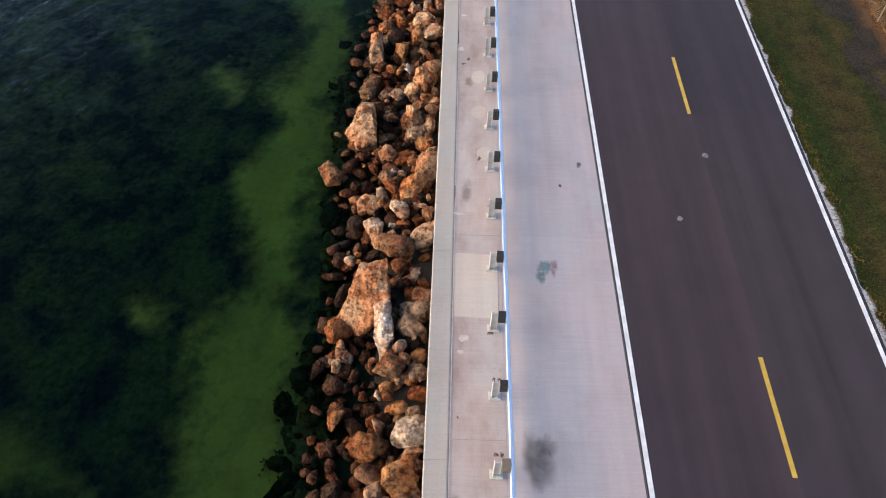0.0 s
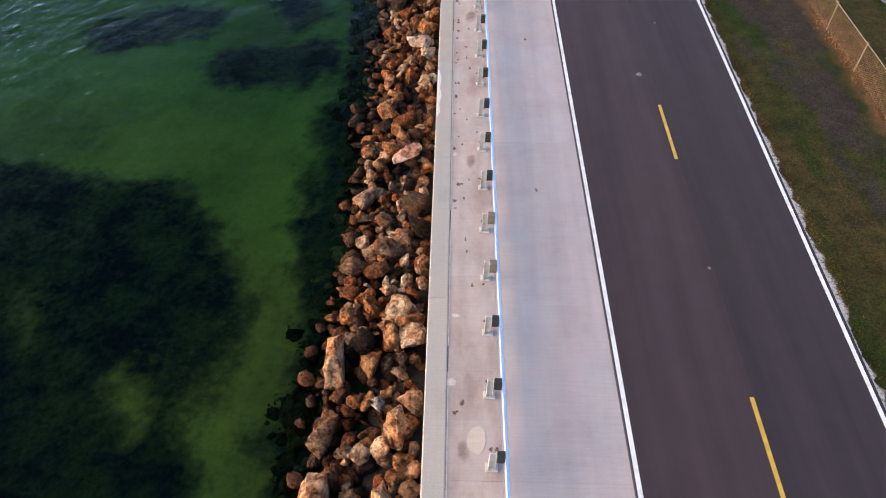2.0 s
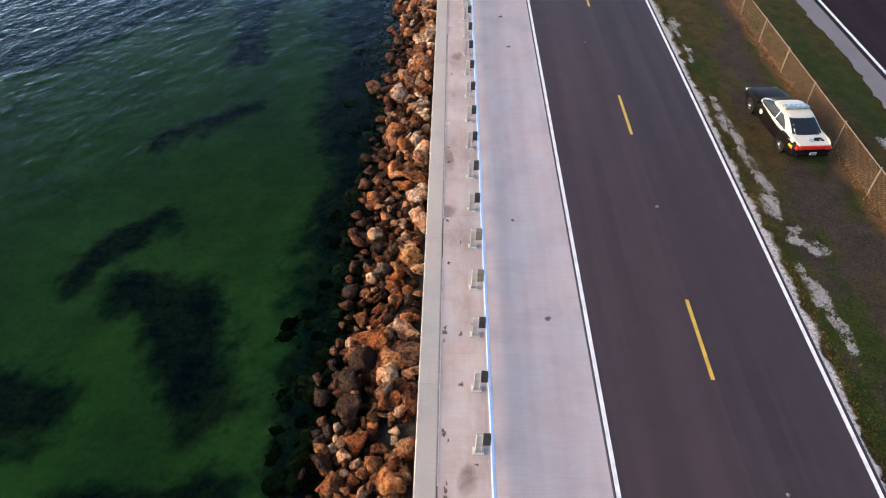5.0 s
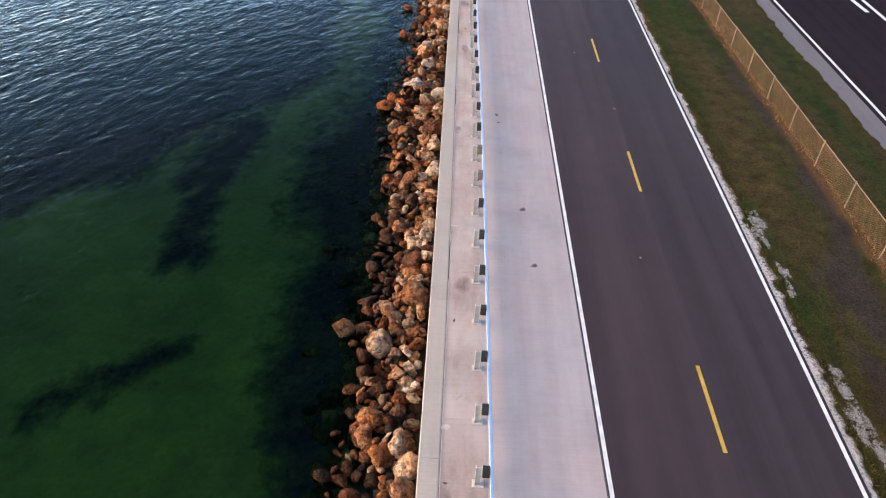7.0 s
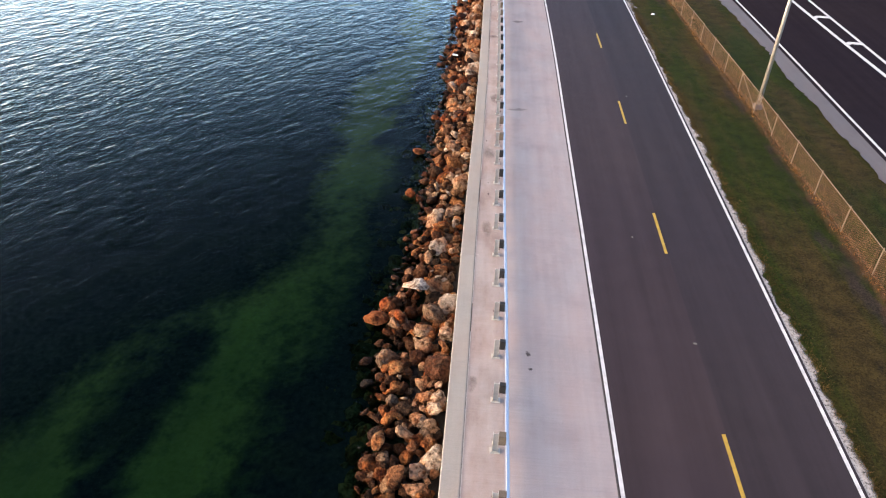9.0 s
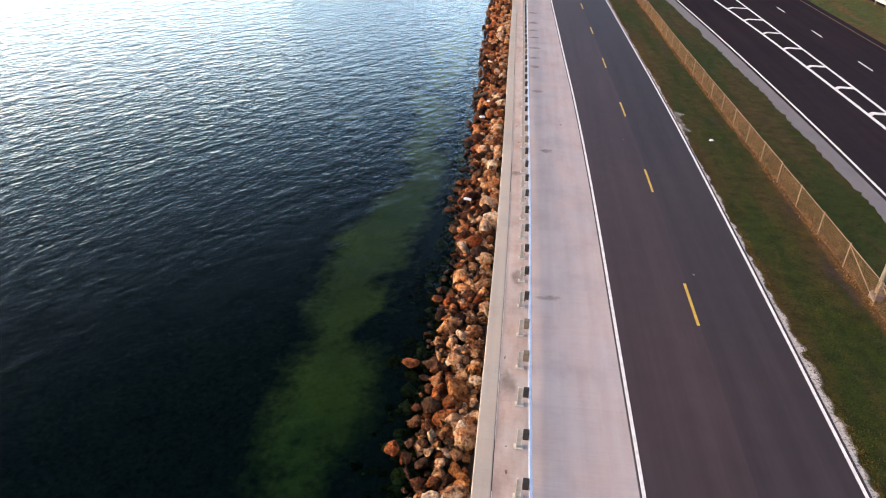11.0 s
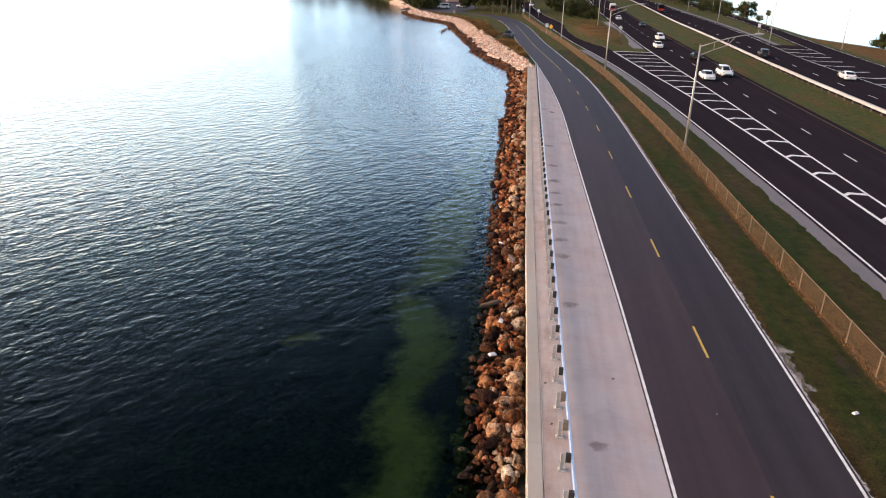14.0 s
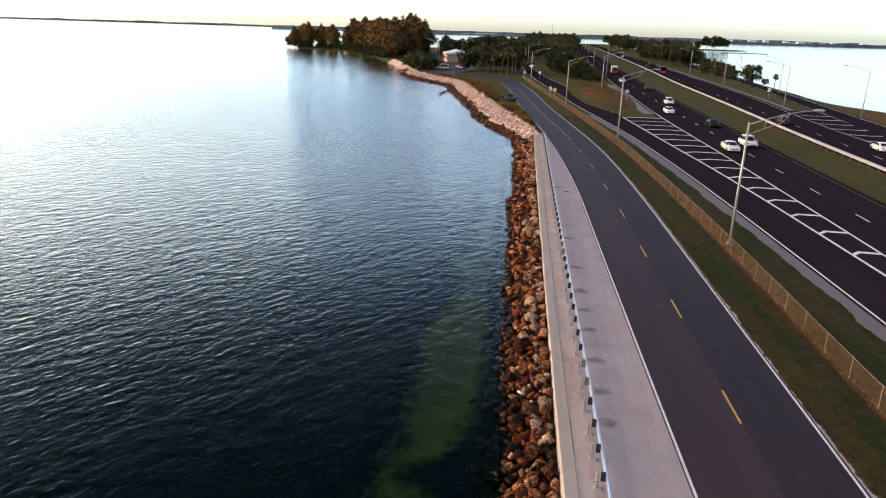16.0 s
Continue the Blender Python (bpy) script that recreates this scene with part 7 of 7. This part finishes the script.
for x, y, s in ((66.5, 514, 1.35), (70, 500, 1.0), (74, 560, 1.2), (80, 640, 1.4), (86, 672, 1.5), (90, 600, 1.1), (20, 674, 1.7), (12, 640, 1.3), (26, 720, 1.4), (14, 590, 1.0)):
    tree("broad", x if x < 60 else max(x, RWYR(y) + 6), y, s, "large bushy tree beside the far highway", group="wood beside the highway")
for i in range(26):
    y = r_.uniform(880, 1280)
    x = GORER(y) - r_.uniform(8, 60) if i % 3 else RWYR(y) + r_.uniform(6, 25)
    tree("broad", x, y, r_.uniform(1.2, 1.8), "dark tree in the woods near the horizon", group="woods near the horizon")
for x, y, s in ((73.0, 366, 0.8), (76.5, 440, 0.85), (83, 533, 0.9), (70.5, 330, 0.7)):
    palm(x, y, s)
islet = Geo().rings([[(240 + r * 46 * math.cos(a), 1134 + r * 14 * math.sin(a), z) for a in (k * 6.283 / 24 for k in range(24))] for r, z in ((1.1, WATER_Z - 0.6), (1.0, WATER_Z + 0.5), (0.8, -0.1))])
tagged(part("islet", islet, M["ground"]), "low wooded point across the bay", "shore", kind="structure")

# brush on top of the far bank and grass tufts on the verge
def tufts(name, spots, blade, mat, label, cat, n=6, spread=0.12):
    r_ = np.random.default_rng(len(spots))
    P = np.repeat(np.array(spots), n, axis=0)
    k = len(P)
    a = r_.uniform(0, 6.283, k)
    h = blade * r_.uniform(0.4, 1.2, k)
    off_ = r_.normal(size=(k, 2)) * spread
    base = P[:, :3] + np.c_[off_, np.zeros(k)]
    side = np.c_[np.cos(a), np.sin(a), np.zeros(k)] * (h * 0.16)[:, None]
    tip = base + np.c_[r_.normal(size=(k, 2)) * (h * 0.45)[:, None], h]
    V = np.stack([base - side, base + side, tip], 1).reshape(-1, 3)
    ob = new(name, np_mesh(name, V, np.arange(3 * k).reshape(-1, 3), mat))
    return tagged(ob, label, cat, kind="stuff")


spots = []
for _ in range(1500):
    y = r_.uniform(214, 345)
    x = LAND_L(y) + BANK_IN(y) + 0.7 + abs(r_.gauss(0, 1.9))
    if x < CL(y) - 4.4:
        spots.append((x, y, -0.1))
spots = [p for p in spots if not (p[0] > -19.5 and 246 < p[1] < 264)]
tufts("brush", spots, 0.9, M["brush"], "dry rust-brown brush above the bleached rocks", "brush", 12, 0.5)
spots = []
for _ in range(26000):
    y = r_.uniform(-14, 150)
    x = r_.uniform(CL(y) + 3.5, HWYL(y) - 1.1)
    nn = noise.noise(Vector((x * 0.6, y * 0.35, 4)))
    if nn > -0.25 and not (4.9 < x < 8.0 and 34.3 < y < 40.6) and not (FENCE(y) - 2.6 < x < FENCE(y) + 0.2 and y < 62):
        spots.append((x, y, -0.055))
tufts("grass", spots, 0.065, M["grassblade"], "sparse dry and green grass tufts on the verge", "grass", 5, 0.12)
spots = [(FENCE(y) + r_.gauss(0.0, 0.10), y, -0.055) for y in (r_.uniform(-14, 260) for _ in range(5200))]
tufts("weeds", spots, 0.12, M["brush"], "dry brown weeds along the foot of the fence", "weeds", 5, 0.08)
spots = [(x, y, -0.05 + 1.05 * math.exp(-(((x - 9 + (y - 290) * 0.02) / 5.0) ** 2) - ((y - 292) / 34.0) ** 2)) for x, y in ((r_.uniform(2, 17), r_.uniform(246, 335)) for _ in range(6000)) if GOREL(y) + 1 < x < GORER(y) - 4]
tufts("dry_grass", spots, 0.16, M["drygrass"], "rusty dry grass on the low mound", "grass", 6, 0.3)
spots = [(RWL(y) + (0.38 if 24 < y < 78 else 0.22) + abs(r_.gauss(0, 0.2)), y, -0.06) for y in (r_.uniform(-14, 190) for _ in range(9000))]
tufts("verge_edge_grass", spots, 0.07, M["drygrass"], "golden dry grass along the asphalt edge", "grass", 6, 0.06)
# rusty soil washed along the fence foot
M["rustsoil"] = make_stain("rusty_soil_film", (0.13, 0.060, 0.017), 0.68, 2.2)
ys = np.arange(-14, 235, 0.3)
vs, fade = [], []
for y in ys:
    x = FENCE(y) - 0.10 + 0.08 * noise.noise(Vector((y * 0.3, 4.0, 0)))
    w = float(np.interp(y, [0, 15, 60, 100, 200], [0.34, 0.40, 0.30, 0.20, 0.16])) * (1 + 0.7 * noise.fractal(Vector((y * 0.8, 1.0, 3)), 0.6, 2, 4))
    for q, fd in ((-1.5, 0.0), (-0.3, 0.75), (0.35, 1.0), (1.2, 0.0)):
        vs.append((x + q * w, y, -0.024))
        fade.append(fd)
me = Geo().add(vs, [(4 * i + c, 4 * i + c + 1, 4 * i + c + 5, 4 * i + c + 4) for i in range(len(ys) - 1) for c in range(3)]).mesh("soil_strip", M["rustsoil"])
me.attributes.new("fade", "FLOAT", "POINT").data.foreach_set("value", fade)
part("soil_strip", me, None, verge, "rusty orange soil along the fence foot")
# pale sand patches on the verge
for i, (x, y, rx, ry) in enumerate(((4.7, 30.4, 0.25, 0.35), (4.3, 32.3, 0.22, 0.8), (4.25, 28.2, 0.16, 0.7), (4.15, 38.6, 0.18, 0.7), (4.2, 36.2, 0.18, 0.9), (4.1, 47.2, 0.16, 0.6), (4.4, 26.3, 0.15, 0.4), (4.2, 44.0, 0.12, 0.5), (5.1, 29.9, 0.2, 0.15), (3.55, 98.7, 0.3, 0.5), (3.6, 96.6, 0.22, 0.6), (3.35, 97.6, 0.15, 0.9), (9.8, 33.5, 0.2, 0.5), (10.4, 36.0, 0.25, 0.4))):
    r2 = random.Random(i)
    for q in range(5):
        blotch("sand_patch", x + r2.gauss(0, rx * 0.7), y + r2.gauss(0, ry * 0.9), rx * r2.uniform(0.9, 1.7), ry * r2.uniform(0.7, 1.5), M["sandfilm"], "pale sand showing through the grass", -0.026 + 0.001 * q, 20, 0.35, 300 + 7 * i + q, 0.0, verge)

g = Geo().box((0, 0, 0.04), (0.30, 0.16, 0.08), 0.02, 0.7)
tagged(part("litter", g, M["carwhite"]), "small white scrap lying on the verge", "litter", "scraps on the bank").matrix_basis = pose(5.0, 94.0, -0.05, 0, 0, 30)
# washed-up things on the bank
log = tagged(part("log", Geo().tube([(-10.95, 103.3, -1.12), (-10.4, 103.45, -1.02), (-9.6, 103.7, -0.78)], [0.10, 0.15, 0.13], 9), M["bark"]), "brown driftwood log lying across the bank stones", "log")
for i, (x, y, z) in enumerate(((-9.9, 83.8, -0.62), (-9.95, 97.2, -0.7), (-9.7, 100.5, -0.62), (-10.2, 112.0, -0.8))):
    g = Geo().box((0, 0, 0.05), (0.42, 0.24, 0.10), 0.03, 0.8)
    ob = tagged(part("litter", g, M["carwhite"]), "crumpled white litter caught between bank stones", "litter", "scraps on the bank")
    ob.matrix_basis = pose(x, y, z + 0.1, 12 * i - 10, 8, 40 * i)

# ---- distance ----
def far_shore(name, pts, h, seed, label, mat):
    g = Geo()
    r2 = random.Random(seed)
    n = len(pts) - 1
    top, bot = [], []
    steps = 60
    for i in range(n):
        for k in range(steps):
            s = k / steps
            x, y = pts[i][0] + (pts[i + 1][0] - pts[i][0]) * s, pts[i][1] + (pts[i + 1][1] - pts[i][1]) * s
            hh = h * (0.55 + 0.35 * noise.fractal(Vector((x * 0.004, y * 0.004, seed)), 0.8, 2, 4) + 0.2 * r2.random())
            top.append((x, y, max(1.0, hh)))
            bot.append((x, y, WATER_Z - 0.5))
    m = len(top)
    back = [(x, y + 60, z * 0.8) for x, y, z in top]
    g.add(bot + top + back, [(i, i + 1, m + i + 1, m + i) for i in range(m - 1)] + [(m + i, m + i + 1, 2 * m + i + 1, 2 * m + i) for i in range(m - 1)])
    return tagged(part(name, g, mat), label, "shore", kind="structure")


# The haze over these shores lies in their base colour.
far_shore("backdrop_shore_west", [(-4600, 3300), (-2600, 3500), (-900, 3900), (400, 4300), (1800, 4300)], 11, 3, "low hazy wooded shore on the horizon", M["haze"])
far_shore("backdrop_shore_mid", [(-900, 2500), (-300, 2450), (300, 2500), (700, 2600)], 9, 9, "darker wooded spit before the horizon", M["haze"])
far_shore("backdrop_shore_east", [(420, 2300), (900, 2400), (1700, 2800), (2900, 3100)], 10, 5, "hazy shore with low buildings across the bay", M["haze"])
for i in range(34):
    x = 480 + 42 * i + r_.uniform(-14, 14)
    y = 2290 + (x - 420) * 0.42
    hgt = r_.uniform(3, 8) if i not in (24, 25) else 26
    ob = thing("far_building", "pale building tiny on the far shore", "building", pose(x, y, 0), "buildings across the bay")
    part("wall", Geo().box((0, -20, hgt / 2 + 4), (r_.uniform(12, 26) if hgt < 20 else 16, 16, hgt), 0.4), M["roofwhite"] if i % 3 else M["shoulder"], ob)
g = Geo()
rs = []
for i in range(24):
    s = i / 23
    x, y = 215 + 55 * s, 978 + 8 * math.sin(s * 3.0) + 6 * s
    rs.append([(x, y - 2.5, WATER_Z - 0.4), (x, y - 1.2, WATER_Z + 0.5), (x, y + 1.2, WATER_Z + 0.5), (x, y + 2.5, WATER_Z - 0.4)])
g.rings(rs)
tagged(part("sand_spit", g, M["dark_fill"]), "thin dark spit reaching into the bay", "shore", kind="structure")
